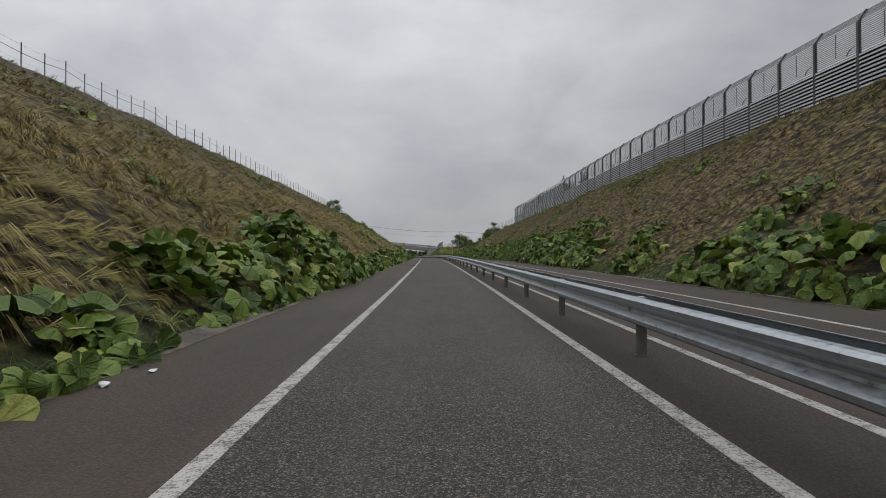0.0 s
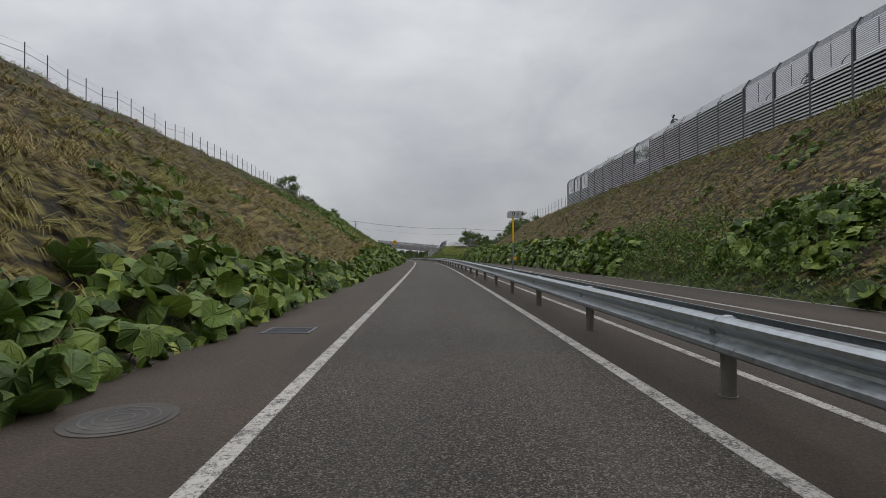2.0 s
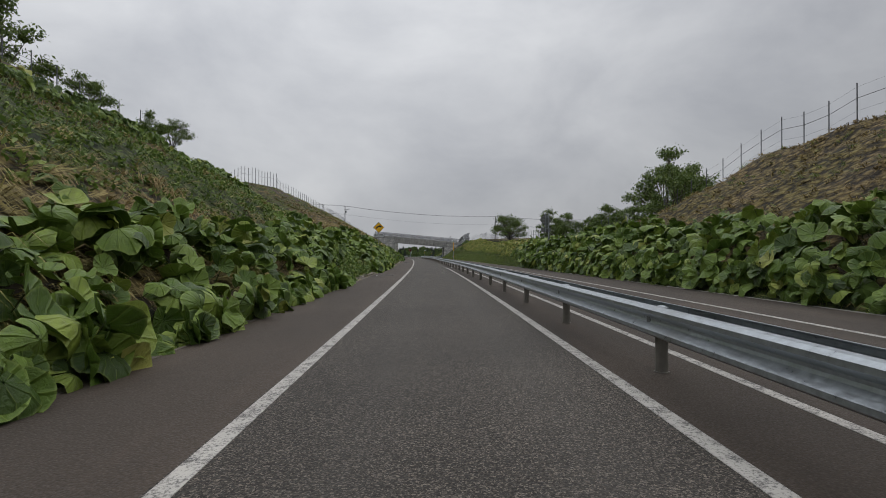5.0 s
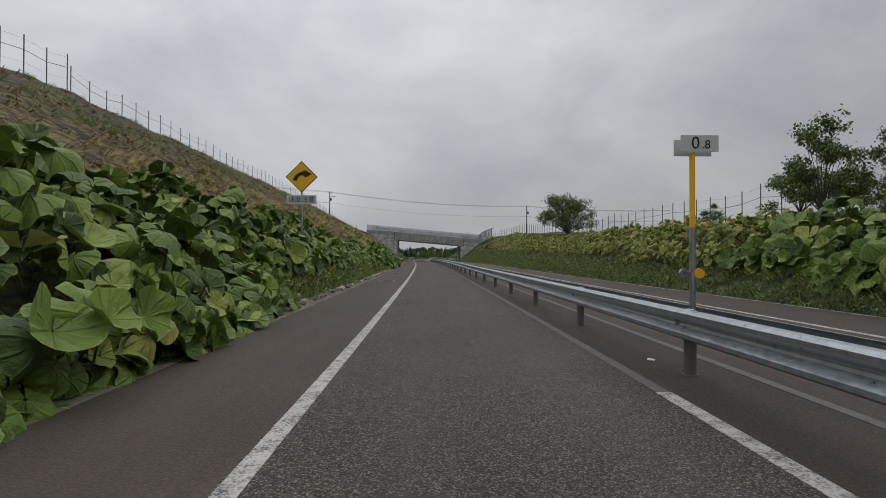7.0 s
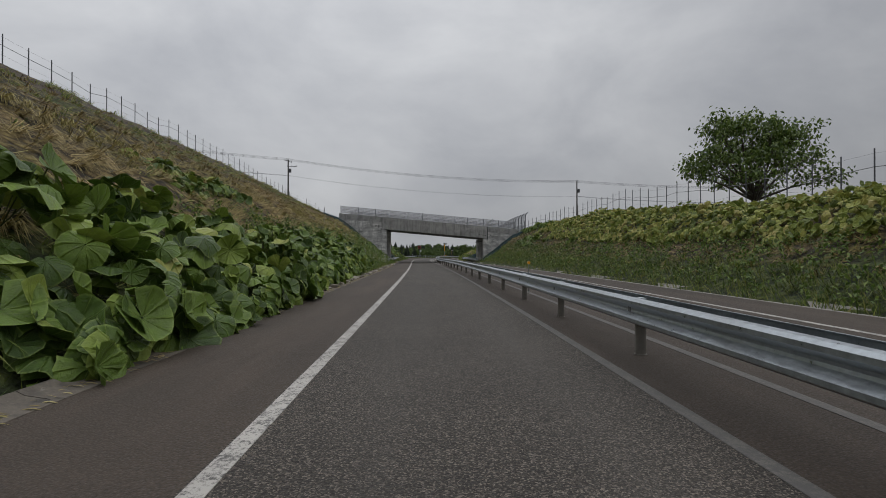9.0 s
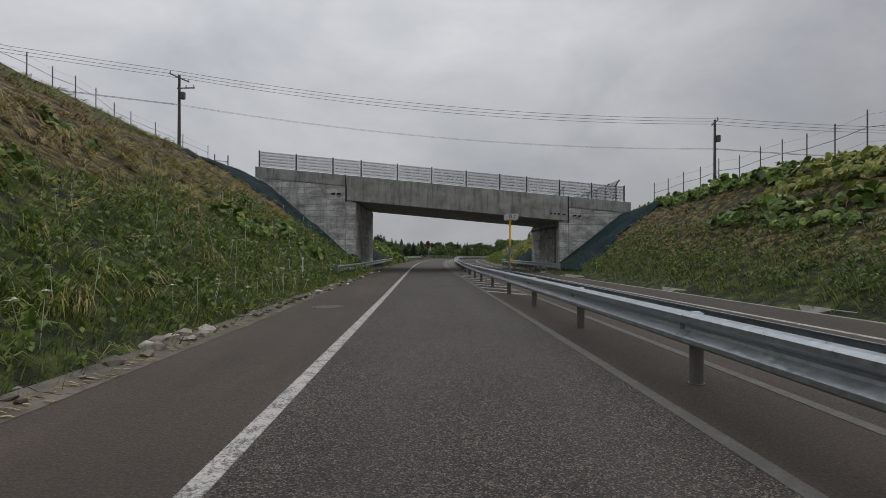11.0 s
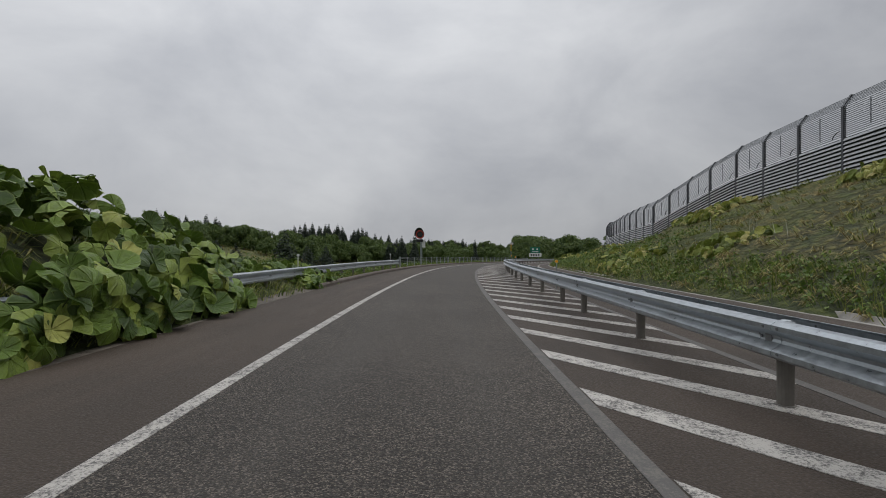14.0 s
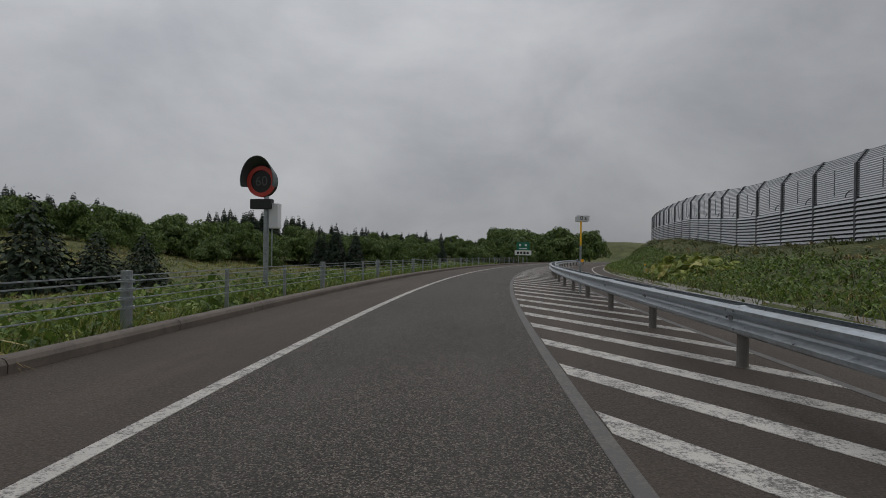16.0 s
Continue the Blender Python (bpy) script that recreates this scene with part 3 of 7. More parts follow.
def road_sheet(name, inner, outer, material, label, z=0.0, s0=S0, s1=S1, step=2.0, category="road"):
    n = int((s1 - s0) / step)
    ss = np.linspace(s0, s1, n + 1)
    cols = 9
    fr = np.linspace(0, 1, cols)
    ui = np.array([inner(s) if callable(inner) else inner for s in ss])
    uo = np.array([outer(s) if callable(outer) else outer for s in ss])
    uu = ui[:, None] * (1 - fr) + uo[:, None] * fr
    sg = np.repeat(ss[:, None], cols, 1)
    v = ats(sg, uu, z).reshape(-1, 3)
    i = np.arange((n + 1) * cols).reshape(n + 1, cols)
    f = np.stack([i[:-1, :-1], i[:-1, 1:], i[1:, 1:], i[1:, :-1]], -1).reshape(-1, 4)
    me = bulk(name, v, f, material, True)
    uvl = me.uv_layers.new(name="road")
    flat_uv = np.stack([uu.ravel(), sg.ravel()], -1)[f.ravel()].astype(np.float32)
    uvl.data.foreach_set("uv", flat_uv.ravel())
    return tagged(new(name, me), label, category, kind="structure")


road_sheet("road", edge_left, edge_right, ASPHALT, "grey asphalt two-lane road with brownish shoulders")


def stripe(s0, s1, u, width, material, label, step=2.0):
    me = sweep("lane_line", [(-width / 2, 0.0), (-width / 2, 0.005), (width / 2, 0.005), (width / 2, 0.0)], way(s0, s1, step, u), material)
    return tagged(new("lane_line", me), label, "road marking", kind="structure")


opp_left = lambda s: rail_u(s) + 0.66
opp_right = knots((-100, 7.2), (165, 7.1), (260, 6.9), (300, 7.0), (400, 7.5), (640, 7.5))
stripe(S0, S1, -1.75, 0.16, PAINT, "solid white edge line")
stripe(S0, 164.0, 1.75, 0.16, PAINT, "solid white lane line")
stripe(164.0, S1, 1.75, 0.14, PAINT_OLD, "worn grey lane line")
stripe(S0, 162.5, opp_left, 0.14, PAINT, "solid white lane line beside the guard rail")
stripe(162.5, S1, opp_left, 0.14, PAINT_OLD, "worn grey lane line beside the guard rail")
stripe(S0, S1, opp_right, 0.14, PAINT, "solid white edge line")

# hatching where the median widens
hatch_s = knots((0, 266.46), (5, 276.87), (8, 283.3), (11, 289.6), (13, 294.63), (14, 296.6), (17, 303.0), (20, 309.1), (23, 315.2), (24, 317.2), (26, 321.1), (29, 326.6), (33, 333.9), (35, 338.3), (37, 342.0), (40, 347.74), (43, 353.0), (46, 359.43), (49, 365.0), (85, 431))
for k_ in range(85):
    s_a = hatch_s(k_)
    wide = rail_u(s_a) + 0.60 - 1.84
    run = 1.45 * wide
    verts_ = []
    for a_, b_ in ((s_a, 1.84), (s_a - 0.55, 1.84), (s_a - run - 0.42, 1.84 + wide), (s_a - run + 0.1, 1.84 + wide)):
        verts_ += [at(a_, b_, 0.0), at(a_, b_, 0.005)]
    me_ = raw("hatch_stripe", verts_, [(1, 7, 5, 3), (0, 2, 3, 1), (2, 4, 5, 3), (4, 6, 7, 5), (6, 0, 1, 7)], PAINT)
    tagged(new("hatch_stripe", me_), "slanted white hatching stripe on the median", "road marking", "median hatching", "structure")

# ---- guard rails ----
def w_beam(side, low=0.43, high=0.78, deep=0.095, thick=0.004):
    """Section of a two-wave beam; side is -1 or 1, the way its waves face."""
    h = high - low
    pts = [(0.0, 0.02), (0.55, 0.04), (1.0, 0.12), (1.0, 0.24), (0.5, 0.33), (0.08, 0.42), (0.0, 0.5),
           (0.08, 0.58), (0.5, 0.67), (1.0, 0.76), (1.0, 0.88), (0.55, 0.96), (0.0, 0.98)]
    face = [(side * deep * (a + 0.05), low + h * b) for a, b in pts]
    back = [(x - side * thick * 2.5, z) for x, z in face]
    return face + back[::-1]


def rail_line(name, label, spots, u_of, sides, ends=False, group="", foot=0.085):
    """A guard rail beside the road: round posts, brackets and overlapping beams."""
    s0 = spots[0]
    root = thing(name, stand(s0, u_of(s0)), label, "guard rail", group)
    inv = root.matrix_basis.inverted()
    post_bm = tubes(((0, 0, -0.3), (0, 0, 0.73), 0.068), n=14)
    tube(post_bm, (0, 0, 0.0), (0, 0, 0.012), foot, foot, n=14)
    post_me = bm_mesh("post", post_bm, POST_STEEL, False)
    cap_bm = tubes(((0, 0, 0.728), (0, 0, 0.748), 0.074), n=14)
    tube(cap_bm, (0, 0, 0.748), (0, 0, 0.762), 0.072, 0.03, n=14)
    cap_me = bm_mesh("cap", cap_bm, ZINC, True)
    off = 0.10 if len(sides) == 1 else 0.135
    br = bmesh.new()
    for sd in sides:
        box(br, min(0, sd * (off + 0.02)), max(0, sd * (off + 0.02)), -0.045, 0.045, 0.56, 0.66, 0.006)
    br_me = bm_mesh("bracket", br, ZINC_DARK)
    bolt_me = bm_mesh("bolt", tubes(((-0.012, 0, 0), (0.012, 0, 0), 0.014), n=6), ZINC_DARK)
    for s in spots:
        m = inv @ stand(s, u_of(s))
        part("cap", cap_me, None, part("post", post_me, None, root, m=m), "pale round cap")
        holder = part("bracket", br_me, None, root, m=m)
        for sd in sides:
            for y_, z_, x_ in ((0.10, 0.605, 0.012), (-0.24, 0.50, 0.100), (-0.24, 0.715, 0.100), (-0.06, 0.715, 0.100)) if 256 < s < 376 else ():
                part("bolt", bolt_me, None, holder, m=Matrix.Translation((sd * (off + x_), y_, z_)))
    for sd in sides:
        for k, (a, b) in enumerate(zip(spots[:-1], spots[1:])):
            pth = way(a - 0.16, b, 1.35, lambda s: u_of(s) + sd * (off + (0.004 if k % 2 else 0.0)))
            me = sweep("beam", w_beam(sd), [(inv @ p, h + turn_adj(root)) for p, h in pth], ZINC, True, False)
            part("beam", me, None, root)
    if ends:
        for s, d in ((spots[0] - 0.25, -1), (spots[-1] + 0.1, 1)):
            sd = sides[0]
            me = sweep("end_cap", [(sd * 0.20, 0.42), (sd * 0.20, 0.79), (sd * -0.02, 0.79), (sd * -0.02, 0.42)],
                       [(inv @ p, h + turn_adj(root)) for p, h in way(s - 0.1, s + 0.15, 1.0, lambda v: u_of(v) + sd * off)], ZINC)
            part("end_cap", me, None, root)
    return root


def turn_adj(root):
    return root.matrix_basis.to_euler().z


# the median posts stand 4 m apart, with a joint before the bridge
POSTS = [-15.27 + 4 * k for k in range(46)]
POSTS += [164.73 + (185.3 - 164.73) / 5 * k for k in range(1, 6)]
POSTS += [185.3 + (210.2 - 185.3) / 6 * k for k in range(1, 7)]
POSTS += [210.2 + (264.73 - 210.2) / 14 * k for k in range(1, 15)]
POSTS += [268.75, 272.9, 277.05, 281.2, 282.5]
joints = knots((0, 287.1), (2, 294.9), (4, 302.2), (5, 304.7), (6, 307.3), (7, 310.5), (8, 313.9), (9, 316.65), (11, 323.5), (12, 325.8), (13, 329.15), (16, 338.8), (18, 345.2), (19, 347.6), (20, 351.5), (22, 357.8), (23, 361.4), (47, 440))
POSTS += [joints(k) for k in range(47)]
rail_line("median_guard_rail", "galvanized double-sided guard rail on round posts along the median", POSTS, rail_u, (-1, 1))
rail_line("guard_rail", "galvanized roadside guard rail before the bridge abutment", [273.4 + 2.25 * k for k in range(35)],
          knots((272, -5.15), (279, -5.0), (290, -5.15), (330, -5.05), (340, -4.85), (348, -4.45)), (1,), ends=True)
rail_line("guard_rail", "galvanized guard rail along the far shoulder under the bridge", [281.2 + 2.1 * k for k in range(13)],
          knots((280, 8.75), (290, 9.0), (300, 9.0), (308, 8.8)), (-1,), ends=True)

# ---- overpass ----
# frame of the bridge: x along its deck (to the right of the road), y along the road, z up, at the middle of its near face
BR = stand(287.7, 0.0)
DROP = -0.088  # the deck falls to the right
ABL, ABR, DEEP = -5.95, 10.5, 11.35
SKEW = 0.019  # the abutments stand slightly askew
bridge = thing("overpass_bridge", BR, "aged grey concrete overpass with mesh parapet fence across the road", "bridge", kind="structure")


def deck_z(x):
    return 7.10 + DROP * (x + 6.7)


def slanted(x0, x1, y0, y1, lo, hi, bm=None):
    """A block whose top and bottom run with the deck."""
    bm = bmesh.new() if bm is None else bm
    v = [bm.verts.new((x + SKEW * y, y, deck_z(x) + z)) for x in (x0, x1) for y in (y0, y1) for z in (lo, hi)]
    for f in ((0, 1, 3, 2), (4, 6, 7, 5), (0, 4, 5, 1), (2, 3, 7, 6), (0, 2, 6, 4), (1, 5, 7, 3)):
        bm.faces.new([v[k] for k in f])
    return bm


# deck girders, laid across the road side by side; edge beams with the parapet kerb
part("deck_slab", slanted(-6.65, 11.2, 0.35, DEEP - 0.35, -1.0, 0.0), CONCRETE_DARK, bridge)
yy = 0.42
while yy < DEEP - 0.9:
    part("girder", slanted(-6.6, 11.15, yy, yy + 0.65, -1.36, -1.0), CONCRETE_DARK, bridge, "dark precast girder under the deck")
    yy += 0.74
for y0 in (0.0, DEEP - 0.34):
    part("edge_beam", slanted(-6.66, 11.2, y0, y0 + 0.34, -1.40, 0.60), CONCRETE, bridge, "stained concrete edge beam")
    for a, b in ((-13.9, -6.74), (11.28, 16.4)):
        part("wing_parapet", slanted(a, b, y0, y0 + 0.34, -0.25, 0.60), CONCRETE, bridge, "concrete parapet on the wing wall")


def wall_block(name, outline, y0, y1, label=""):
    bm = bmesh.new()
    a = [bm.verts.new((x + SKEW * y0, y0, z)) for x, z in outline]
    b = [bm.verts.new((x + SKEW * y1, y1, z)) for x, z in outline]
    n = len(a)
    bm.faces.new(a)
    bm.faces.new(b[::-1])
    for k in range(n):
        bm.faces.new((a[k], b[k], b[(k + 1) % n], a[(k + 1) % n]))
    bmesh.ops.recalc_face_normals(bm, faces=bm.faces)
    return part(name, bm, CONCRETE, bridge, label)


Z0 = -1.0
wall_block("abutment", [(-8.3, Z0), (ABL, Z0), (ABL, deck_z(ABL) - 1.50), (-8.3, deck_z(-8.3) - 1.50)], 0.12, DEEP - 0.12, "board-marked concrete abutment wall")
wall_block("abutment", [(ABR, Z0), (13.0, Z0), (13.0, deck_z(13.0) - 1.50), (ABR, deck_z(ABR) - 1.50)], 0.12, DEEP - 0.12, "board-marked concrete abutment wall")
for y0 in (0.10, DEEP - 0.5):
    wall_block("wing_wall", [(-13.7, 5.6), (-8.2, Z0), (ABL + 0.004, Z0), (ABL + 0.004, deck_z(ABL) - 1.52), (-6.74, deck_z(-6.74) - 1.45), (-6.74, deck_z(-6.74) - 0.25), (-13.7, deck_z(-13.7) - 0.25)],
               y0 - 0.06, y0 + 0.42, "board-marked concrete wing wall")
    wall_block("wing_wall", [(ABR - 0.004, Z0), (12.6, Z0), (16.2, 3.4), (16.2, deck_z(16.2) - 0.25), (11.28, deck_z(11.28) - 0.25), (11.28, deck_z(11.28) - 1.45), (ABR - 0.004, deck_z(ABR) - 1.52)],
               y0 - 0.06, y0 + 0.42, "board-marked concrete wing wall")

# parapet fences: posts and louvred panels
px_ = [-13.63, -10.72, -7.8, -5.55, -2.65, 0.13, 2.91, 5.65, 7.85, 10.55, 13.2, 15.9]
for y0 in (0.17, DEEP - 0.17):
    for a in px_:
        part("fence_post", boxes((-0.05, 0.05, -0.05, 0.05, 0.0, 1.32)), STEEL_GREY, bridge, m=pose(a + SKEW * y0, y0, deck_z(a) + 0.60))
    for a, b in zip(px_[:-1], px_[1:]):
        panel = part("fence_panel", slanted(a + 0.06, b - 0.06, y0 - 0.006, y0 + 0.006, 0.66, 1.86), PARAPET, bridge, "pale perforated parapet sheet")
        for k in range(6):
            z = 0.66 + 0.236 * k
            part("rib", slanted(a + 0.06, b - 0.06, y0 - 0.022, y0 + 0.022, z, z + 0.022), PARAPET, panel)
        slots, x = bmesh.new(), a + 0.14
        while x < b - 0.16:
            for k in range(5):
                z = 0.66 + 0.236 * k + 0.15
                slanted(x, x + 0.034, y0 - 0.010, y0 + 0.010, z, z + 0.05, slots)
            x += 0.064
        tagged(part("slots", slots, BLACK, panel, "rows of dark slots"), kind="stuff")

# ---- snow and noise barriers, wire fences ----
# near-black colour standing in for the shadow lines between close louvres
GAP_SHADE = zinc_material("louvre_gap_shade", (0.045, 0.048, 0.052), 0.6, 0.2)


def barrier(label, line, posts, full=()):
    """A louvred screen: dark H posts kinked away from the road near the top, close slats below and open ones above.
    line: (s, u, base height over the road); posts: s of each post; full: stretches of s with close slats to the top."""
    tall, solid, kink, tip_out = 4.3, 2.08, 3.70, 0.46
    ls, lu, lz = zip(*line)
    feet = [at(s, float(np.interp(s, ls, lu)), float(np.interp(s, ls, lz))) for s in posts]
    root = thing("snow_barrier", Matrix.Translation(feet[0]), label, "barrier")
    inv = root.matrix_basis.inverted()

    def lean_at(z):
        return tip_out * max(0.0, z - kink) / (tall - kink)

    post_bm = bmesh.new()
    for (a0, z0), (a1, z1) in (((0, -0.35), (0, kink)), ((0, kink), (tip_out, tall + 0.05))):
        for x0, x1, w in ((-0.085, -0.070, 0.065), (-0.070, 0.070, 0.010), (0.070, 0.085, 0.065)):  # two flanges and a web
            q = [post_bm.verts.new((a, y, z)) for a, z in ((a0 + x0, z0), (a0 + x1, z0), (a1 + x1, z1), (a1 + x0, z1)) for y in (-w, w)]
            for f in ((0, 2, 4, 6), (1, 7, 5, 3), (0, 6, 7, 1), (2, 3, 5, 4), (0, 1, 3, 2), (4, 5, 7, 6)):
                post_bm.faces.new([q[i] for i in f])
    post_me = bm_mesh("post", post_bm, STEEL_GREY)
    for k, p in enumerate(feet):
        d = (feet[min(k + 1, len(feet) - 1)] - feet[max(k - 1, 0)]).normalized()
        part("post", post_me, None, root, m=inv @ Matrix.Translation(p) @ Matrix.Rotation(-math.atan2(d.x, d.y), 4, "Z"))
        if k == len(feet) - 1:
            break
        p2 = feet[k + 1]
        run = (p2 - p).normalized()
        side = Vector((run.y, -run.x, 0)).normalized()

        def slat(bm, z, h, off, lean, thick=0.02):
            v = []
            for q, y in ((p, 0.07), (p2, -0.07)):
                base = inv @ q
                for o, zz in ((0, 0), (thick, 0), (thick + lean, h), (lean, h)):
                    v.append(bm.verts.new(base + run * y + side * (off + o) + Vector((0, 0, z + zz))))
            for f in ((0, 1, 5, 4), (1, 2, 6, 5), (2, 3, 7, 6), (3, 0, 4, 7), (3, 2, 1, 0), (4, 5, 6, 7)):
                bm.faces.new([v[i] for i in f])
        closed = any(a <= (posts[k] + posts[k + 1]) / 2 <= b for a, b in full)
        low, z = bmesh.new(), 0.02
        while z < (tall - 0.1 if closed else solid - 0.1):
            slat(low, z, 0.128, lean_at(z) - 0.10, 0.07)
            z += 0.208
        tagged(part("louvre_panel", low, LOUVRE, root, "close pale grey metal louvres"), kind="stuff")
        # added sheet: closes the panel and darkens the slat gaps as shade would
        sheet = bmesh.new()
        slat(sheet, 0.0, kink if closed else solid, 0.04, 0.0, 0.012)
        part("backing_sheet", sheet, GAP_SHADE, root, "dark sheet added as shade between the louvres")
        if closed:
            continue
        high, z = bmesh.new(), solid + 0.06
        while z < tall - 0.02:
            slat(high, z, 0.056, lean_at(z) - 0.03, 0.025, 0.015)
            z += 0.105
        tagged(part("open_panel", high, LOUVRE_OPEN, root, "open grey metal slats"), kind="stuff")
        c = inv @ p.lerp(p2, 0.5)
        part("stay", boxes((c.x - 0.02, c.x + 0.02, c.y - 0.015, c.y + 0.015, c.z + solid + 0.25, c.z + kink - 0.1)), STEEL_GREY, root)
        arc = [inv @ (p + run * (0.10 + 0.50 * math.sin(a)) + Vector((0, 0, solid + 0.05 + 0.32 * math.cos(a))) - side * 0.12) for a in (0.0, 0.4, 0.8, 1.2, 1.55)]
        part("hoop", cord(arc, 0.028, 5), STEEL_GREY, root)
    return root


first = [27.02 + 2.86 * k for k in range(-11, 17)] + [75.6, 78.55, 81.5, 84.4, 87.2, 90.0, 92.7, 95.5, 99.05, 101.85, 104.85, 107.7, 110.5, 113.05, 116.1, 119.1, 122.2]
barrier("tall grey louvred snow barrier along the cutting's crest",
        [(-6, 21.5, 9.2), (30, 21.5, 9.35), (60, 21.5, 9.35), (90, 21.5, 8.8), (110, 21.4, 8.40), (122.2, 21.5, 8.35)], first, ((82, 95.5), (99, 113)))
barrier("tall grey louvred snow barrier on the embankment beyond the bridge",
        [(304, 21.3, 5.6), (320, 21.2, 5.6), (335, 20.9, 5.45), (350, 20.2, 4.7), (363.5, 18.3, 2.35)], [304 + 59.5 / 17 * k for k in range(18)])
barrier("tall grey louvred snow barrier on the low mound by the bend",
        [(363.7, 18.29, 2.34), (393.3, 17.2, 2.1), (410, 16.6, 3.2), (437, 14.0, 3.5)], [363.7 + 73.3 / 21 * k for k in range(22)])


def wire_fence(label, line, gap=1.6, tall=1.35, group="wire fences"):
    """Steel posts with wires; line: (s, u, height over the road or None for the ground)."""
    s = np.arange(line[0][0], line[-1][0], gap)
    u = np.interp(s, [p[0] for p in line], [p[1] for p in line])
    g = land(s, u)
    root = thing("wire_fence", Matrix.Translation(Vector(g[0])), label, "fence", group)
    inv = root.matrix_basis.inverted()
    me = bm_mesh("post", tubes(((0, 0, -0.3), (0, 0, tall), 0.030), n=6), STEEL_GREY)
    for p in g:
        part("post", me, None, root, m=inv @ Matrix.Translation(Vector(p)))
    for h, r in ((tall * 0.62, 0.016), (tall * 0.3, 0.005), (tall * 0.9, 0.005)):
        part("wire", cord([inv @ (Vector(a) + Vector((0, 0, h))) for a in g], r), ZINC_DARK, root)
    return root


wire_fence("thin grey steel post and wire fence along the slope's crest", [(-3.3, -21.9), (120, -21.9), (140, -21.9), (149, -20.8)], 1.6, 1.46)
wire_fence("tall grey steel post and wire fence along the slope's crest", [(150.6, -20.5), (158, -19.5), (165, -20.0), (172, -21), (186, -21.9), (189, -21.9)], 1.6, 2.1)
wire_fence("thin grey steel post and wire fence along the slope's crest", [(189.3, -21.9), (270, -21.9), (284, -21), (289, -17.5)], 1.68, 1.55)
wire_fence("thin grey steel post and wire fence behind the bank", [(124.5, 21.8), (145, 20.8), (158, 19), (170, 18), (230, 18), (262, 19), (276, 18.5), (285, 17)], 1.62, 2.0)

# ---- bridge details: formwork panels, drip pipe, sheets on the slopes ----
def panel_grid(root, origin, ax, up_to, x0, x1, z0, wide, high, thick, m_normal, label):
    """Shallow cast panels on a wall face; up_to(x) is the top of the face."""
    x = x0
    while x < x1 - 0.05:
        xe = min(x + wide, x1)
        z = z0
        while z < max(up_to(x), up_to(xe)) - 0.12:
            ta, tb = min(z + high, up_to(x)), min(z + high, up_to(xe))
            if ta - z > 0.06 and tb - z > 0.06:
                g = 0.016
                bm = bmesh.new()
                q = []
                for t in (0.0, thick):
                    for a, b in ((x + g, z + g), (xe - g, z + g), (xe - g, tb - g), (x + g, ta - g)):
                        q.append(bm.verts.new(origin + ax * a + Vector((0, 0, b)) + m_normal * t))
                for f in ((4, 5, 6, 7), (0, 1, 5, 4), (1, 2, 6, 5), (2, 3, 7, 6), (3, 0, 4, 7)):
                    bm.faces.new([q[i] for i in f])
                bmesh.ops.recalc_face_normals(bm, faces=bm.faces)
                part("formwork_panel", bm, CONCRETE_PANEL, root)
            z += high
        x += wide


def panel_material():
    k = Nodes("cast_panel_concrete", 0.88)
    fine = k.noise(26, 5, 0.65)
    cloud = k.noise(0.8, 6, 0.65, distort=0.5)
    drip = k.noise(2.4, 5, 0.62, k.coords((1.8, 1.8, 0.22)))
    speck = k.noise(5.5, 7, 0.75, distort=0.6)
    lines = k.noise(1.0, 5, 0.60, k.coords((0.40, 0.40, 2.0)), 0.5)
    ridge = k.math("ABSOLUTE", k.math("SUBTRACT", lines, 0.52))
    col = k.mix((0.62, 0.605, 0.575), k.ramp(k.random(), (0.0, 0.88), (1.0, 1.10)), 1.0, "MULTIPLY")
    col = k.mix(col, k.ramp(fine, (0.25, 0.75), (0.75, 1.12)), 0.8, "MULTIPLY")
    col = k.mix(col, k.ramp(cloud, (0.34, 0.50), (0.62, 1.30)), 0.85, "MULTIPLY")
    col = k.mix(col, k.ramp(lines, (0.40, 1.15), (0.51, 1.0), (0.53, 0.62), (0.64, 1.0)), 0.85, "MULTIPLY")
    col = k.mix(col, (0.03, 0.029, 0.027), k.ramp(speck, (0.56, 0.0), (0.74, 0.6)))
    col = k.mix(col, (0.05, 0.048, 0.045), k.ramp(drip, (0.52, 0.0), (0.75, 0.5)))
    col = k.mix(col, (0.66, 0.65, 0.62), k.math("MULTIPLY", k.ramp(ridge, (0.0, 0.8), (0.014, 0.0)), k.ramp(k.noise(1.4, 4), (0.42, 0.0), (0.6, 1.0))))
    return k.done(col, None, k.mix(fine, lines, 0.5), 0.4, 0.02)


CONCRETE_PANEL = panel_material()
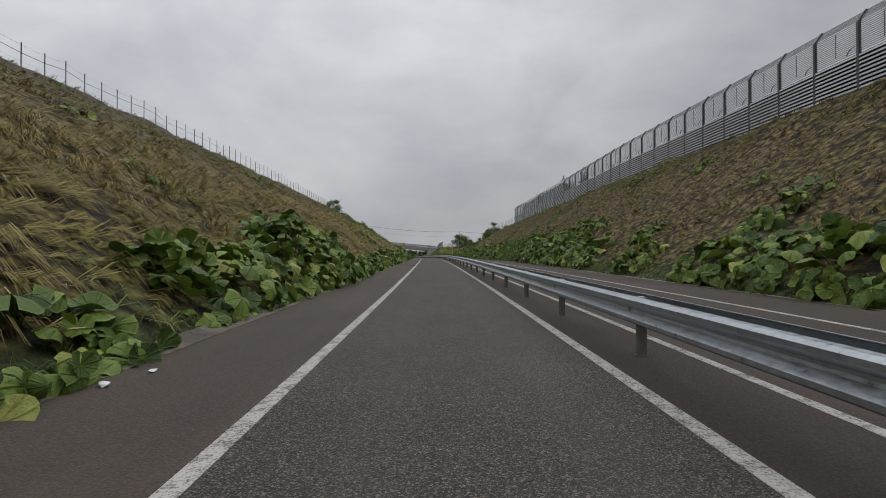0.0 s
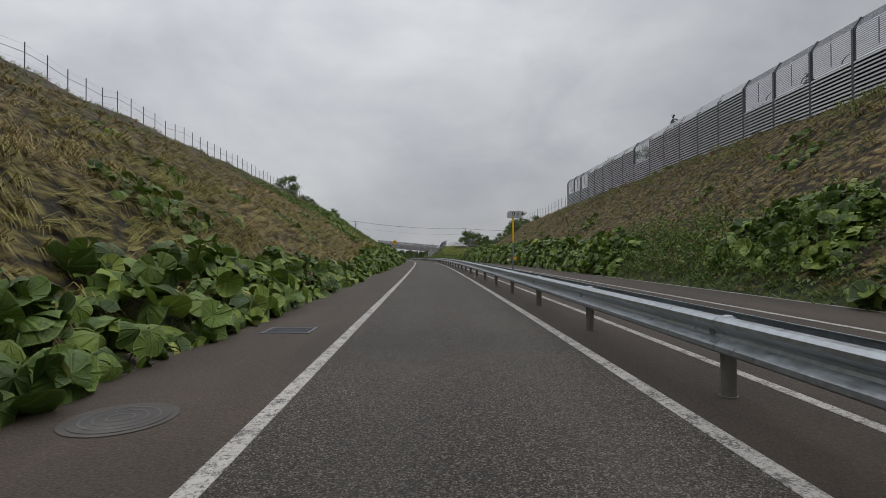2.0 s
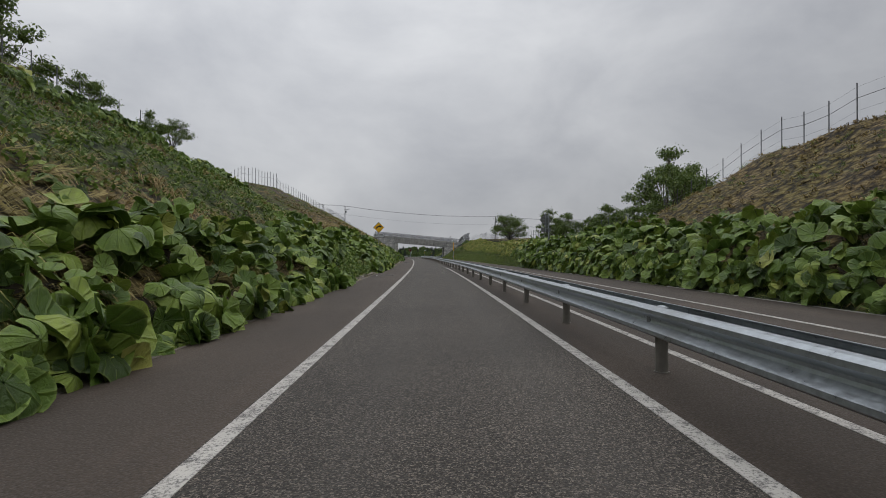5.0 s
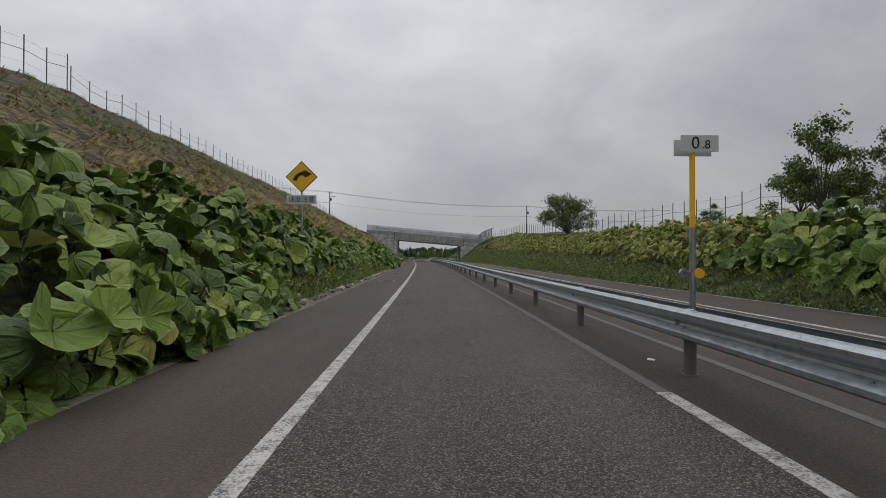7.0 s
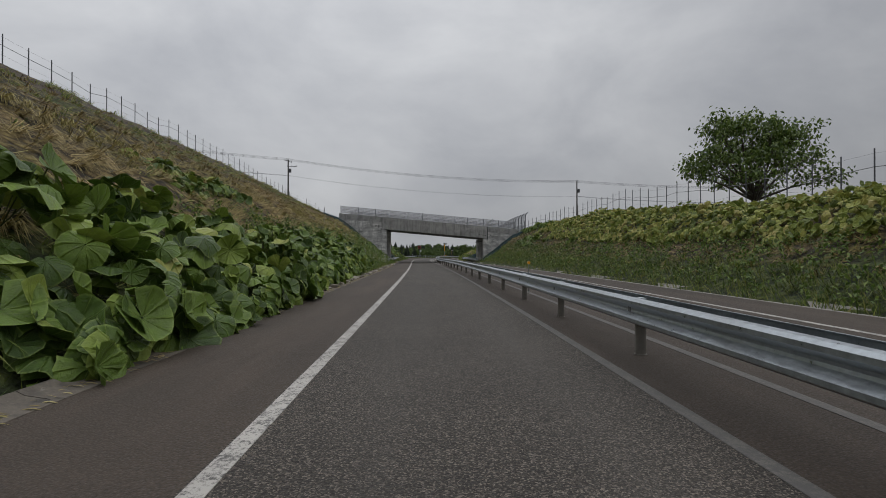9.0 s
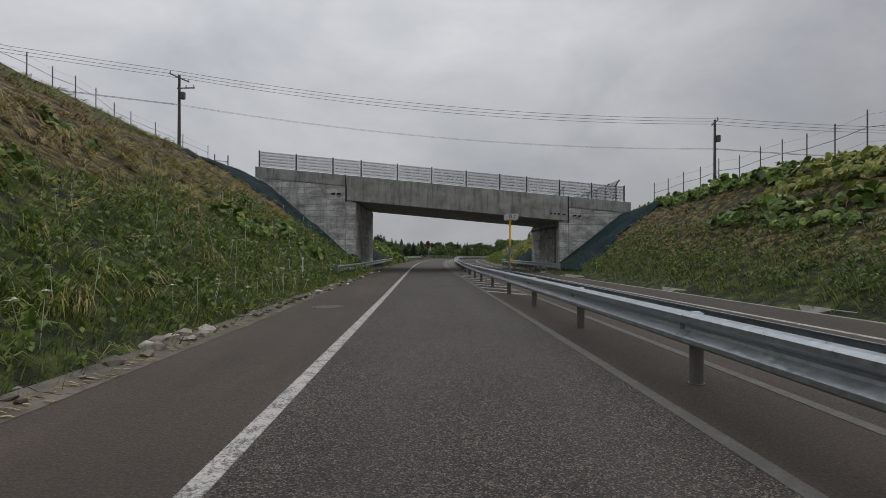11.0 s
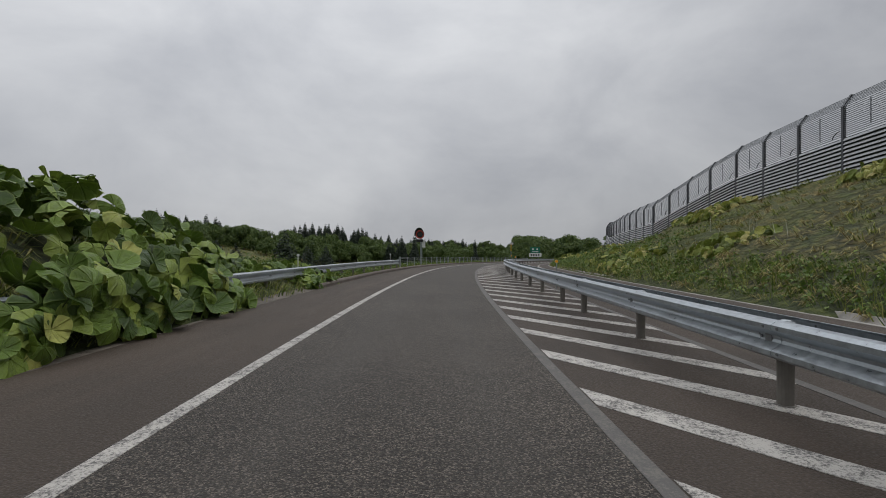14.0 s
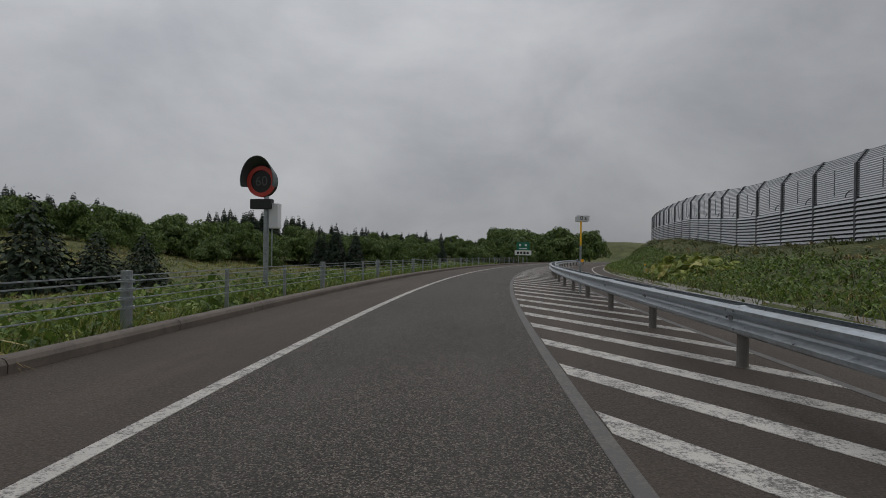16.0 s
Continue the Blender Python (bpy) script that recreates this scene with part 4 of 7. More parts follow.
for y_, d_ in ((0.035, -1), (DEEP - 0.015, 1)):
    panel_grid(bridge, Vector((SKEW * y_, y_, 0)), Vector((1, 0, 0)), lambda x: deck_z(x) - (0.30 if x < -6.75 else 1.56), -13.65, -6.76, 0.25, 1.80, 0.46, 0.012, Vector((0, d_, 0)), "")
    panel_grid(bridge, Vector((SKEW * y_, y_, 0)), Vector((1, 0, 0)), lambda x: deck_z(x) - 1.58, -6.74, ABL, 0.25, 1.80, 0.46, 0.012, Vector((0, d_, 0)), "")
    panel_grid(bridge, Vector((SKEW * y_, y_, 0)), Vector((1, 0, 0)), lambda x: deck_z(x) - 0.32, 11.3, 16.15, 0.15, 1.80, 0.46, 0.012, Vector((0, d_, 0)), "")
    panel_grid(bridge, Vector((SKEW * y_, y_, 0)), Vector((1, 0, 0)), lambda x: deck_z(x) - 1.58, ABR, 11.27, 0.15, 1.80, 0.46, 0.012, Vector((0, d_, 0)), "")
panel_grid(bridge, Vector((ABL + 0.005, 0, 0)), Vector((SKEW, 1, 0)), lambda y: deck_z(ABL) - 1.56, 0.10, DEEP - 0.1, 0.0, 3.7, 0.92, 0.012, Vector((1, 0, 0)), "")
panel_grid(bridge, Vector((ABR - 0.005, 0, 0)), Vector((SKEW, 1, 0)), lambda y: deck_z(ABR) - 1.56, 0.10, DEEP - 0.1, 0.0, 3.7, 0.92, 0.012, Vector((-1, 0, 0)), "")
part("drain_pipe", tubes(((ABR - 0.10, 0.9, 0.1), (ABR - 0.10, 0.9, deck_z(ABR) - 1.5), 0.06), n=10), ZINC_DARK, bridge, "grey downpipe on the abutment")
part("conduit", tubes(((ABR - 0.12, 0.6, deck_z(ABR) - 1.95), (ABR - 0.12, DEEP - 1.5, deck_z(ABR) - 1.95), 0.07), n=10), BLACK, bridge, "dark service conduit under the deck")
part("joint_cover", boxes((-6.79, -6.69, -0.012, 0.03, 5.55, 7.72)), BLACK, bridge, "dark expansion joint")
part("joint_cover", boxes((11.19, 11.29, -0.012, 0.03, 4.0, 6.15)), BLACK, bridge, "dark expansion joint")
for x_ in (-7.9, -7.45):
    part("lettering_bar", boxes((x_, x_ + 0.30, -0.003, 0.02, 6.12, 6.28)), BLACK, bridge)
for x_, w_ in ((9.75, 0.16), (10.05, 0.16), (10.35, 0.20), (10.75, 0.26), (11.65, 0.26), (12.05, 0.24)):
    part("lettering_bar", boxes((x_, x_ + w_, -0.012, 0.02, deck_z(x_) - 0.98, deck_z(x_) - 0.86)), BLACK, bridge)

# aprons under the abutments
for a_, b_, l_ in ((-5.95, -4.4, "pale concrete apron below the abutment"), (9.4, 10.55, "pale concrete apron below the abutment")):
    me_ = sweep("apron", [(a_, -0.3), (a_, 0.16), (b_, 0.10), (b_, -0.3)], way(286.5, 300.2, 3, 0.0), CONCRETE_PALE)
    tagged(new("apron", me_), l_, "apron", kind="structure")


def slope_sheet(label, u0, u1, front, back, rows=44):
    """A weed-control sheet over the slope between two lines s = front(u) and back(u)."""
    us = np.linspace(u0, u1, rows)
    cols = 36
    fr = np.linspace(0, 1, cols)
    ss = np.array([[front(abs(u)) * (1 - f) + back(abs(u)) * f for f in fr] for u in us])
    uu = np.repeat(us[:, None], cols, 1)
    g = land(ss.ravel(), uu.ravel())
    r = np.random.RandomState(int(abs(u0) * 10 + front(6)))
    fold = 0.022 * wobble(ss.ravel() * 1.0, uu.ravel() * 2.2, 0.9, 6) + 0.014 * wobble(ss.ravel(), uu.ravel(), 0.45, 7)
    seam = np.abs(((np.abs(uu.ravel()) - abs(u0)) / 1.9) % 1.0 - 0.5) > 0.455
    edge_ = np.minimum(1, np.minimum(fr, 1 - fr) * 7)[None].repeat(rows, 0).ravel()
    g[:, 2] += 0.06 + 0.14 * edge_ + fold + 0.005 * r.randn(len(g)) - 0.05 * seam
    i = np.arange(rows * cols).reshape(rows, cols)
    q = np.stack([i[:-1, :-1], i[:-1, 1:], i[1:, 1:], i[1:, :-1]], -1).reshape(-1, 4)
    root = tagged(new("weed_sheet", bulk("weed_sheet", g, q, SHEET, True)), label, "ground sheet", "weed sheets")
    md = root.modifiers.new("thick", "SOLIDIFY")
    md.thickness, md.offset = 0.03, -1
    # overlapping edges of the strips, and cords down the slope
    G = g.reshape(rows, cols, 3)
    runs = [G[k] for k in range(4, rows - 1, 8)] + [G[:, k] for k in range(3, cols, 5)]
    for run in runs:
        part("seam", cord([Vector(a) + Vector((0, 0, 0.008)) for a in run], 0.014), BLACK, root, "dark lapped seam")
    return root


LAB_M = "dark green weed-control sheet pinned on the slope by the bridge"
slope_sheet(LAB_M, -5.2, -16.0, knots((5, 284.2), (12, 279.5), (16, 277.5)), lambda u: 287.75)
slope_sheet(LAB_M, 9.4, 16.7, knots((9, 278.4), (13, 280.8), (17, 282.6)), lambda u: 287.75)
slope_sheet(LAB_M, -5.0, -9.2, lambda u: 299.0, knots((5, 311.5), (7, 307.5), (9.2, 303.4)))
slope_sheet(LAB_M, 9.6, 17.0, lambda u: 299.0, knots((9.6, 307.5), (13, 304), (17, 301)))

# ---- kerbs and gutters ----
def kerb_run(s0, s1, u_of, prof, label, material=CONCRETE_PALE, piece=3.0, name="kerb"):
    s = s0
    while s < s1 - 0.1:
        e = min(s + piece, s1)
        me = sweep(name, prof, way(s, e - 0.015, 1.5, u_of), material)
        tagged(new(name, me), label, "kerb", "kerb stones", "structure")
        s = e


LIP = [(0.0, -0.2), (0.0, 0.006), (-0.10, 0.012), (-0.13, -0.05), (-0.34, -0.04), (-0.46, 0.10), (-0.56, 0.10), (-0.56, -0.2)]
SILL = [(0.0, -0.3), (0.0, 0.006), (-0.09, 0.012), (-0.11, -0.004), (-0.15, 0.0), (-0.36, 0.035), (-0.44, 0.075), (-0.50, 0.06), (-0.50, -0.3)]
kerb_run(-10, 330, edge_left, SILL, "stained concrete gutter stones with a thin lip along the verge", concrete_material("stained_gutter_concrete", (0.165, 0.142, 0.115), 0.9), 1.2)
kerb_run(-10, 440, edge_right, [(-a, b) for a, b in LIP], "pale concrete gutter with a thin lip along the far verge", piece=6.0)
KERB = [(0.0, -0.2), (0.02, 0.10), (-0.01, 0.15), (-0.05, 0.17), (-0.20, 0.17), (-0.24, 0.15), (-0.25, -0.2)]
kerb_run(330, 470, edge_left, KERB, "weathered brownish raised kerb", concrete_material("dark_kerb_concrete", (0.15, 0.125, 0.105), 0.5))

# ---- drain covers ----
IRON = zinc_material("worn_iron", (0.085, 0.075, 0.066), 0.6, 0.4)
def cover(s, u, along, across, label, round_=False):
    root = thing("manhole_cover" if round_ else "drain_cover", stand(s, u, 0.0), label, "drain cover", "drain covers")
    bm = bmesh.new()
    if round_:
        tube(bm, (0, 0, -0.02), (0, 0, 0.006), across / 2 + 0.06, n=28)
        part("frame", bm, IRON, root)
        part("lid", tubes(((0, 0, 0.0), (0, 0, 0.011), across / 2), n=28), IRON, root)
        for r_ in (0.4, 0.28, 0.15):
            bm = bmesh.new()
            q = [[bm.verts.new((r * across * math.cos(0.2244 * k), r * across * math.sin(0.2244 * k), 0.014)) for r in (r_, r_ - 0.025)] for k in range(28)]
            for k in range(28):
                bm.faces.new((q[k][0], q[(k + 1) % 28][0], q[(k + 1) % 28][1], q[k][1]))
            part("raised_ring", bm, STEEL_GREY, root)
        return
    a, b = across / 2, along / 2
    for q in ((-a - 0.06, -a, -b - 0.06, b + 0.06), (a, a + 0.06, -b - 0.06, b + 0.06), (-a, a, -b - 0.06, -b), (-a, a, b, b + 0.06)):
        box(bm, *q, -0.02, 0.010)
    part("frame", bm, STEEL_GREY, root)
    part("plate", boxes((-a, a, -b, b, -0.02, 0.004)), ZINC_DARK, root)
    n = int(along / 0.07)
    me = bm_mesh("bar", boxes((-a, a, -0.014, 0.014, 0.0, 0.012)), STEEL_GREY)
    for k in range(n):
        part("bar", me, None, root, m=pose(0, -b + (k + 0.5) * along / n, 0))


cover(48.4, -2.05, 0.75, 0.55, "steel drain grating set in the shoulder")
cover(52.3, -2.92, 0.75, 0.74, "round iron manhole cover in the shoulder", True)
cover(56.9, -2.83, 0.6, 0.72, "worn steel drain cover set in the shoulder")
cover(147.0, -2.9, 0.45, 0.75, "steel drain grating set in the shoulder")
cover(186.0, -2.80, 1.15, 0.62, "worn steel drain grating set in the shoulder")
cover(198.2, -2.95, 0.62, 0.72, "steel drain grating set in the shoulder")
cover(278.5, -3.38, 0.5, 0.75, "steel drain grating set in the shoulder")
cover(260.7, -2.95, 0.7, 0.72, "round manhole cover in the shoulder", True)


# ---- kilometre posts and delineators ----
def text_part(name, words, size, material, parent, m, label=""):
    cu = bpy.data.curves.new(name, "FONT")
    cu.body, cu.size, cu.align_x, cu.align_y, cu.extrude = words, size, "CENTER", "CENTER", 0.002
    tmp = bpy.data.objects.new(name, cu)
    scene.collection.objects.link(tmp)
    bpy.context.view_layer.update()
    me = bpy.data.meshes.new_from_object(tmp.evaluated_get(bpy.context.evaluated_depsgraph_get()))
    bpy.data.objects.remove(tmp)
    me.materials.clear()
    me.materials.append(material)
    return part(name, me, None, parent, label, m=m)


FACE = Matrix.Rotation(math.pi / 2, 4, "X")  # lays a flat drawing upright, facing back along the road


def km_post(s, digits):
    root = thing("kilometre_post", stand(s, rail_u(s) + 0.03, 0.0), "yellow and grey kilometre post with a white number plate", "road sign", "kilometre posts")
    part("stem", tubes(((0, 0, 0.0), (0, 0, 1.70), 0.034), n=12), ZINC, root, "grey steel stem")
    part("sleeve", tubes(((0, 0, 1.70), (0, 0, 2.56), 0.031), n=12), YELLOW, root, "yellow upper stem")
    for dx, dy, z in ((0.06, -0.05, 2.66), (0.025, 0.04, 2.625)):
        pl = part("number_plate", boxes((dx - 0.22, dx + 0.22, dy - 0.004, dy + 0.004, z - 0.095, z + 0.095)), PLATE, root, "pale number plate")
    text_part("numeral", digits[0], 0.20, BLACK, root, pose(0.01, -0.057, 2.66) @ FACE)
    text_part("numeral", digits[1:], 0.14, BLACK, root, pose(0.135, -0.057, 2.645) @ FACE)
    part("bracket", boxes((-0.1, 0.1, -0.02, 0.0, 1.15, 1.19)), ZINC_DARK, root)
    part("reflector", tubes(((0.06, -0.05, 1.17), (0.06, -0.03, 1.17), 0.058), n=20), ORANGE, root, "round orange reflector")
    part("clamp", tubes(((-0.10, -0.01, 1.17), (-0.10, 0.03, 1.17), 0.05), n=16), ZINC, root)


for s_, d_ in ((64.73, "0.9"), (164.73, "0.8"), (264.73, "0.7"), (373.0, "0.6")):
    km_post(s_, d_)


def delineator(s, u, z0, tall, color, label, r=0.055):
    root = thing("delineator", stand(s, u, z0), label, "delineator", "delineators")
    part("stem", tubes(((0, 0, -0.1), (0, 0, tall - r), 0.018), n=8), WHITE if color is WHITE else ZINC, root)
    part("reflector", tubes(((0, -0.025, tall), (0, -0.005, tall), r), n=20), color, root)
    part("rim", tubes(((0, -0.005, tall), (0, 0.015, tall), r + 0.008), n=20), ZINC, root)


for s_ in (40.2, 104, 144):
    delineator(s_, 9.75, -0.05, 0.75, ORANGE, "orange reflector on a thin post at the far verge", 0.06)
for s_ in (220.9, 292.9, 330.6, 353.0):
    delineator(s_, rail_u(s_) + 0.74, 0.0, 1.02, ORANGE, "orange reflector on a thin post at the guard rail", 0.055)
delineator(386.0, 9.3, -0.05, 0.95, ORANGE, "orange reflector on a thin post at the far verge")
for s_, u_ in ((292.3, -5.4), (266.5, -5.0), (331.0, -5.25), (350.6, -5.1), (276.5, 9.6), (295, 10.2)):
    delineator(s_, u_, 0.0, 1.2 if u_ < 0 else 0.9, WHITE, "white reflector on a thin post at the verge", 0.05)


# ---- signs ----
def flat_shape(points, y, thick=0.006):
    bm = bmesh.new()
    a = [bm.verts.new((x, y, z)) for x, z in points]
    b = [bm.verts.new((x, y + thick, z)) for x, z in points]
    bm.faces.new(a)
    bm.faces.new(b[::-1])
    for k in range(len(a)):
        bm.faces.new((a[k], b[k], b[(k + 1) % len(a)], a[(k + 1) % len(a)]))
    bmesh.ops.recalc_face_normals(bm, faces=bm.faces)
    return bm


def arrow_points(w):
    """A bar that rises and bends to the right, with a head."""
    out, inn = [], []
    for k in range(9):
        a = math.pi - 0.12 - k * 0.155
        out.append((0.10 + 0.40 * math.cos(a), -0.17 + 0.36 * math.sin(a)))
        inn.append((0.10 + 0.27 * math.cos(a), -0.17 + 0.24 * math.sin(a)))
    tip = [(0.12, 0.24), (0.36, 0.10), (0.12, -0.03)]
    return [(x * w, z * w) for x, z in out + tip + inn[::-1]]


warn = thing("warning_sign", stand(182.0, -6.42, 0.0), "yellow diamond bend-ahead sign with a white plate on a steel pole", "road sign")
base_z = float(land(np.array([182.0]), np.array([-6.42]))[0, 2] - at(182.0).z)
part("pole", tubes(((0, 0.05, base_z - 0.4), (0, 0.05, 5.55), 0.045), n=12), ZINC, warn)
D_ = 0.735
part("rim_plate", flat_shape([(0, 5.0 - D_), (D_, 5.0), (0, 5.0 + D_), (-D_, 5.0)], 0.0), BLACK, warn, "black rimmed diamond plate")
face = part("face", flat_shape([(0, 5.0 - D_ + 0.05), (D_ - 0.05, 5.0), (0, 5.0 + D_ - 0.05), (-D_ + 0.05, 5.0)], -0.008), YELLOW, warn, "yellow diamond face")
part("arrow", flat_shape([(x, z + 5.0) for x, z in arrow_points(1.3)], -0.014), BLACK, warn, "black curved arrow")
part("plate", flat_shape([(-0.68, 3.74), (0.68, 3.74), (0.68, 4.16), (-0.68, 4.16)], 0.0), PLATE, warn, "white supplementary plate")
text_part("lettering", "速度注意", 0.30, BLACK, warn, pose(0, -0.008, 3.95) @ FACE)

back = thing("warning_sign", stand(163.0, 11.4, 0.0, 18), "grey back of a diamond sign and plate on a steel pole", "road sign")
bz = float(land(np.array([163.0]), np.array([11.4]))[0, 2] - at(163.0).z)
part("pole", tubes(((0.30, 0.0, bz - 0.4), (0.30, 0.0, 5.45), 0.06), n=12), ZINC, back)
part("plate", flat_shape([(0, 4.75 - 0.66), (0.66, 4.75), (0, 4.75 + 0.66), (-0.66, 4.75)], 0.09), ZINC_DARK, back, "grey back of the diamond plate")
part("lower_plate", flat_shape([(-0.52, 3.55), (0.60, 3.55), (0.60, 3.98), (-0.52, 3.98)], 0.09), ZINC_DARK, back, "grey back of the lower plate")
for x_ in (-0.02, 0.16):
    part("rib", boxes((x_ - 0.03, x_ + 0.03, 0.05, 0.09, 3.6, 5.25)), ZINC, back)
for z_ in (4.45, 4.75, 5.05):
    w_ = 0.62 - abs(z_ - 4.75)
    part("stiffener", boxes((-w_, w_, 0.065, 0.088, z_ - 0.015, z_ + 0.015)), ZINC, back)
part("arm", boxes((-0.05, 0.32, 0.02, 0.06, 4.98, 5.06)), ZINC, back)
part("arm", boxes((-0.05, 0.32, 0.02, 0.06, 3.88, 3.96)), ZINC, back)

LED = mat("unlit_lamp", (0.085, 0.09, 0.085), 0.4)
speed = thing("speed_sign", stand(371.0, -6.7, 0.0, -4), "round electric speed-limit sign with dark hood and red ring", "road sign")
part("pole", tubes(((0.12, 0.1, -0.6), (0.12, 0.1, 3.2), 0.085), n=14), ZINC, speed)
hood = bmesh.new()
ring = []
for k in range(29):
    a = radians(-20 + 220 * k / 28)
    ring.append([hood.verts.new((r * math.cos(a), y, 3.68 + r * math.sin(a) + (0.22 if y < -0.1 else 0.0) * max(0, math.sin(a)))) for r, y in ((0.53, 0.12), (0.60, -0.34), (0.58, -0.34), (0.51, 0.12))])
for a, b in zip(ring[:-1], ring[1:]):
    for j in range(4):
        hood.faces.new((a[j], b[j], b[(j + 1) % 4], a[(j + 1) % 4]))
part("hood", hood, mat("hood_paint", (0.075, 0.10, 0.10), 0.5), speed, "dark grey-green hood")
disc = part("back_disc", tubes(((0, -0.02, 3.68), (0, 0.14, 3.68), 0.52), n=36), BLACK, speed)
rg = bmesh.new()
rr = [[rg.verts.new((r * math.cos(6.2832 * k / 36), y, 3.68 + r * math.sin(6.2832 * k / 36))) for r, y in ((0.52, -0.02), (0.52, -0.06), (0.38, -0.06), (0.38, -0.02))] for k in range(36)]
for k in range(36):
    for j in range(4):
        rg.faces.new((rr[k][j], rr[(k + 1) % 36][j], rr[(k + 1) % 36][(j + 1) % 4], rr[k][(j + 1) % 4]))
part("ring", rg, RED, speed, "red ring")
text_part("numeral", "60", 0.46, LED, speed, pose(0, -0.03, 3.68) @ FACE, "dim unlit number")
part("lower_box", boxes((-0.38, 0.38, -0.1, 0.14, 2.75, 3.09), bevel=0.02), BLACK, speed, "black sensor box")
part("cabinet", boxes((0.26, 0.60, 0.0, 0.25, 2.1, 2.95), bevel=0.02), PLATE, speed, "grey control cabinet")
part("ladder", boxes((0.34, 0.37, 0.05, 0.08, 0.8, 2.1), (0.16, 0.37, 0.05, 0.08, 0.8, 0.83)), ZINC, speed)

GS = Matrix.Translation((-0.4, 472.0, float(at(440).z) - 0.5)) @ Matrix.Rotation(radians(2), 4, "Z")
guide = thing("guide_sign", GS, "green guide sign over a white plate on two poles", "road sign")
part("panel", boxes((-1.55, 1.55, -0.03, 0.03, 2.55, 4.45)), SIGN_GREEN, guide, "dark green panel")
part("white_panel", boxes((-2.0, 2.0, -0.03, 0.03, 1.35, 2.5)), WHITE, guide, "white plate")
for x_ in (-1.0, 1.0):
    part("pole", tubes(((x_, 0.08, -1.5), (x_, 0.08, 4.3), 0.07), n=10), ZINC, guide)
for x_, z_, w_, h_, m_ in ((-0.75, 3.75, 0.5, 0.5, WHITE), (0.65, 3.75, 0.5, 0.5, WHITE), (0, 2.95, 2.0, 0.22, WHITE), (-1.2, 1.92, 0.5, 0.55, BLACK), (-0.45, 1.92, 0.5, 0.55, BLACK), (0.35, 1.92, 0.5, 0.55, BLACK), (1.1, 1.92, 0.5, 0.5, BLACK)):
    part("lettering_bar", boxes((x_ - w_ / 2, x_ + w_ / 2, -0.045, -0.03, z_ - h_ / 2, z_ + h_ / 2)), m_, guide)

# ---- cable fence beyond the left rail ----
cable_u = knots((346, -4.75), (352, -4.72), (640, -4.75))
cable = thing("cable_guard_fence", stand(352.6, cable_u(352.6)), "grey cable guard fence with thick end posts beyond the kerb", "guard fence")
ci = cable.matrix_basis.inverted()
big_bm = tubes(((0, 0, -0.3), (0, 0, 1.0), 0.085), n=14)
for z_ in (0.42, 0.56, 0.70, 0.84):
    tube(big_bm, (0, 0, z_ - 0.025), (0, 0, z_ + 0.025), 0.115, n=14)
big_me = bm_mesh("anchor_post", big_bm, ZINC)
thin_me = bm_mesh("post", tubes(((0, 0, -0.3), (0, 0, 0.95), 0.045), n=10), ZINC)
bigs = [352.6, 362.5, 371.5, 378.5, 386, 394, 402, 410, 418, 426, 434]
for s_ in bigs:
    part("anchor_post", big_me, None, cable, m=ci @ stand(s_, cable_u(s_)))
for a_, b_ in zip(bigs[:-1], bigs[1:]):
    for k in (1, 2):
        s_ = a_ + (b_ - a_) * k / 3
        part("post", thin_me, None, cable, m=ci @ stand(s_, cable_u(s_)))
for z_ in (0.42, 0.56, 0.70, 0.84, 0.93):
    me_ = sweep("cable", [(-0.009, z_ - 0.009), (0.009, z_ - 0.009), (0.009, z_ + 0.009), (-0.009, z_ + 0.009)], [(ci @ p, h + turn_adj(cable)) for p, h in way(352.6, 434, 2.5, lambda s: cable_u(s) + 0.06)], ZINC)
    part("cable", me_, None, cable)

# ---- power poles and wires ----
def power_pole(p, tall, arms, label):
    root = thing("power_pole", Matrix.Translation(p), label, "power pole", "power poles")
    part("mast", tubes(((0, 0, -0.8), (0, 0, tall), 0.17, 0.11), n=12), POLE_CONCRETE, root, "dark tapered mast")
    for z, x0, x1, sp in arms:
        m = Matrix.Rotation(radians(sp), 4, "Z")
        part("crossarm", boxes((x0, x1, -0.05, 0.05, z - 0.05, z + 0.05)), ZINC_DARK, root, m=m)
        for f in (0.05, 0.5, 0.95):
            x = x0 + (x1 - x0) * f
            bm = tubes(((x, 0, z + 0.05), (x, 0, z + 0.30), 0.05, 0.035), n=8)
            part("insulator", bm, STEEL_GREY, root, m=m)
    part("transformer_box", boxes((0.15, 0.55, -0.2, 0.2, tall - 2.4, tall - 1.7), bevel=0.03), STEEL_GREY, root)
    return root


PL, PR = at(298, -25.0, 11.6), at(301, 31.1, 8.2)
power_pole(PL, 7.6, ((7.35, -1.3, 1.3, 80), (6.3, -0.2, 1.6, 0)), "dark utility pole with crossarms behind the slope")
power_pole(PR, 7.9, ((7.6, -1.2, 1.2, 80),), "dark utility pole with crossarm behind the bank")
PL2, PR2 = PL + Vector((-45, -25, 2.5)), PR + Vector((42, 2, -1))


def wire(a, b, sag, r=0.018):
    pts = [a.lerp(b, k / 16) - Vector((0, 0, sag * 4 * (k / 16) * (1 - k / 16))) for k in range(17)]
    return cord(pts, r)


lines = thing("power_line", Matrix.Translation((0, 0, 0)), "thin dark overhead wires between the utility poles", "power line")
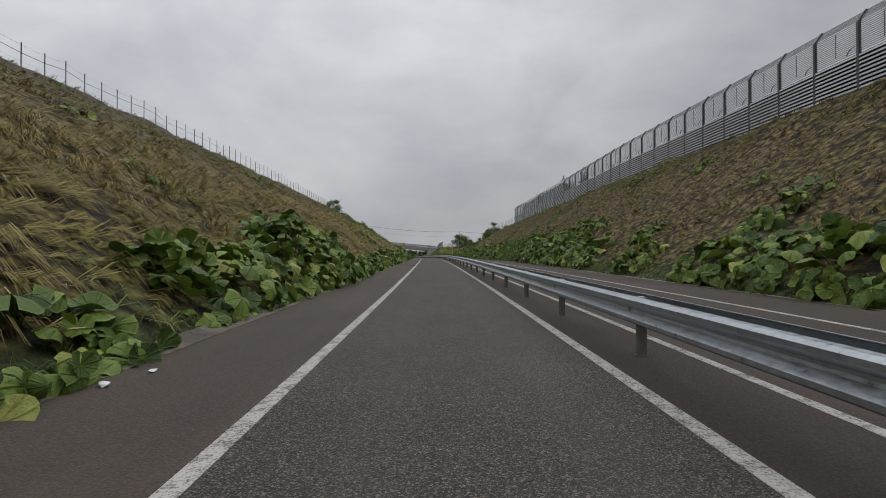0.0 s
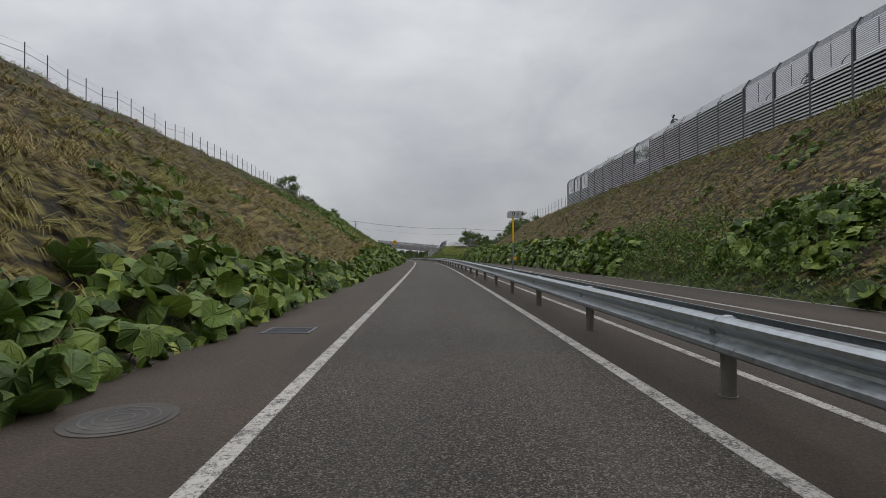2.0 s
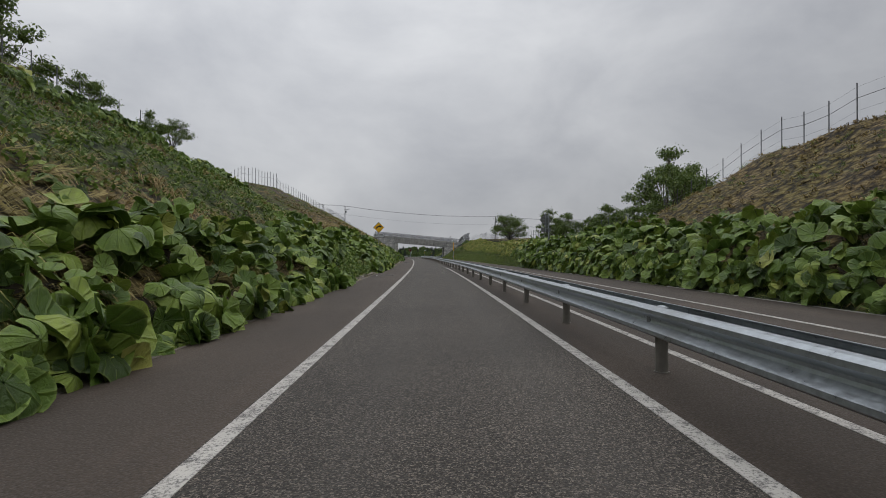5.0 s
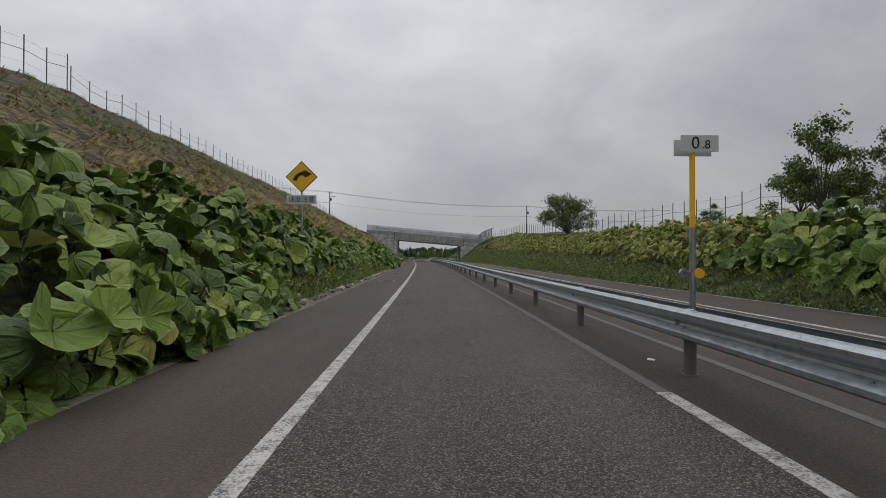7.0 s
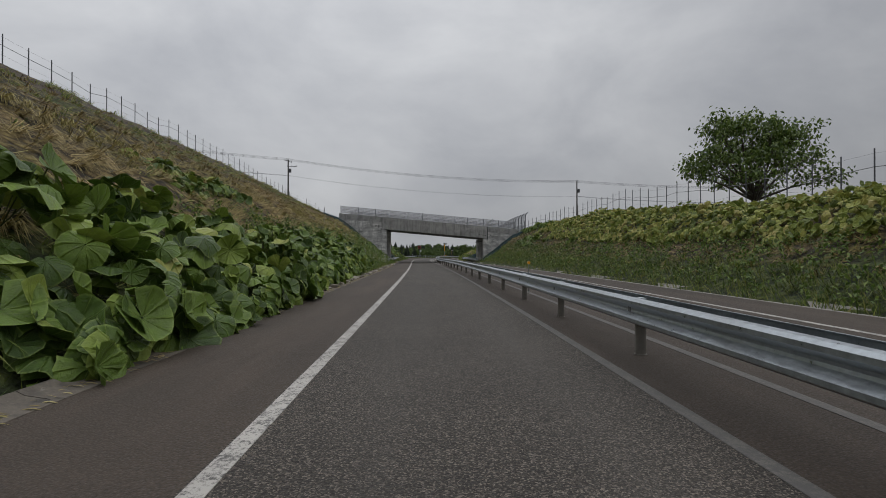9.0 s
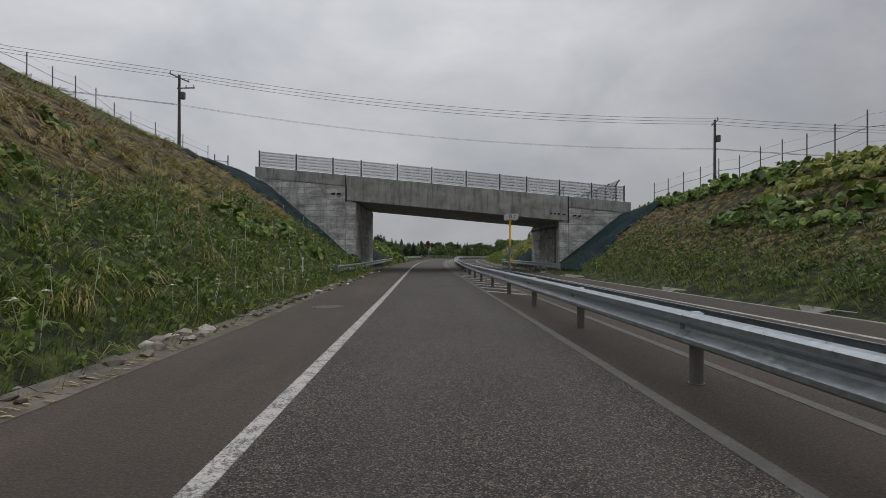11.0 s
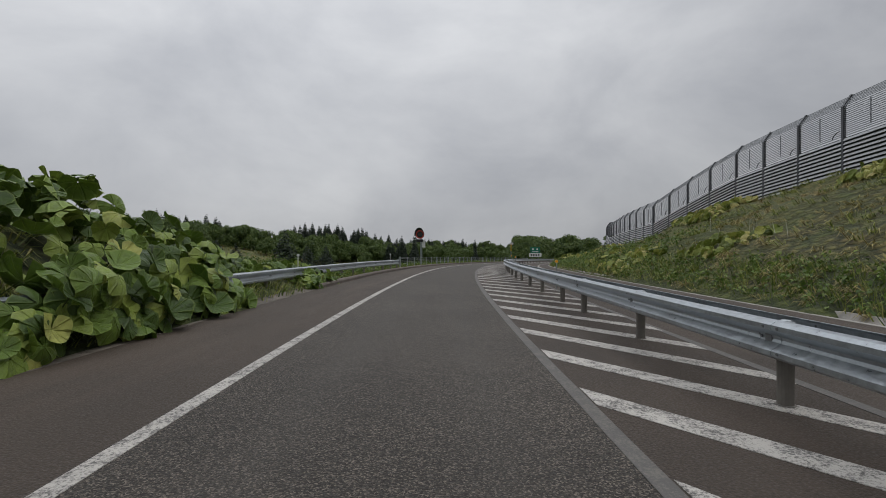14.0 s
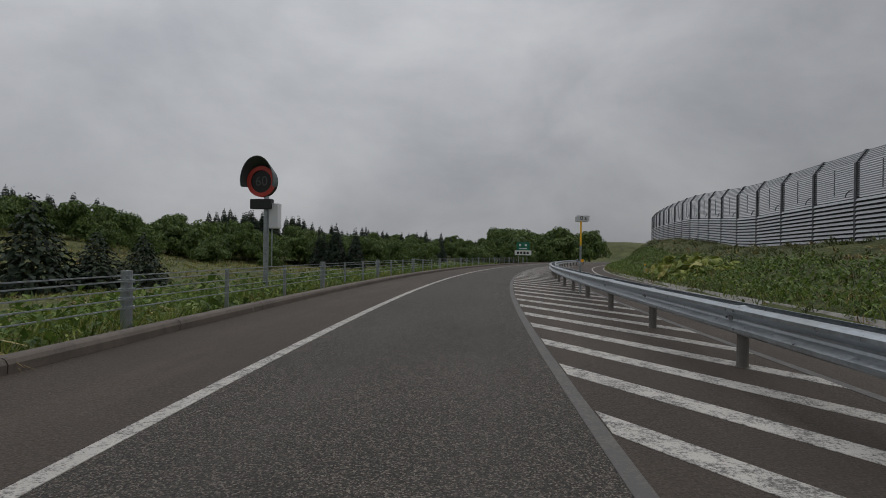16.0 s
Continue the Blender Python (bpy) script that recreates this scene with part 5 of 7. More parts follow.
for dy, z in ((-1.2, 7.65), (0.0, 7.65), (1.2, 7.65), (0, 4.6), (0.1, 4.7)):
    v, o = Vector((0, dy, z)), Vector((0, dy, z + 0.1))
    part("wire", wire(PL + v, PR + o, 1.2, 0.018 if z > 5 else 0.009), WIRE, lines)
    part("wire", wire(PL + v, PL2 + o, 0.6), WIRE, lines)
    part("wire", wire(PR + o, PR2 + v, 0.6), WIRE, lines)

# mesh gate in the fence by the bridge, and the flared screen at the deck's far end
gate = thing("fence_gate", stand(288.8, -17.0, float(land(np.array([288.8]), np.array([-17.0]))[0, 2] - at(288.8).z), 30), "dark steel mesh gate in the fence", "gate")
for x_ in (-0.5, 0.5):
    part("gate_post", tubes(((x_, 0, -0.3), (x_, 0, 2.1), 0.045), n=8), STEEL_GREY, gate)
part("gate_frame", tubes(((-0.45, 0, 0.5), (0.45, 0, 0.5), 0.025), ((-0.45, 0, 1.6), (0.45, 0, 1.6), 0.025), ((-0.45, 0, 0.5), (0.45, 0, 1.6), 0.01), ((0.45, 0, 0.5), (-0.45, 0, 1.6), 0.01), n=6), STEEL_GREY, gate)
flare = bmesh.new()
for k in range(10):
    f = k / 9
    tube(flare, (11.7 + 2.3 * f, DEEP - 0.1, deck_z(12) + 0.7), (11.7 + 2.3 * f, DEEP - 0.1, deck_z(12) + 0.8 + 2.0 * f), 0.03, n=5)
for k in range(8):
    z = 0.8 + 0.26 * k
    tube(flare, (11.7 + 2.3 * (z - 0.8) / 2.0, DEEP - 0.1, deck_z(12) + z), (14.0, DEEP - 0.1, deck_z(12) + z), 0.02, n=5)
tube(flare, (11.7, DEEP - 0.1, deck_z(12) + 0.8), (14.0, DEEP - 0.1, deck_z(12) + 2.8), 0.045, n=6)
tube(flare, (14.0, DEEP - 0.1, deck_z(12) - 0.1), (14.0, DEEP - 0.1, deck_z(12) + 2.85), 0.05, n=6)
part("flared_screen", flare, STEEL_GREY, bridge, "flared mesh screen at the deck's end")

# bits of litter and stones on the shoulder
rng_ = random.Random(3)
for s_, u_, w_ in ((7.4, -3.6, 0.10), (8.0, -3.45, 0.07), (43.2, -2.75, 0.05), (44.0, -3.55, 0.05), (76.0, 2.2, 0.06), (153.0, 0.95, 0.08), (146.0, -3.5, 0.07), (165.5, 2.3, 0.06), (270.5, -3.95, 0.12), (286.6, -4.0, 0.14)):
    bm = bmesh.new()
    bmesh.ops.create_icosphere(bm, subdivisions=1, radius=w_)
    bmesh.ops.scale(bm, vec=(1.0, 0.6, 0.25), verts=bm.verts)
    for v in bm.verts:
        v.co += Vector((rng_.uniform(-1, 1), rng_.uniform(-1, 1), rng_.uniform(-0.5, 0.5))) * w_ * 0.2
    tagged(new("litter", bm_mesh("litter", bm, WHITE)), "small pale scrap lying on the shoulder", "litter", "litter").matrix_basis = stand(s_, u_, w_ * 0.22, rng_.uniform(0, 360))

# rubble and clods along the gutter
def rubble(stretches, per_m, label):
    rng = np.random.RandomState(19)
    bm = bmesh.new()
    for s0, s1 in stretches:
        for _ in range(int((s1 - s0) * per_m)):
            sz = 0.03 + 0.09 * rng.rand() ** 2
            c = at(s0 + (s1 - s0) * rng.rand(), -4.02 - 0.42 * rng.rand() ** 1.4, 0.03 + sz * 0.3)
            got = bmesh.ops.create_icosphere(bm, subdivisions=1, radius=sz)["verts"]
            for v in got:
                v.co = c + Vector((v.co.x * 1.3, v.co.y * 1.5, v.co.z * 0.7)) + Vector(rng.uniform(-0.28, 0.28, 3) * sz)
    return tagged(new("rubble", bm_mesh("rubble", bm, RUBBLE)), label, "stones", kind="stuff")


def rubble_material():
    k = Nodes("pale_rubble", 0.9)
    grain = k.noise(22, 5, 0.65)
    tone = k.ramp(k.island(), (0.0, (0.07, 0.058, 0.045)), (0.55, (0.19, 0.165, 0.13)), (1.0, (0.46, 0.42, 0.36)))
    return k.done(k.mix(tone, k.ramp(grain, (0.3, 0.65), (0.7, 1.2)), 0.8, "MULTIPLY"), None, grain, 0.5, 0.02)


RUBBLE = rubble_material()
rubble(((139, 151), (168, 207), (219, 284)), 5.5, "pale stones and clods of earth lying along the gutter")

# ---- plants ----
def green_material(name, stops, gloss=0.5, through_=0.25, vein=0.0, bump=0.3, hue=None):
    """Blades and leaves: tone by piece, fine mottling, some light let through."""
    k = Nodes(name, gloss)
    r = k.math("FRACT", k.math("ADD", k.random(), k.island()))
    col = k.ramp(r, *stops)
    mott = k.noise(7, 4, 0.6)
    col = k.mix(col, k.ramp(mott, (0.3, 0.62), (0.7, 1.2)), 0.75, "MULTIPLY")
    if hue:
        col = k.mix(col, hue, k.ramp(k.noise(0.22, 4, 0.6), (0.38, 0.0), (0.62, 0.95)), "MULTIPLY")
    relief = k.noise(18, 3, 0.6)
    if vein:
        uv = k.coords(kind="UV")
        sep = k.n.new("ShaderNodeSeparateXYZ")
        k.l.new(uv, sep.inputs["Vector"])
        rib = k.math("ABSOLUTE", k.math("SINE", k.math("MULTIPLY", sep.outputs["X"], 3.14159 * 9)))
        col = k.mix(col, tuple(min(1, c * 1.5 + 0.03) for c in stops[-2][1]), k.math("MULTIPLY", k.ramp(rib, (0.0, 1.0), (0.16, 0.0)), vein))
        crease = k.noise(11, 4, 0.65, k.coords((3.2, 1.0, 1.0), "UV"), 0.6)
        relief = k.mix(k.mix(k.noise(13, 4, 0.6), crease, 0.5), k.ramp(rib, (0.0, 0.0), (0.5, 1.0)), 0.35)
        col = k.mix(col, tuple(min(1, c * 1.35 + 0.05) for c in stops[-2][1]), k.ramp(sep.outputs["Y"], (0.93, 0.0), (1.0, 0.30)))
        k.b.inputs["Specular IOR Level"].default_value = 0.42
    k.done(col, k.ramp(mott, (0.3, gloss - 0.1), (0.7, gloss + 0.2)), relief, bump, 0.06 if vein else 0.02)
    tr, mx = k.n.new("ShaderNodeBsdfTranslucent"), k.n.new("ShaderNodeMixShader")
    k.l.new(col, tr.inputs["Color"])
    mx.inputs["Fac"].default_value = through_
    k.l.new(k.b.outputs["BSDF"], mx.inputs[1])
    k.l.new(tr.outputs["BSDF"], mx.inputs[2])
    k.l.new(mx.outputs["Shader"], k.n["Material Output"].inputs["Surface"])
    return k.m


BUTTERBUR = green_material("butterbur_leaf", ((0.0, (0.036, 0.072, 0.010)), (0.35, (0.086, 0.152, 0.020)), (0.75, (0.160, 0.245, 0.035)), (0.96, (0.26, 0.33, 0.058)), (1.0, (0.40, 0.41, 0.105))), 0.42, 0.09, 0.24, 1.0)
BUTTERBUR_PALE = green_material("yellowing_leaf", ((0.0, (0.09, 0.13, 0.022)), (0.4, (0.21, 0.26, 0.044)), (0.75, (0.36, 0.38, 0.085)), (1.0, (0.50, 0.43, 0.16))), 0.55, 0.2, 0.2, 0.8)
STALK = green_material("butterbur_stalk", ((0.0, (0.05, 0.075, 0.02)), (1.0, (0.12, 0.15, 0.05))), 0.5, 0.0)
STRAW = green_material("dead_grass", ((0.0, (0.165, 0.118, 0.052)), (0.35, (0.30, 0.224, 0.098)), (0.75, (0.44, 0.340, 0.155)), (1.0, (0.56, 0.455, 0.235))), 0.8, 0.2, hue=(0.66, 0.78, 0.46))
STRAW_DARK = green_material("brown_dead_grass", ((0.0, (0.085, 0.057, 0.021)), (0.35, (0.18, 0.126, 0.048)), (0.75, (0.30, 0.215, 0.085)), (1.0, (0.41, 0.31, 0.14))), 0.8, 0.15, hue=(0.72, 0.80, 0.52))
GRASS_DARK = green_material("dark_green_grass", ((0.0, (0.028, 0.045, 0.008)), (0.5, (0.072, 0.100, 0.019)), (0.85, (0.135, 0.160, 0.038)), (1.0, (0.24, 0.21, 0.08))), 0.6, 0.2)
GRASS = green_material("green_grass", ((0.0, (0.040, 0.076, 0.011)), (0.5, (0.112, 0.176, 0.027)), (0.85, (0.21, 0.27, 0.055)), (1.0, (0.38, 0.35, 0.13))), 0.6, 0.3)
GRASS_PALE = green_material("pale_grass", ((0.0, (0.07, 0.10, 0.017)), (0.5, (0.19, 0.23, 0.044)), (0.85, (0.33, 0.35, 0.085)), (1.0, (0.42, 0.37, 0.15))), 0.6, 0.3)
HERB = green_material("herb_leaf", ((0.0, (0.048, 0.092, 0.013)), (0.6, (0.122, 0.198, 0.034)), (1.0, (0.24, 0.31, 0.068))), 0.5, 0.3)
TREE_LEAF = green_material("tree_leaf", ((0.0, (0.048, 0.085, 0.017)), (0.6, (0.120, 0.180, 0.040)), (1.0, (0.21, 0.275, 0.068))), 0.55, 0.3)
FOREST_LEAF = green_material("forest_leaf", ((0.0, (0.032, 0.066, 0.012)), (0.5, (0.080, 0.135, 0.026)), (1.0, (0.17, 0.225, 0.048))), 0.6, 0.25)
NEEDLE = green_material("conifer_needle", ((0.0, (0.008, 0.018, 0.009)), (0.7, (0.020, 0.038, 0.016)), (1.0, (0.04, 0.062, 0.022))), 0.6, 0.1)
BARK = concrete_material("bark", (0.10, 0.082, 0.065), 0.6)
PETAL = mat("white_petal", (0.74, 0.73, 0.66), 0.7)



def leaf_shape(seed, n=33, rings=(0.04, 0.40, 0.75, 1.0)):
    """A round kidney leaf about 1 m across with a wavy, drooping rim, notched at its stalk; verts, quads, uv of each vert."""
    r = np.random.RandomState(seed)
    a = np.linspace(-math.pi * 0.955, math.pi * 0.955, n)
    lobes = 3 + seed % 3
    p0, p1, p2 = r.rand(3) * 6
    rim = 0.50 * (1 + 0.035 * np.sin(a * lobes + p0) + 0.012 * r.randn(n)) * (1 - 0.10 * np.exp(-((np.abs(a) - math.pi) / 0.35) ** 2))
    bowl = r.rand() < 0.34
    cup = -(0.12 + 0.20 * r.rand()) if bowl else (0.14 + 0.26 * r.rand())
    droop, fold, twist = 0.10 + 0.30 * r.rand(), 0.02 + 0.14 * r.rand(), 0.25 * r.randn()
    big, fine = 0.05 + 0.06 * r.rand(), (0.022 if n > 28 else 0.014)
    v, uv = [], []
    for f in rings:
        for k in range(n):
            x, y = rim[k] * f * math.sin(a[k]), rim[k] * f * math.cos(a[k])
            wave = big * math.sin(a[k] * lobes + p1) * f ** 2.5 + fine * math.sin(a[k] * (8 if n > 28 else 6) + p2) * f ** 1.5
            z = -cup * f * f + fold * abs(x) * f + wave - droop * (y * y if y > 0 else 0.35 * y * y) * 1.8 * f + twist * x * y
            v.append((x, y + 0.10, z - (0.03 if f > 0.95 else 0)))
            uv.append(((a[k] / math.pi + 1) / 2, f))
    q = []
    for ring in range(len(rings) - 1):
        for k in range(n - 1):
            i = ring * n + k
            q.append((i, i + n, i + n + 1, i + 1))
    return np.array(v), np.array(q), np.array(uv)


LEAVES = [leaf_shape(k) for k in range(10)]
PLAIN_LEAVES = [leaf_shape(20 + k, 21, (0.04, 0.62, 1.0)) for k in range(14)]
LEAF_ME, PALE_ME = [], []
for lv, lq, luv in LEAVES:
    me = bulk("leaf", lv, lq, BUTTERBUR, True)
    me.uv_layers.new(name="leaf").data.foreach_set("uv", luv[lq.ravel()].astype(np.float32).ravel())
    LEAF_ME.append(me)
    pale = me.copy()
    pale.materials[0] = BUTTERBUR_PALE
    PALE_ME.append(pale)


def frames(normals, spin):
    """Rotation matrices (n, 3, 3) whose z is the normal and whose y points down the slope, spun about it."""
    z = normals / np.linalg.norm(normals, axis=1, keepdims=True)
    down = np.array([0, 0, -1.0]) - z * (-z[:, 2:3])
    down /= np.maximum(np.linalg.norm(down, axis=1, keepdims=True), 1e-4)
    x = np.cross(down, z)
    c, s = np.cos(spin)[:, None], np.sin(spin)[:, None]
    y2, x2 = down * c + x * s, x * c - down * s
    return np.stack([x2, y2, z], -1)


def mound(s0, s1, ua, ub, tall, count, size, rng, lean=0.75):
    """Leaves over a bank between u = ua (at the road) and ub: places, normals, sizes."""
    n = count
    s = s0 + (s1 - s0) * rng.rand(n)
    f = rng.rand(n) ** 0.9
    skirt = rng.rand(n) < 0.30
    f = np.where(skirt, 0.13 * rng.rand(n), f)
    u = ua + (ub - ua) * f
    g = land(s, u)
    ends = np.minimum(1, np.minimum(s - s0, s1 - s) / 1.3 + 0.25)
    hump = np.minimum(1, np.sqrt(np.clip(f / 0.30, 0, 1))) * (1 - 0.55 * np.clip((f - 0.55) / 0.45, 0, 1) ** 2)
    lumps = 0.78 + 0.36 * np.sin(s * 2.3 + u * 1.6 + s0) * np.sin(s * 1.1 - u * 1.9)
    layer = np.where(rng.rand(n) < 0.60, 0.86 + 0.28 * rng.rand(n), 0.2 + 0.7 * rng.rand(n))
    top = tall * hump * lumps * ends
    lift_ = np.where(skirt, rng.rand(n) * 0.8 * tall * lumps * ends, top * layer)
    g[:, 2] += 0.08 + lift_
    h = np.interp(s, STEP, HEAD)
    to_road = -np.sign(ub) * np.stack([np.cos(h), -np.sin(h), 0 * h], -1)
    steep = np.clip(1.0 - f / 0.4, 0.0, 1) * 1.5 + 0.30 + np.where(skirt, 1.2, 0.0)
    nrm = to_road * (steep * lean * 0.95)[:, None] + np.array([0, 0, 1.0]) + 0.55 * rng.randn(n, 3)
    nrm[:, 2] = np.maximum(nrm[:, 2], 0.08)
    g += to_road * np.minimum(0.12 * steep, 0.22)[:, None]
    sz = size * (0.55 + 0.75 * rng.rand(n)) * np.where(layer < 0.86, 0.85, 1.0)
    return g, nrm, sz, s


def joined_leaves(name, p, nrm, sz, rng, shapes=PLAIN_LEAVES, material=None):
    """Many leaves as one mesh."""
    R = frames(nrm, (rng.rand(len(p)) - 0.5) * 1.9)
    V, Q, U, base = [], [], [], 0
    kind = rng.randint(0, len(shapes), len(p))
    for k, (lv, lq, luv) in enumerate(shapes):
        m = kind == k
        if not m.any():
            continue
        v = np.einsum("nij,vj->nvi", R[m], lv) * sz[m][:, None, None] + p[m][:, None, :]
        c = m.sum()
        q = lq[None] + (np.arange(c) * len(lv))[:, None, None] + base
        V.append(v.reshape(-1, 3))
        Q.append(q.reshape(-1, 4))
        U.append(np.tile(luv, (c, 1)))
        base += c * len(lv)
    V, Q, U = np.concatenate(V), np.concatenate(Q), np.concatenate(U)
    me = bulk(name, V, Q, material or BUTTERBUR, True)
    me.uv_layers.new(name="leaf").data.foreach_set("uv", U[Q.ravel()].astype(np.float32).ravel())
    return me


def butterbur(s0, s1, ua, ub, tall, per_m2=11.0, size=0.62, singles=26, label="", lean=0.75, leaf=None):
    rng = np.random.RandomState(int(s0 * 13 + abs(ub) * 7) % 9973)
    area = (s1 - s0) * (abs(ub - ua) * 1.2 + tall)
    n = int(area * per_m2)
    p, nrm, sz, s = mound(s0, s1, ua, ub, tall, n, size, rng, lean)
    base = Vector(land(np.array([(s0 + s1) / 2]), np.array([ua + (ub - ua) * 0.3]))[0])
    root = thing("butterbur_clump", Matrix.Translation(base), label or "broad round green butterbur leaves massed on the verge", "plant", "butterbur on the verges")
    b = np.array(base)
    k = min(singles, n // 3)
    pick = np.arange(n) < k
    R = frames(nrm, (rng.rand(n) - 0.5) * 1.9)
    for i in np.where(pick)[0]:
        m = Matrix([[*(R[i, r] * sz[i]), p[i, r] - b[r]] for r in range(3)] + [[0, 0, 0, 1]])
        part("leaf", (PALE_ME if leaf else LEAF_ME)[i % len(LEAF_ME)], None, root, m=m)
    rest = ~pick
    tagged(part("foliage", joined_leaves("foliage", p[rest] - b, nrm[rest], sz[rest], rng, material=leaf), None, root), kind="stuff")
    # stalks from the ground to the leaves
    some = np.where(rng.rand(n) < 0.45)[0]
    foot = p[some] * 1.0
    hd = np.interp(s[some], STEP, HEAD)
    foot[:, :2] += np.sign(ub) * 0.45 * np.stack([np.cos(hd), -np.sin(hd)], -1) + 0.12 * rng.randn(len(some), 2)
    foot[:, 2] = ground_height(foot[:, 0], foot[:, 1]) - 0.05
    V, Q = [], []
    w = 0.014
    for j, (a, c) in enumerate(((1, 0), (0, 1))):
        off = np.array([a * w, c * w, 0])
        V.append(np.stack([foot - off - b, foot + off - b, p[some] + off - b, p[some] - off - b], 1).reshape(-1, 3))
    V = np.concatenate(V)
    Q = np.arange(len(V)).reshape(-1, 4)
    tagged(part("stalk", bulk("stalk", V, Q, STALK), None, root, "thin pale green stalks"), kind="stuff")
    return root


LEFT_CLUMPS = [  # s0, s1, u at the road, u up the slope, height, leaf size
    (2.0, 9.2, -3.95, -5.3, 0.60, 0.50), (11.0, 16.0, -4.2, -6.0, 0.72, 0.56), (15.6, 19.6, -4.1, -6.1, 0.72, 0.56), (19.2, 25.0, -3.95, -7.0, 1.45, 0.60), (24.5, 30.0, -3.95, -6.8, 1.1, 0.60),
    (30.5, 36, -4.0, -5.2, 0.35, 0.45), (37, 43, -4.0, -5.4, 0.65, 0.55), (43, 49, -3.95, -5.3, 0.65, 0.56),
    (49, 55, -3.95, -5.5, 0.75, 0.58), (55, 62, -3.95, -5.8, 0.8, 0.60), (62, 68, -3.95, -5.8, 0.75, 0.56), (60, 64, -7.3, -8.9, 0.40, 0.46),
    (68, 73.5, -4.0, -5.3, 0.65, 0.56), (75.5, 81, -4.1, -5.1, 0.55, 0.52), (81, 88, -4.0, -5.4, 0.6, 0.52), (87.5, 95, -3.95, -6.0, 0.95, 0.6),
    (95, 101, -3.95, -6.2, 0.95, 0.6), (101, 108, -3.95, -6.4, 0.9, 0.6), (108, 115, -3.95, -6.6, 0.95, 0.6), (115, 122, -3.95, -6.6, 0.95, 0.6),
    (122, 130, -3.95, -6.8, 1.0, 0.6), (130, 138, -3.95, -7.0, 1.0, 0.6), (138, 143.5, -5.4, -7.8, 0.85, 0.6), (143, 150, -5.8, -9.0, 0.9, 0.6),
    (150, 157, -3.95, -8.2, 1.1, 0.62), (156, 163, -4.0, -8.8, 1.35, 0.62), (162, 168, -4.0, -8.2, 1.3, 0.62), (167.5, 172, -4.15, -7.6, 1.15, 0.6),
    (172, 179, -5.2, -8.6, 1.2, 0.6), (180, 186, -5.6, -8.6, 1.0, 0.58), (185, 191, -5.4, -8.2, 0.8, 0.50), (191, 197, -5.6, -8.2, 0.6, 0.40),
    (197, 205, -5.0, -7.6, 0.6, 0.45), (208.9, 213, -4.05, -7.2, 1.15, 0.64), (212.5, 219, -3.95, -7.2, 1.1, 0.62), (219, 226, -4.3, -7.0, 0.9, 0.5),
    (226, 236, -4.6, -7.5, 0.7, 0.48), (236, 247, -5.0, -7.6, 0.6, 0.45), (222, 229, -9.5, -11.5, 0.3, 0.45), (271.2, 274.6, -5.9, -7.9, 0.6, 0.45), (266.7, 269.2, -7.2, -8.5, 0.55, 0.45), (285.6, 287.5, -5.3, -6.4, 0.7, 0.42),
    (313.2, 318, -4.7, -8.2, 0.85, 0.56), (317.5, 324, -4.35, -8.8, 1.15, 0.60), (323.4, 328, -5.5, -8.2, 0.6, 0.5), (329.5, 333, -4.4, -6.2, 0.5, 0.5), (300.5, 306, -9.2, -10.8, 0.4, 0.42), (305.5, 309, -8.8, -10.6, 0.4, 0.42), (364.5, 366.5, -4.9, -5.7, 0.4, 0.4)]
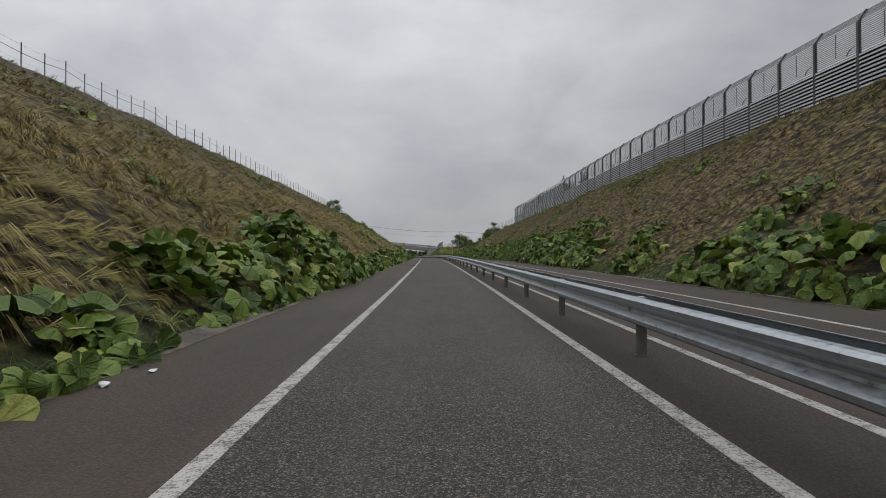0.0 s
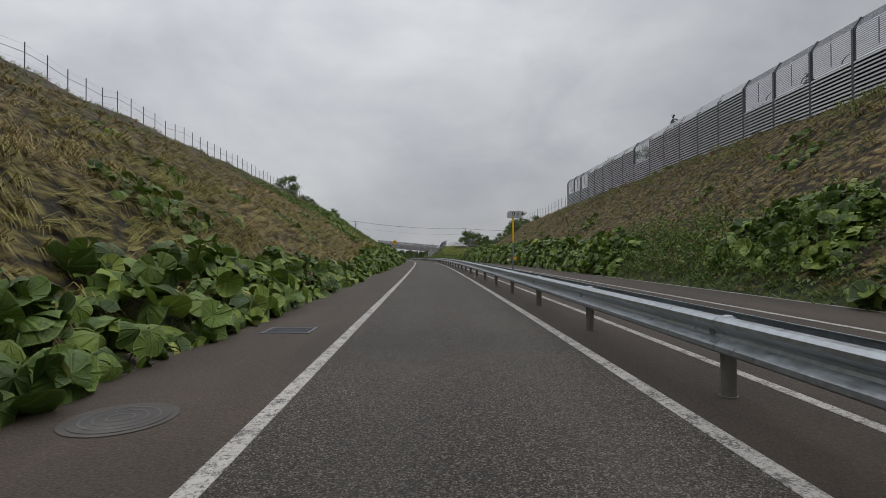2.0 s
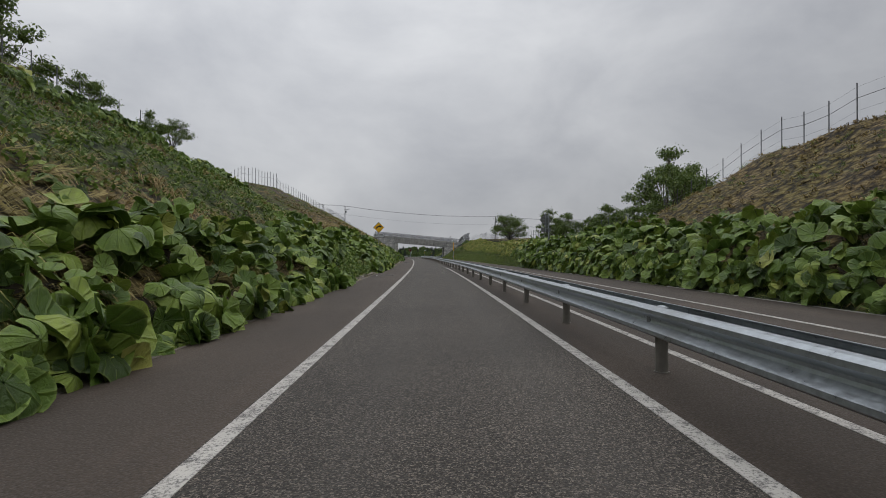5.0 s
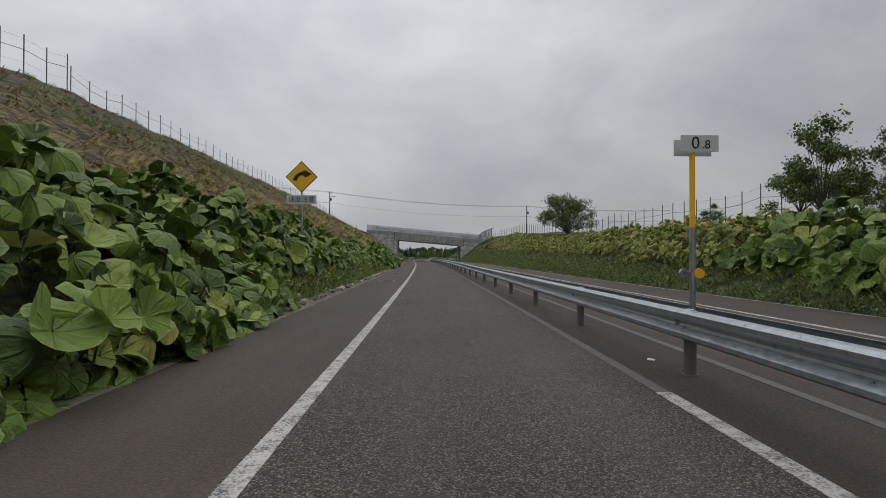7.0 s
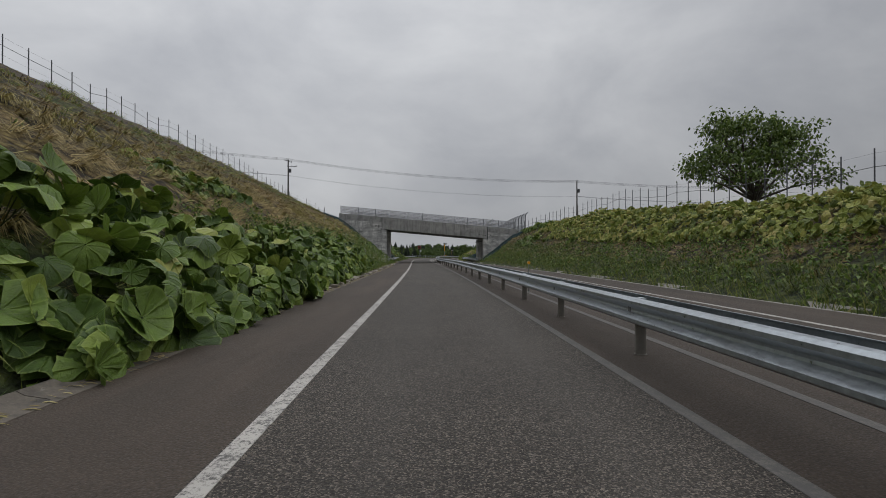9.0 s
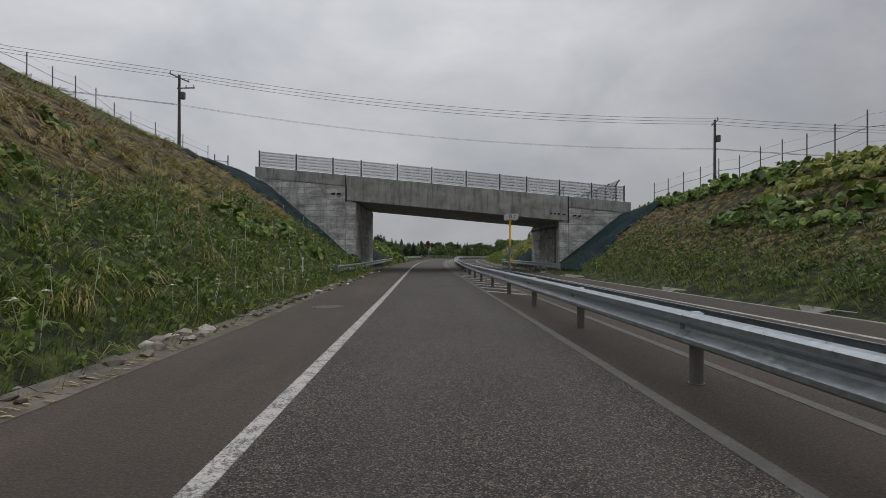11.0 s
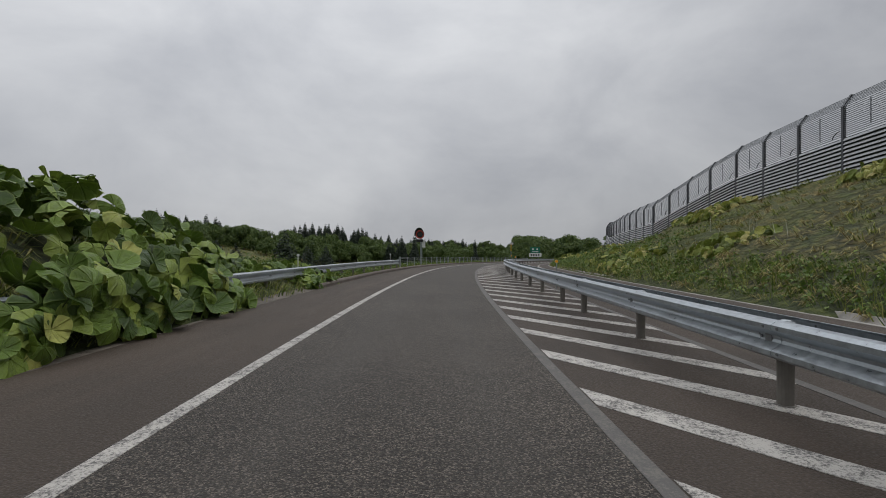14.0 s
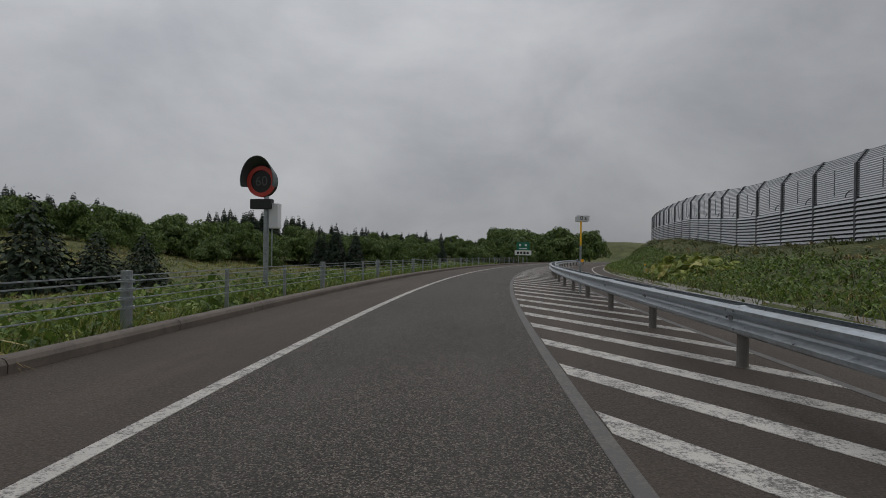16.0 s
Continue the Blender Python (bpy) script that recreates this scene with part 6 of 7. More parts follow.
RIGHT_CLUMPS = [
    (13, 19, 9.9, 11.8, 0.85, 0.56), (18.6, 23.5, 9.9, 11.4, 0.7, 0.54), (20, 22.8, 12.6, 14.4, 0.55, 0.46), (27, 30.5, 10.0, 11.5, 0.6, 0.5), (30.5, 33.2, 12.0, 13.4, 0.3, 0.42), (35, 44, 9.9, 12.0, 0.85, 0.52),
    (44, 52, 9.9, 12.8, 1.2, 0.6), (43, 50, 12.6, 14.2, 0.7, 0.55), (53.5, 59.8, 10.0, 11.6, 0.95, 0.6), (61.5, 67.5, 10.9, 13.4, 0.9, 0.6), (75.5, 78.5, 10.1, 12.0, 0.85, 0.55), (78, 87, 9.9, 12.2, 1.1, 0.58),
    (87, 96, 9.9, 12.4, 1.2, 0.6), (96, 105, 9.9, 12.6, 1.25, 0.6), (105, 114, 9.9, 12.6, 1.25, 0.6), (114, 123, 9.9, 12.6, 1.3, 0.6),
    (123, 132, 9.9, 12.8, 1.3, 0.6), (132, 141, 9.9, 12.8, 1.3, 0.6), (141, 150, 9.8, 13.0, 1.4, 0.62), (150, 158, 9.8, 13.4, 1.5, 0.62), (158, 166, 9.8, 13.6, 1.4, 0.64),
    (166, 173, 10.6, 13.8, 1.3, 0.64), (173, 178, 11.0, 13.6, 1.1, 0.6), (178, 188, 12.2, 15.4, 1.1, 0.55), (188, 200, 13.0, 16.4, 0.9, 0.5), (200, 212, 13.2, 16.8, 0.8, 0.45), (212, 222, 13.4, 17.0, 0.7, 0.45),
    (222, 233, 13.6, 17.2, 0.75, 0.48), (233, 245, 13.8, 17.4, 0.75, 0.48), (245, 258, 14.6, 18.0, 0.7, 0.48), (262, 270, 12.6, 14.2, 0.35, 0.4), (258, 270, 16.0, 18.4, 0.55, 0.45), (270, 279, 16.2, 18.6, 0.55, 0.45), (279, 286.5, 16.4, 18.4, 0.5, 0.42),
    (306, 312, 11.5, 13.5, 0.35, 0.42), (316, 322, 13, 15.4, 0.35, 0.42), (308, 318, 17.6, 20.2, 0.5, 0.5), (322, 336, 18.4, 20.2, 0.45, 0.48), (344, 352, 16.5, 19.2, 0.45, 0.5),
    (356, 360, 12.2, 14.2, 0.5, 0.5), (338, 343, 9.4, 11.6, 0.45, 0.45), (346, 350, 9.6, 12.0, 0.4, 0.45), (331, 335, 11, 13, 0.35, 0.42), (380, 387, 9.6, 12.4, 0.6, 0.5), (362, 366, 11.5, 13.5, 0.4, 0.45)]
for c_ in LEFT_CLUMPS:
    near_ = abs(c_[2]) < 6
    butterbur(c_[0], c_[1], c_[2], c_[3], c_[4], 10.0 if near_ else 9.0, c_[5] * 0.96, 40 if near_ else 12)
for c_ in RIGHT_CLUMPS:
    if 177.9 < c_[0] < 262:
        butterbur(c_[0], c_[1], c_[2] - 1.0, c_[3], c_[4] * 0.8, 15.0, 0.32, 20, "yellow-green weeds and low butterbur along the bank's top", leaf=BUTTERBUR_PALE)
    elif c_[0] > 300:
        butterbur(c_[0], c_[1], c_[2], c_[3], c_[4], 9.0, c_[5], 16, "yellow-green butterbur patch on the embankment", leaf=BUTTERBUR_PALE)
    else:
        butterbur(c_[0], c_[1], c_[2], c_[3], c_[4], 9.0, c_[5] * 1.05, 20)

# loose small plants on the dry slopes
rng_ = np.random.RandomState(5)
for k_ in range(70):
    s_ = 4 + 262 * rng_.rand()
    left_ = rng_.rand() < 0.6
    u_ = -(6.8 + 8 * rng_.rand() ** 1.3) if left_ else (12.5 + 6 * rng_.rand())
    if left_ and 95 < s_ < 175:
        u_ *= 1.1
    w_ = 0.5 + 1.0 * rng_.rand()
    butterbur(s_, s_ + w_ * 1.3, u_, u_ + (-w_ if left_ else w_), 0.18 + 0.2 * rng_.rand(), 9.0, 0.36, 3, "small patch of pale green butterbur on the dry slope")
# the green band that climbs the left slope
for k_ in range(16):
    f_ = k_ / 15
    s_, u_ = 98 + 56 * f_ + 3 * rng_.rand(), -(8.5 + 7.5 * (1 - abs(2 * f_ - 1.1)) + 1.5 * rng_.rand())
    butterbur(s_, s_ + 4.5, u_, u_ - 2.4, 0.45, 9.0, 0.46, 8, "green butterbur patch climbing the dry slope")


# ---- grasses ----
def blades(name, s, u, tall, width, lay, material, label, rng, per=3, droop=0.55, category="grass"):
    """Tufts of bent blades at s, u; lay: how far they lie down the slope."""
    s, u = np.repeat(s, per), np.repeat(u, per)
    n = len(s)
    s = s + 0.10 * rng.randn(n)
    u = u + 0.10 * rng.randn(n)
    g = land(s, u)
    h = np.interp(s, STEP, HEAD)
    road_way = -np.sign(u)[:, None] * np.stack([np.cos(h), -np.sin(h), 0 * h], -1)
    along = np.stack([np.sin(h), np.cos(h), 0 * h], -1)
    L = tall * (0.55 + 0.8 * rng.rand(n))
    dirn = road_way * (lay * (0.4 + rng.rand(n)))[:, None] + along * (0.55 * rng.randn(n))[:, None] + np.array([0, 0, 1.0])
    dirn[:, 2] -= lay * 0.35
    dirn /= np.linalg.norm(dirn, axis=1, keepdims=True)
    tip_dir = dirn + road_way * (droop * lay)[:, None] if isinstance(lay, np.ndarray) else dirn + road_way * droop * lay
    tip_dir = tip_dir - np.array([0, 0, droop])
    tip_dir /= np.maximum(np.linalg.norm(tip_dir, axis=1, keepdims=True), 0.1)
    a = rng.rand(n) * 6.283
    side = np.stack([np.cos(a), np.sin(a), 0 * a], -1) * (width * (0.6 + 0.8 * rng.rand(n)))[:, None]
    g[:, 2] -= 0.04
    mid = g + dirn * (L * 0.55)[:, None]
    tip = mid + tip_dir * (L * 0.5)[:, None]
    V = np.stack([g - side, g + side, mid + side * 0.75, mid - side * 0.75, tip + side * 0.12, tip - side * 0.12], 1).reshape(-1, 3)
    k = np.arange(n)[:, None] * 6
    Q = np.concatenate([k + np.array([0, 1, 2, 3]), k + np.array([3, 2, 4, 5])], 1).reshape(-1, 4)
    return tagged(new(name, bulk(name, V, Q, material, True)), label, category, kind="stuff")


def scatter(rng, s0, s1, ua, ub, per_m2):
    n = int(abs(ub - ua) * (s1 - s0) * per_m2)
    return s0 + (s1 - s0) * rng.rand(n), ua + (ub - ua) * rng.rand(n)


def open_ground(s, u):
    """True where no sheet, wall or deck covers the ground."""
    a = np.abs(u)
    left = u < 0
    near = np.where(left, np.interp(a, [5, 12, 16, 16.3], [284.2, 279.5, 277.5, 300]), np.interp(a, [9.2, 13, 17, 17.3], [278.4, 280.8, 282.6, 300]))
    far = np.where(left, np.interp(a, [4.9, 5, 7, 9.2, 9.5], [299, 311.5, 307.5, 303.4, 299]), np.interp(a, [9.5, 9.6, 13, 17, 17.3], [299, 307.5, 304, 301, 299]))
    return ~((s > near - 0.25) & (s < 288.6) & (a > 5)) & ~((s > 288.3) & (s < far + 0.2) & (a > 5))


def tufts(name, s, u, each, tall, width, lay, spread, material, label, rng, category="grass"):
    """Tussocks: blades that spring from one foot, lie over in the tussock's own direction and droop at the tips."""
    bare = open_ground(s, u)
    s, u = s[bare], u[bare]
    n = len(s)
    h = np.interp(s, STEP, HEAD)
    g = land(s, u)
    e = 0.35
    fall = (g[:, 2] - land(s, u - np.sign(u) * e)[:, 2]) / e
    road_way = -np.sign(u)[:, None] * np.stack([np.cos(h), -np.sin(h), 0 * h], -1)
    down = road_way - np.array([0, 0, 1.0]) * np.clip(fall, 0, 2)[:, None]
    down /= np.linalg.norm(down, axis=1, keepdims=True)
    along = np.stack([np.sin(h), np.cos(h), 0 * h], -1)
    up = np.cross(along, down)
    up *= np.sign(up[:, 2:3])
    comb = 0.9 * wobble(s, u, 5.0, 17) + 0.45 * rng.randn(n)
    lie = down * np.cos(comb)[:, None] + along * np.sin(comb)[:, None]
    k = np.repeat(np.arange(n), each)
    m = len(k)
    lean = lay * (0.5 + 0.8 * rng.rand(m))
    dirn = lie[k] * lean[:, None] + up[k] * (0.95 - 0.25 * lean)[:, None] + rng.randn(m, 3) * spread
    dirn /= np.linalg.norm(dirn, axis=1, keepdims=True)
    tipd = dirn * 0.75 + down[k] * 0.55 - up[k] * 0.75
    tipd /= np.linalg.norm(tipd, axis=1, keepdims=True)
    big_ = tall * (0.7 + 0.6 * rng.rand(n))[k] * (0.6 + 0.6 * rng.rand(m))
    foot = g[k] + rng.randn(m, 3) * np.array([0.09, 0.09, 0.0]) - np.array([0, 0, 0.05])
    side = np.cross(dirn, up[k])
    side /= np.maximum(np.linalg.norm(side, axis=1, keepdims=True), 0.05)
    side *= (width * (0.6 + 0.8 * rng.rand(m)))[:, None]
    mid = foot + dirn * (big_ * 0.55)[:, None]
    tip = mid + tipd * (big_ * 0.5)[:, None]
    V = np.stack([foot - side, foot + side, mid + side * 0.8, mid - side * 0.8, tip + side * 0.1, tip - side * 0.1], 1).reshape(-1, 3)
    i = np.arange(m)[:, None] * 6
    Q = np.concatenate([i + np.array([0, 1, 2, 3]), i + np.array([3, 2, 4, 5])], 1).reshape(-1, 4)
    return tagged(new(name, bulk(name, V, Q, material, True)), label, category, kind="stuff")


rng_ = np.random.RandomState(21)
sa, ua_ = scatter(rng_, 1, 287, -4.4, -21.6, 4.2)
g_ = rng_.rand(len(sa)) < lush(sa, ua_) * 0.95
far_ = ua_ < -12.5
sa, ua_, g_, far_ = (v_[(ua_ < -5.0) | g_] for v_ in (sa, ua_, g_, far_))
pale_ = g_ & (sa > 200) & (rng_.rand(len(sa)) < 0.7)
g_green = g_ & ~pale_
tufts("dead_grass", sa[~g_ & ~far_], ua_[~g_ & ~far_], 19, 0.66, 0.012, 1.0, 0.20, STRAW, "matted straw-coloured dead grass lying down the slope", rng_)
thin_ = ~g_ & far_ & ((ua_ > -18.2) | (rng_.rand(len(sa)) < 0.35))
tufts("dead_grass", sa[thin_], ua_[thin_], 10, 0.42, 0.015, 1.0, 0.26, STRAW_DARK, "matted brownish dead grass near the crest", rng_)
tufts("green_grass", sa[pale_], ua_[pale_], 12, 0.42, 0.010, 0.5, 0.36, GRASS_PALE, "pale yellow-green grass on the lower slope", rng_)
tufts("green_grass", sa[g_green], ua_[g_green], 12, 0.40, 0.010, 0.5, 0.36, GRASS, "green grass growing through the dead grass", rng_)
sa, ua_ = scatter(rng_, 1, 150, -5.2, -11.5, 4.0)
ok_ = rng_.rand(len(sa)) > lush(sa, ua_)
tufts("dead_grass", sa[ok_], ua_[ok_], 15, 0.46, 0.011, 1.0, 0.24, STRAW, "short matted dead grass low on the slope", rng_)
sa, ua_ = scatter(rng_, 6, 287, 9.7, 21.2, 4.0)
g_ = rng_.rand(len(sa)) < lush(sa, ua_) * 0.95 + 0.08
for far_, m_, n_ in ((sa < 150, STRAW_DARK, GRASS), (sa >= 150, STRAW_DARK, GRASS_DARK)):
    tufts("dead_grass", sa[~g_ & far_], ua_[~g_ & far_], 12, 0.30, 0.020, 0.7, 0.45, m_, "matted brown dead grass on the slope", rng_)
    tufts("green_grass", sa[g_ & far_], ua_[g_ & far_], 11, 0.45, 0.011, 0.4, 0.30, n_, "green grass on the bank", rng_)
sa, ua_ = scatter(rng_, 40, 122, 19.6, 21.3, 5.0)
ok_ = wobble(sa, ua_, 9.0, 51) > -0.1
tufts("green_grass", sa[ok_], ua_[ok_], 11, 0.5, 0.012, 0.5, 0.34, GRASS_PALE, "yellow-green grass along the foot of the barrier", rng_)
# the embankment beyond the bridge and the meadow strip
sa, ua_ = scatter(rng_, 299, 440, 8.9, 20.6, 3.2)
g_ = rng_.rand(len(sa)) < np.where(sa < 346, 0.34, 0.62) + 0.5 * wobble(sa, ua_, 6, 31)
near_ = sa < 340
tufts("dead_grass", sa[~g_ & near_], ua_[~g_ & near_], 9, 0.42, 0.014, 0.8, 0.28, STRAW, "tan dead grass on the embankment", rng_)
tufts("dead_grass", sa[~g_ & ~near_], ua_[~g_ & ~near_], 9, 0.42, 0.014, 0.8, 0.28, STRAW_DARK, "brown dead grass on the low mound", rng_)
sw, uw = scatter(rng_, 299.5, 333, -4.7, -14, 4.0)
dry_ = (sw < 316) & (rng_.rand(len(sw)) < 0.75)
tufts("dead_grass", sw[dry_], uw[dry_], 10, 0.55, 0.016, 0.9, 0.28, STRAW, "tan dead grass on the bank by the bridge", rng_)
tufts("green_grass", sw[~dry_], uw[~dry_], 10, 0.45, 0.013, 0.5, 0.3, GRASS_PALE, "green grass on the bank by the bridge", rng_)
near_ = sa < 346
tufts("green_grass", sa[g_ & near_], ua_[g_ & near_], 11, 0.46, 0.015, 0.4, 0.30, GRASS_PALE, "yellow-green grass on the embankment", rng_)
tufts("green_grass", sa[g_ & ~near_], ua_[g_ & ~near_], 11, 0.46, 0.015, 0.4, 0.30, GRASS_DARK, "dark green grass on the low mound", rng_)
sa, ua_ = scatter(rng_, 332, 425, -4.6, -34, 1.5)
g_ = rng_.rand(len(sa)) < 0.6 + 0.5 * wobble(sa, ua_, 7, 32)
tufts("dead_grass", sa[~g_], ua_[~g_], 8, 0.6, 0.016, 0.6, 0.35, STRAW, "dry grass tussocks in the meadow", rng_)
tufts("green_grass", sa[g_], ua_[g_], 9, 0.6, 0.018, 0.4, 0.35, GRASS_PALE, "yellow-green grass tussocks in the meadow", rng_)
# open meadow
sa, ua_ = scatter(rng_, 362, 445, -34, -92, 0.9)
tufts("dead_grass", sa[::2], ua_[::2], 6, 0.8, 0.035, 0.5, 0.4, STRAW, "dry tussocks on the meadow hill", rng_)
tufts("green_grass", sa[1::2], ua_[1::2], 6, 0.8, 0.035, 0.4, 0.4, GRASS_PALE, "yellow-green tussocks on the meadow hill", rng_)
# lush verges
for s0_, s1_, a_, b_, d_, t_ in ((1, 286, -4.22, -4.8, 14, 0.22), (140, 150, -4.2, -5.6, 36, 0.40), (172, 206, -4.2, -6.0, 40, 0.34), (219, 284, -4.2, -6.0, 44, 0.28), (246, 279, -6, -9.5, 20, 0.28),
                               (2, 172, 9.8, 10.4, 9, 0.25), (165, 287, 9.0, 11.0, 20, 0.38), (299, 312, -4.5, -6.0, 26, 0.35), (300, 360, 8.9, 10.6, 20, 0.40), (360, 440, 8.9, 10.4, 16, 0.36),
                               (300, 332, -4.3, -5.4, 24, 0.3), (330, 420, -4.5, -6.2, 34, 0.34)):
    sa, ua_ = scatter(rng_, s0_, s1_, a_, b_, d_)
    for k_, m_ in enumerate((GRASS, GRASS_PALE)):
        blades("verge_grass", sa[k_::2], ua_[k_::2], t_, 0.010, 0.25, m_, "lush green grass on the verge", rng_, 3, 0.30)


def small_leaf(seed):
    r = np.random.RandomState(seed)
    w = 0.25 + 0.06 * r.rand()
    v = np.array([(0, 0, 0), (w, 0.45 + 0.1 * r.rand(), 0.10), (0, 1.0, -0.12), (-w, 0.45 + 0.1 * r.rand(), 0.10)], float)
    q = np.array([(0, 1, 2, 3)])
    return v, q, np.zeros((4, 2))


SMALL = [small_leaf(k) for k in range(4)]


def herbs(s0, s1, a, b, per_m2, tall, size, label):
    rng = np.random.RandomState(int(s0 * 7 + abs(a) * 3))
    s, u = scatter(rng, s0, s1, a, b, per_m2)
    bare = open_ground(s, u)
    s, u = s[bare], u[bare]
    hgt = tall * (0.4 + 0.8 * rng.rand(len(s)))
    per = 9
    g = np.repeat(land(s, u), per, 0)
    g[:, 2] += (np.repeat(hgt, per) * rng.rand(len(g)))
    g[:, :2] += 0.09 * rng.randn(len(g), 2)
    nrm = rng.randn(len(g), 3) * 0.6 + np.array([0, 0, 1.0])
    me = joined_leaves("herbs", g, nrm, size * (0.6 + 0.8 * rng.rand(len(g))), rng, SMALL, HERB)
    return tagged(new("herbs", me), label, "weeds", kind="stuff")


herbs(139, 150, -4.2, -6.4, 26, 0.85, 0.14, "tall leafy green weeds beside the road")
herbs(172, 206, -4.3, -7.0, 9, 0.55, 0.13, "leafy green weeds in the verge grass")
herbs(219, 286, -4.4, -8.5, 8, 0.6, 0.13, "leafy green weeds in the verge grass")
herbs(271.2, 273.2, -8.6, -10.0, 26, 0.8, 0.14, "dark leafy bush on the slope")
herbs(94, 150, -8.0, -16.0, 5, 0.45, 0.16, "leafy green weeds on the slope")
herbs(52, 96, 9.9, 12.5, 12, 0.6, 0.13, "leafy green weeds at the foot of the slope")
herbs(62, 80, 10.2, 13.2, 12, 1.15, 0.15, "tall leafy weeds at the foot of the slope")
herbs(160, 286, 9.4, 12.5, 8, 0.5, 0.13, "leafy green weeds on the bank")
herbs(302, 338, 9.0, 10.8, 9, 0.4, 0.13, "leafy green weeds at the foot of the embankment")
herbs(338, 420, 9.0, 13.5, 9, 0.5, 0.13, "leafy green weeds on the embankment")
herbs(330, 420, -4.6, -9.0, 9, 0.5, 0.13, "leafy green weeds beyond the kerb")
for s_, e_, a_, b_ in ((372, 392, -9, -16), (352, 372, -8, -14), (392, 420, -8, -18), (366, 372, -5.2, -7)):
    herbs(s_, e_, a_, b_, 1.6, 0.9, 0.26, "scattered leafy shrubs in the meadow")


def flowers(s0, s1, a, b, count, label):
    """White umbels on thin stems standing over the grass."""
    rng = np.random.RandomState(int(s0))
    s, u = s0 + (s1 - s0) * rng.rand(count), a + (b - a) * rng.rand(count) ** 1.3
    g = land(s, u)
    tall = 0.35 + 0.45 * rng.rand(count)
    V, Q = [], []
    for p, h in zip(g, tall):
        top = p + np.array([0.08 * rng.randn(), 0.08 * rng.randn(), h])
        i = len(V)
        V += [p + (-0.005, 0, 0), p + (0.005, 0, 0), top + (0.005, 0, 0), top + (-0.005, 0, 0)]
        Q.append((i, i + 1, i + 2, i + 3))
        for _ in range(7):
            c = top + 0.028 * rng.randn(3) * (1, 1, 0.4)
            r = 0.018 + 0.012 * rng.rand()
            i = len(V)
            V += [c + (-r, -r, 0), c + (r, -r, 0.01), c + (r, r, 0), c + (-r, r, 0.01)]
            Q.append((i, i + 1, i + 2, i + 3))
    return tagged(new("white_flowers", bulk("white_flowers", np.array(V), np.array(Q), PETAL)), label, "flowers", kind="stuff")


flowers(246, 286, -4.6, -9.5, 150, "small white wildflowers among the verge grass")
flowers(176, 206, -4.6, -7.0, 30, "small white wildflowers among the verge grass")
flowers(300, 350, 9.2, 14.0, 40, "small pale wildflowers on the embankment")
# dead leaf litter in the gutter
sa, ua_ = scatter(rng_, 138, 287, -3.9, -4.35, 60)
blades("leaf_litter", sa, ua_, 0.12, 0.014, 2.5, STRAW, "brown dead leaves and stems lying in the gutter", rng_, 2, 0.9, "litter").location.z = 0.17
# tall dry reeds on the bank beyond the bridge
sa, ua_ = scatter(rng_, 302, 322, -8.4, -11, 1.6)
blades("tall_reeds", sa, ua_, 1.9, 0.008, 0.15, STRAW, "tall dry reed stems on the bank", rng_, 2, 0.15)

# ---- trees ----
def limb_tree(seed, tall, wide, leaves, leaf, trunk_r, low=0.28, lobes=16):
    """Meshes of a broadleaf tree: a trunk with forking limbs that reach its boughs, and leaves gathered round them with gaps."""
    rng = np.random.RandomState(seed)
    bm = bmesh.new()
    c = []
    for k in range(lobes):
        a, f = 2.4 * k + 0.5 * rng.rand(), math.sqrt((k + 0.5) / lobes)
        zf = (1 - f * f) * 0.62 + 0.36 * rng.rand()
        c.append((0.92 * wide * f * math.cos(a), 0.92 * wide * f * math.sin(a), tall * (low + (0.92 - low) * min(1, zf))))
    c = np.array(c)
    fork = Vector((0.05 * wide, 0, tall * low * 0.75))
    tube(bm, (0, 0, -0.3), fork, trunk_r, trunk_r * 0.8, n=9, caps=False)
    twig = []
    for q in c:
        q = Vector(q)
        mid = fork.lerp(q, 0.5) + Vector((rng.randn() * 0.05, rng.randn() * 0.05, 0.06)) * wide
        tube(bm, fork, mid, trunk_r * 0.42, trunk_r * 0.26, n=6, caps=False)
        tube(bm, mid, q, trunk_r * 0.26, trunk_r * 0.08, n=5, caps=False)
        for j in range(7):
            d = Vector(rng.randn(3))
            d.z = abs(d.z) * 0.7
            e = q + d.normalized() * wide * (0.16 + 0.16 * rng.rand())
            tube(bm, mid.lerp(q, 0.4 + 0.6 * rng.rand()), e, trunk_r * 0.09, trunk_r * 0.03, n=4, caps=False)
            twig.append(tuple(e))
    t = np.concatenate([np.array(twig), c])
    p = t[rng.randint(0, len(t), leaves)] + rng.randn(leaves, 3) * np.array([0.085, 0.085, 0.065]) * wide
    nrm = rng.randn(leaves, 3) * 0.7 + np.array([0, 0, 0.8])
    return bm_mesh("trunk", bm, BARK), joined_leaves("crown", p, nrm, leaf * (0.6 + 0.8 * rng.rand(leaves)), rng, SMALL, TREE_LEAF)


def stand_tree(s, u, meshes, label, spin=0.0, scale=1.0, sink=0.1, name="tree", group=""):
    g = Vector(land(np.array([float(s)]), np.array([float(u)]))[0])
    root = thing(name, Matrix.Translation(g - Vector((0, 0, sink))) @ Matrix.Rotation(spin, 4, "Z") @ Matrix.Scale(scale, 4), label, "tree", group)
    part("trunk", meshes[0], None, root)
    part("crown", meshes[1], None, root, "green leafy crown")
    return root


BIG = limb_tree(4, 7.2, 4.2, 8500, 0.27, 0.24, 0.09, 26)
stand_tree(237, 22.3, BIG, "wide-crowned green tree behind the fence", 0.4)
MED = [limb_tree(k, 5.2, 2.5, 4200, 0.20, 0.11, 0.12, 14) for k in (12, 13, 14)]
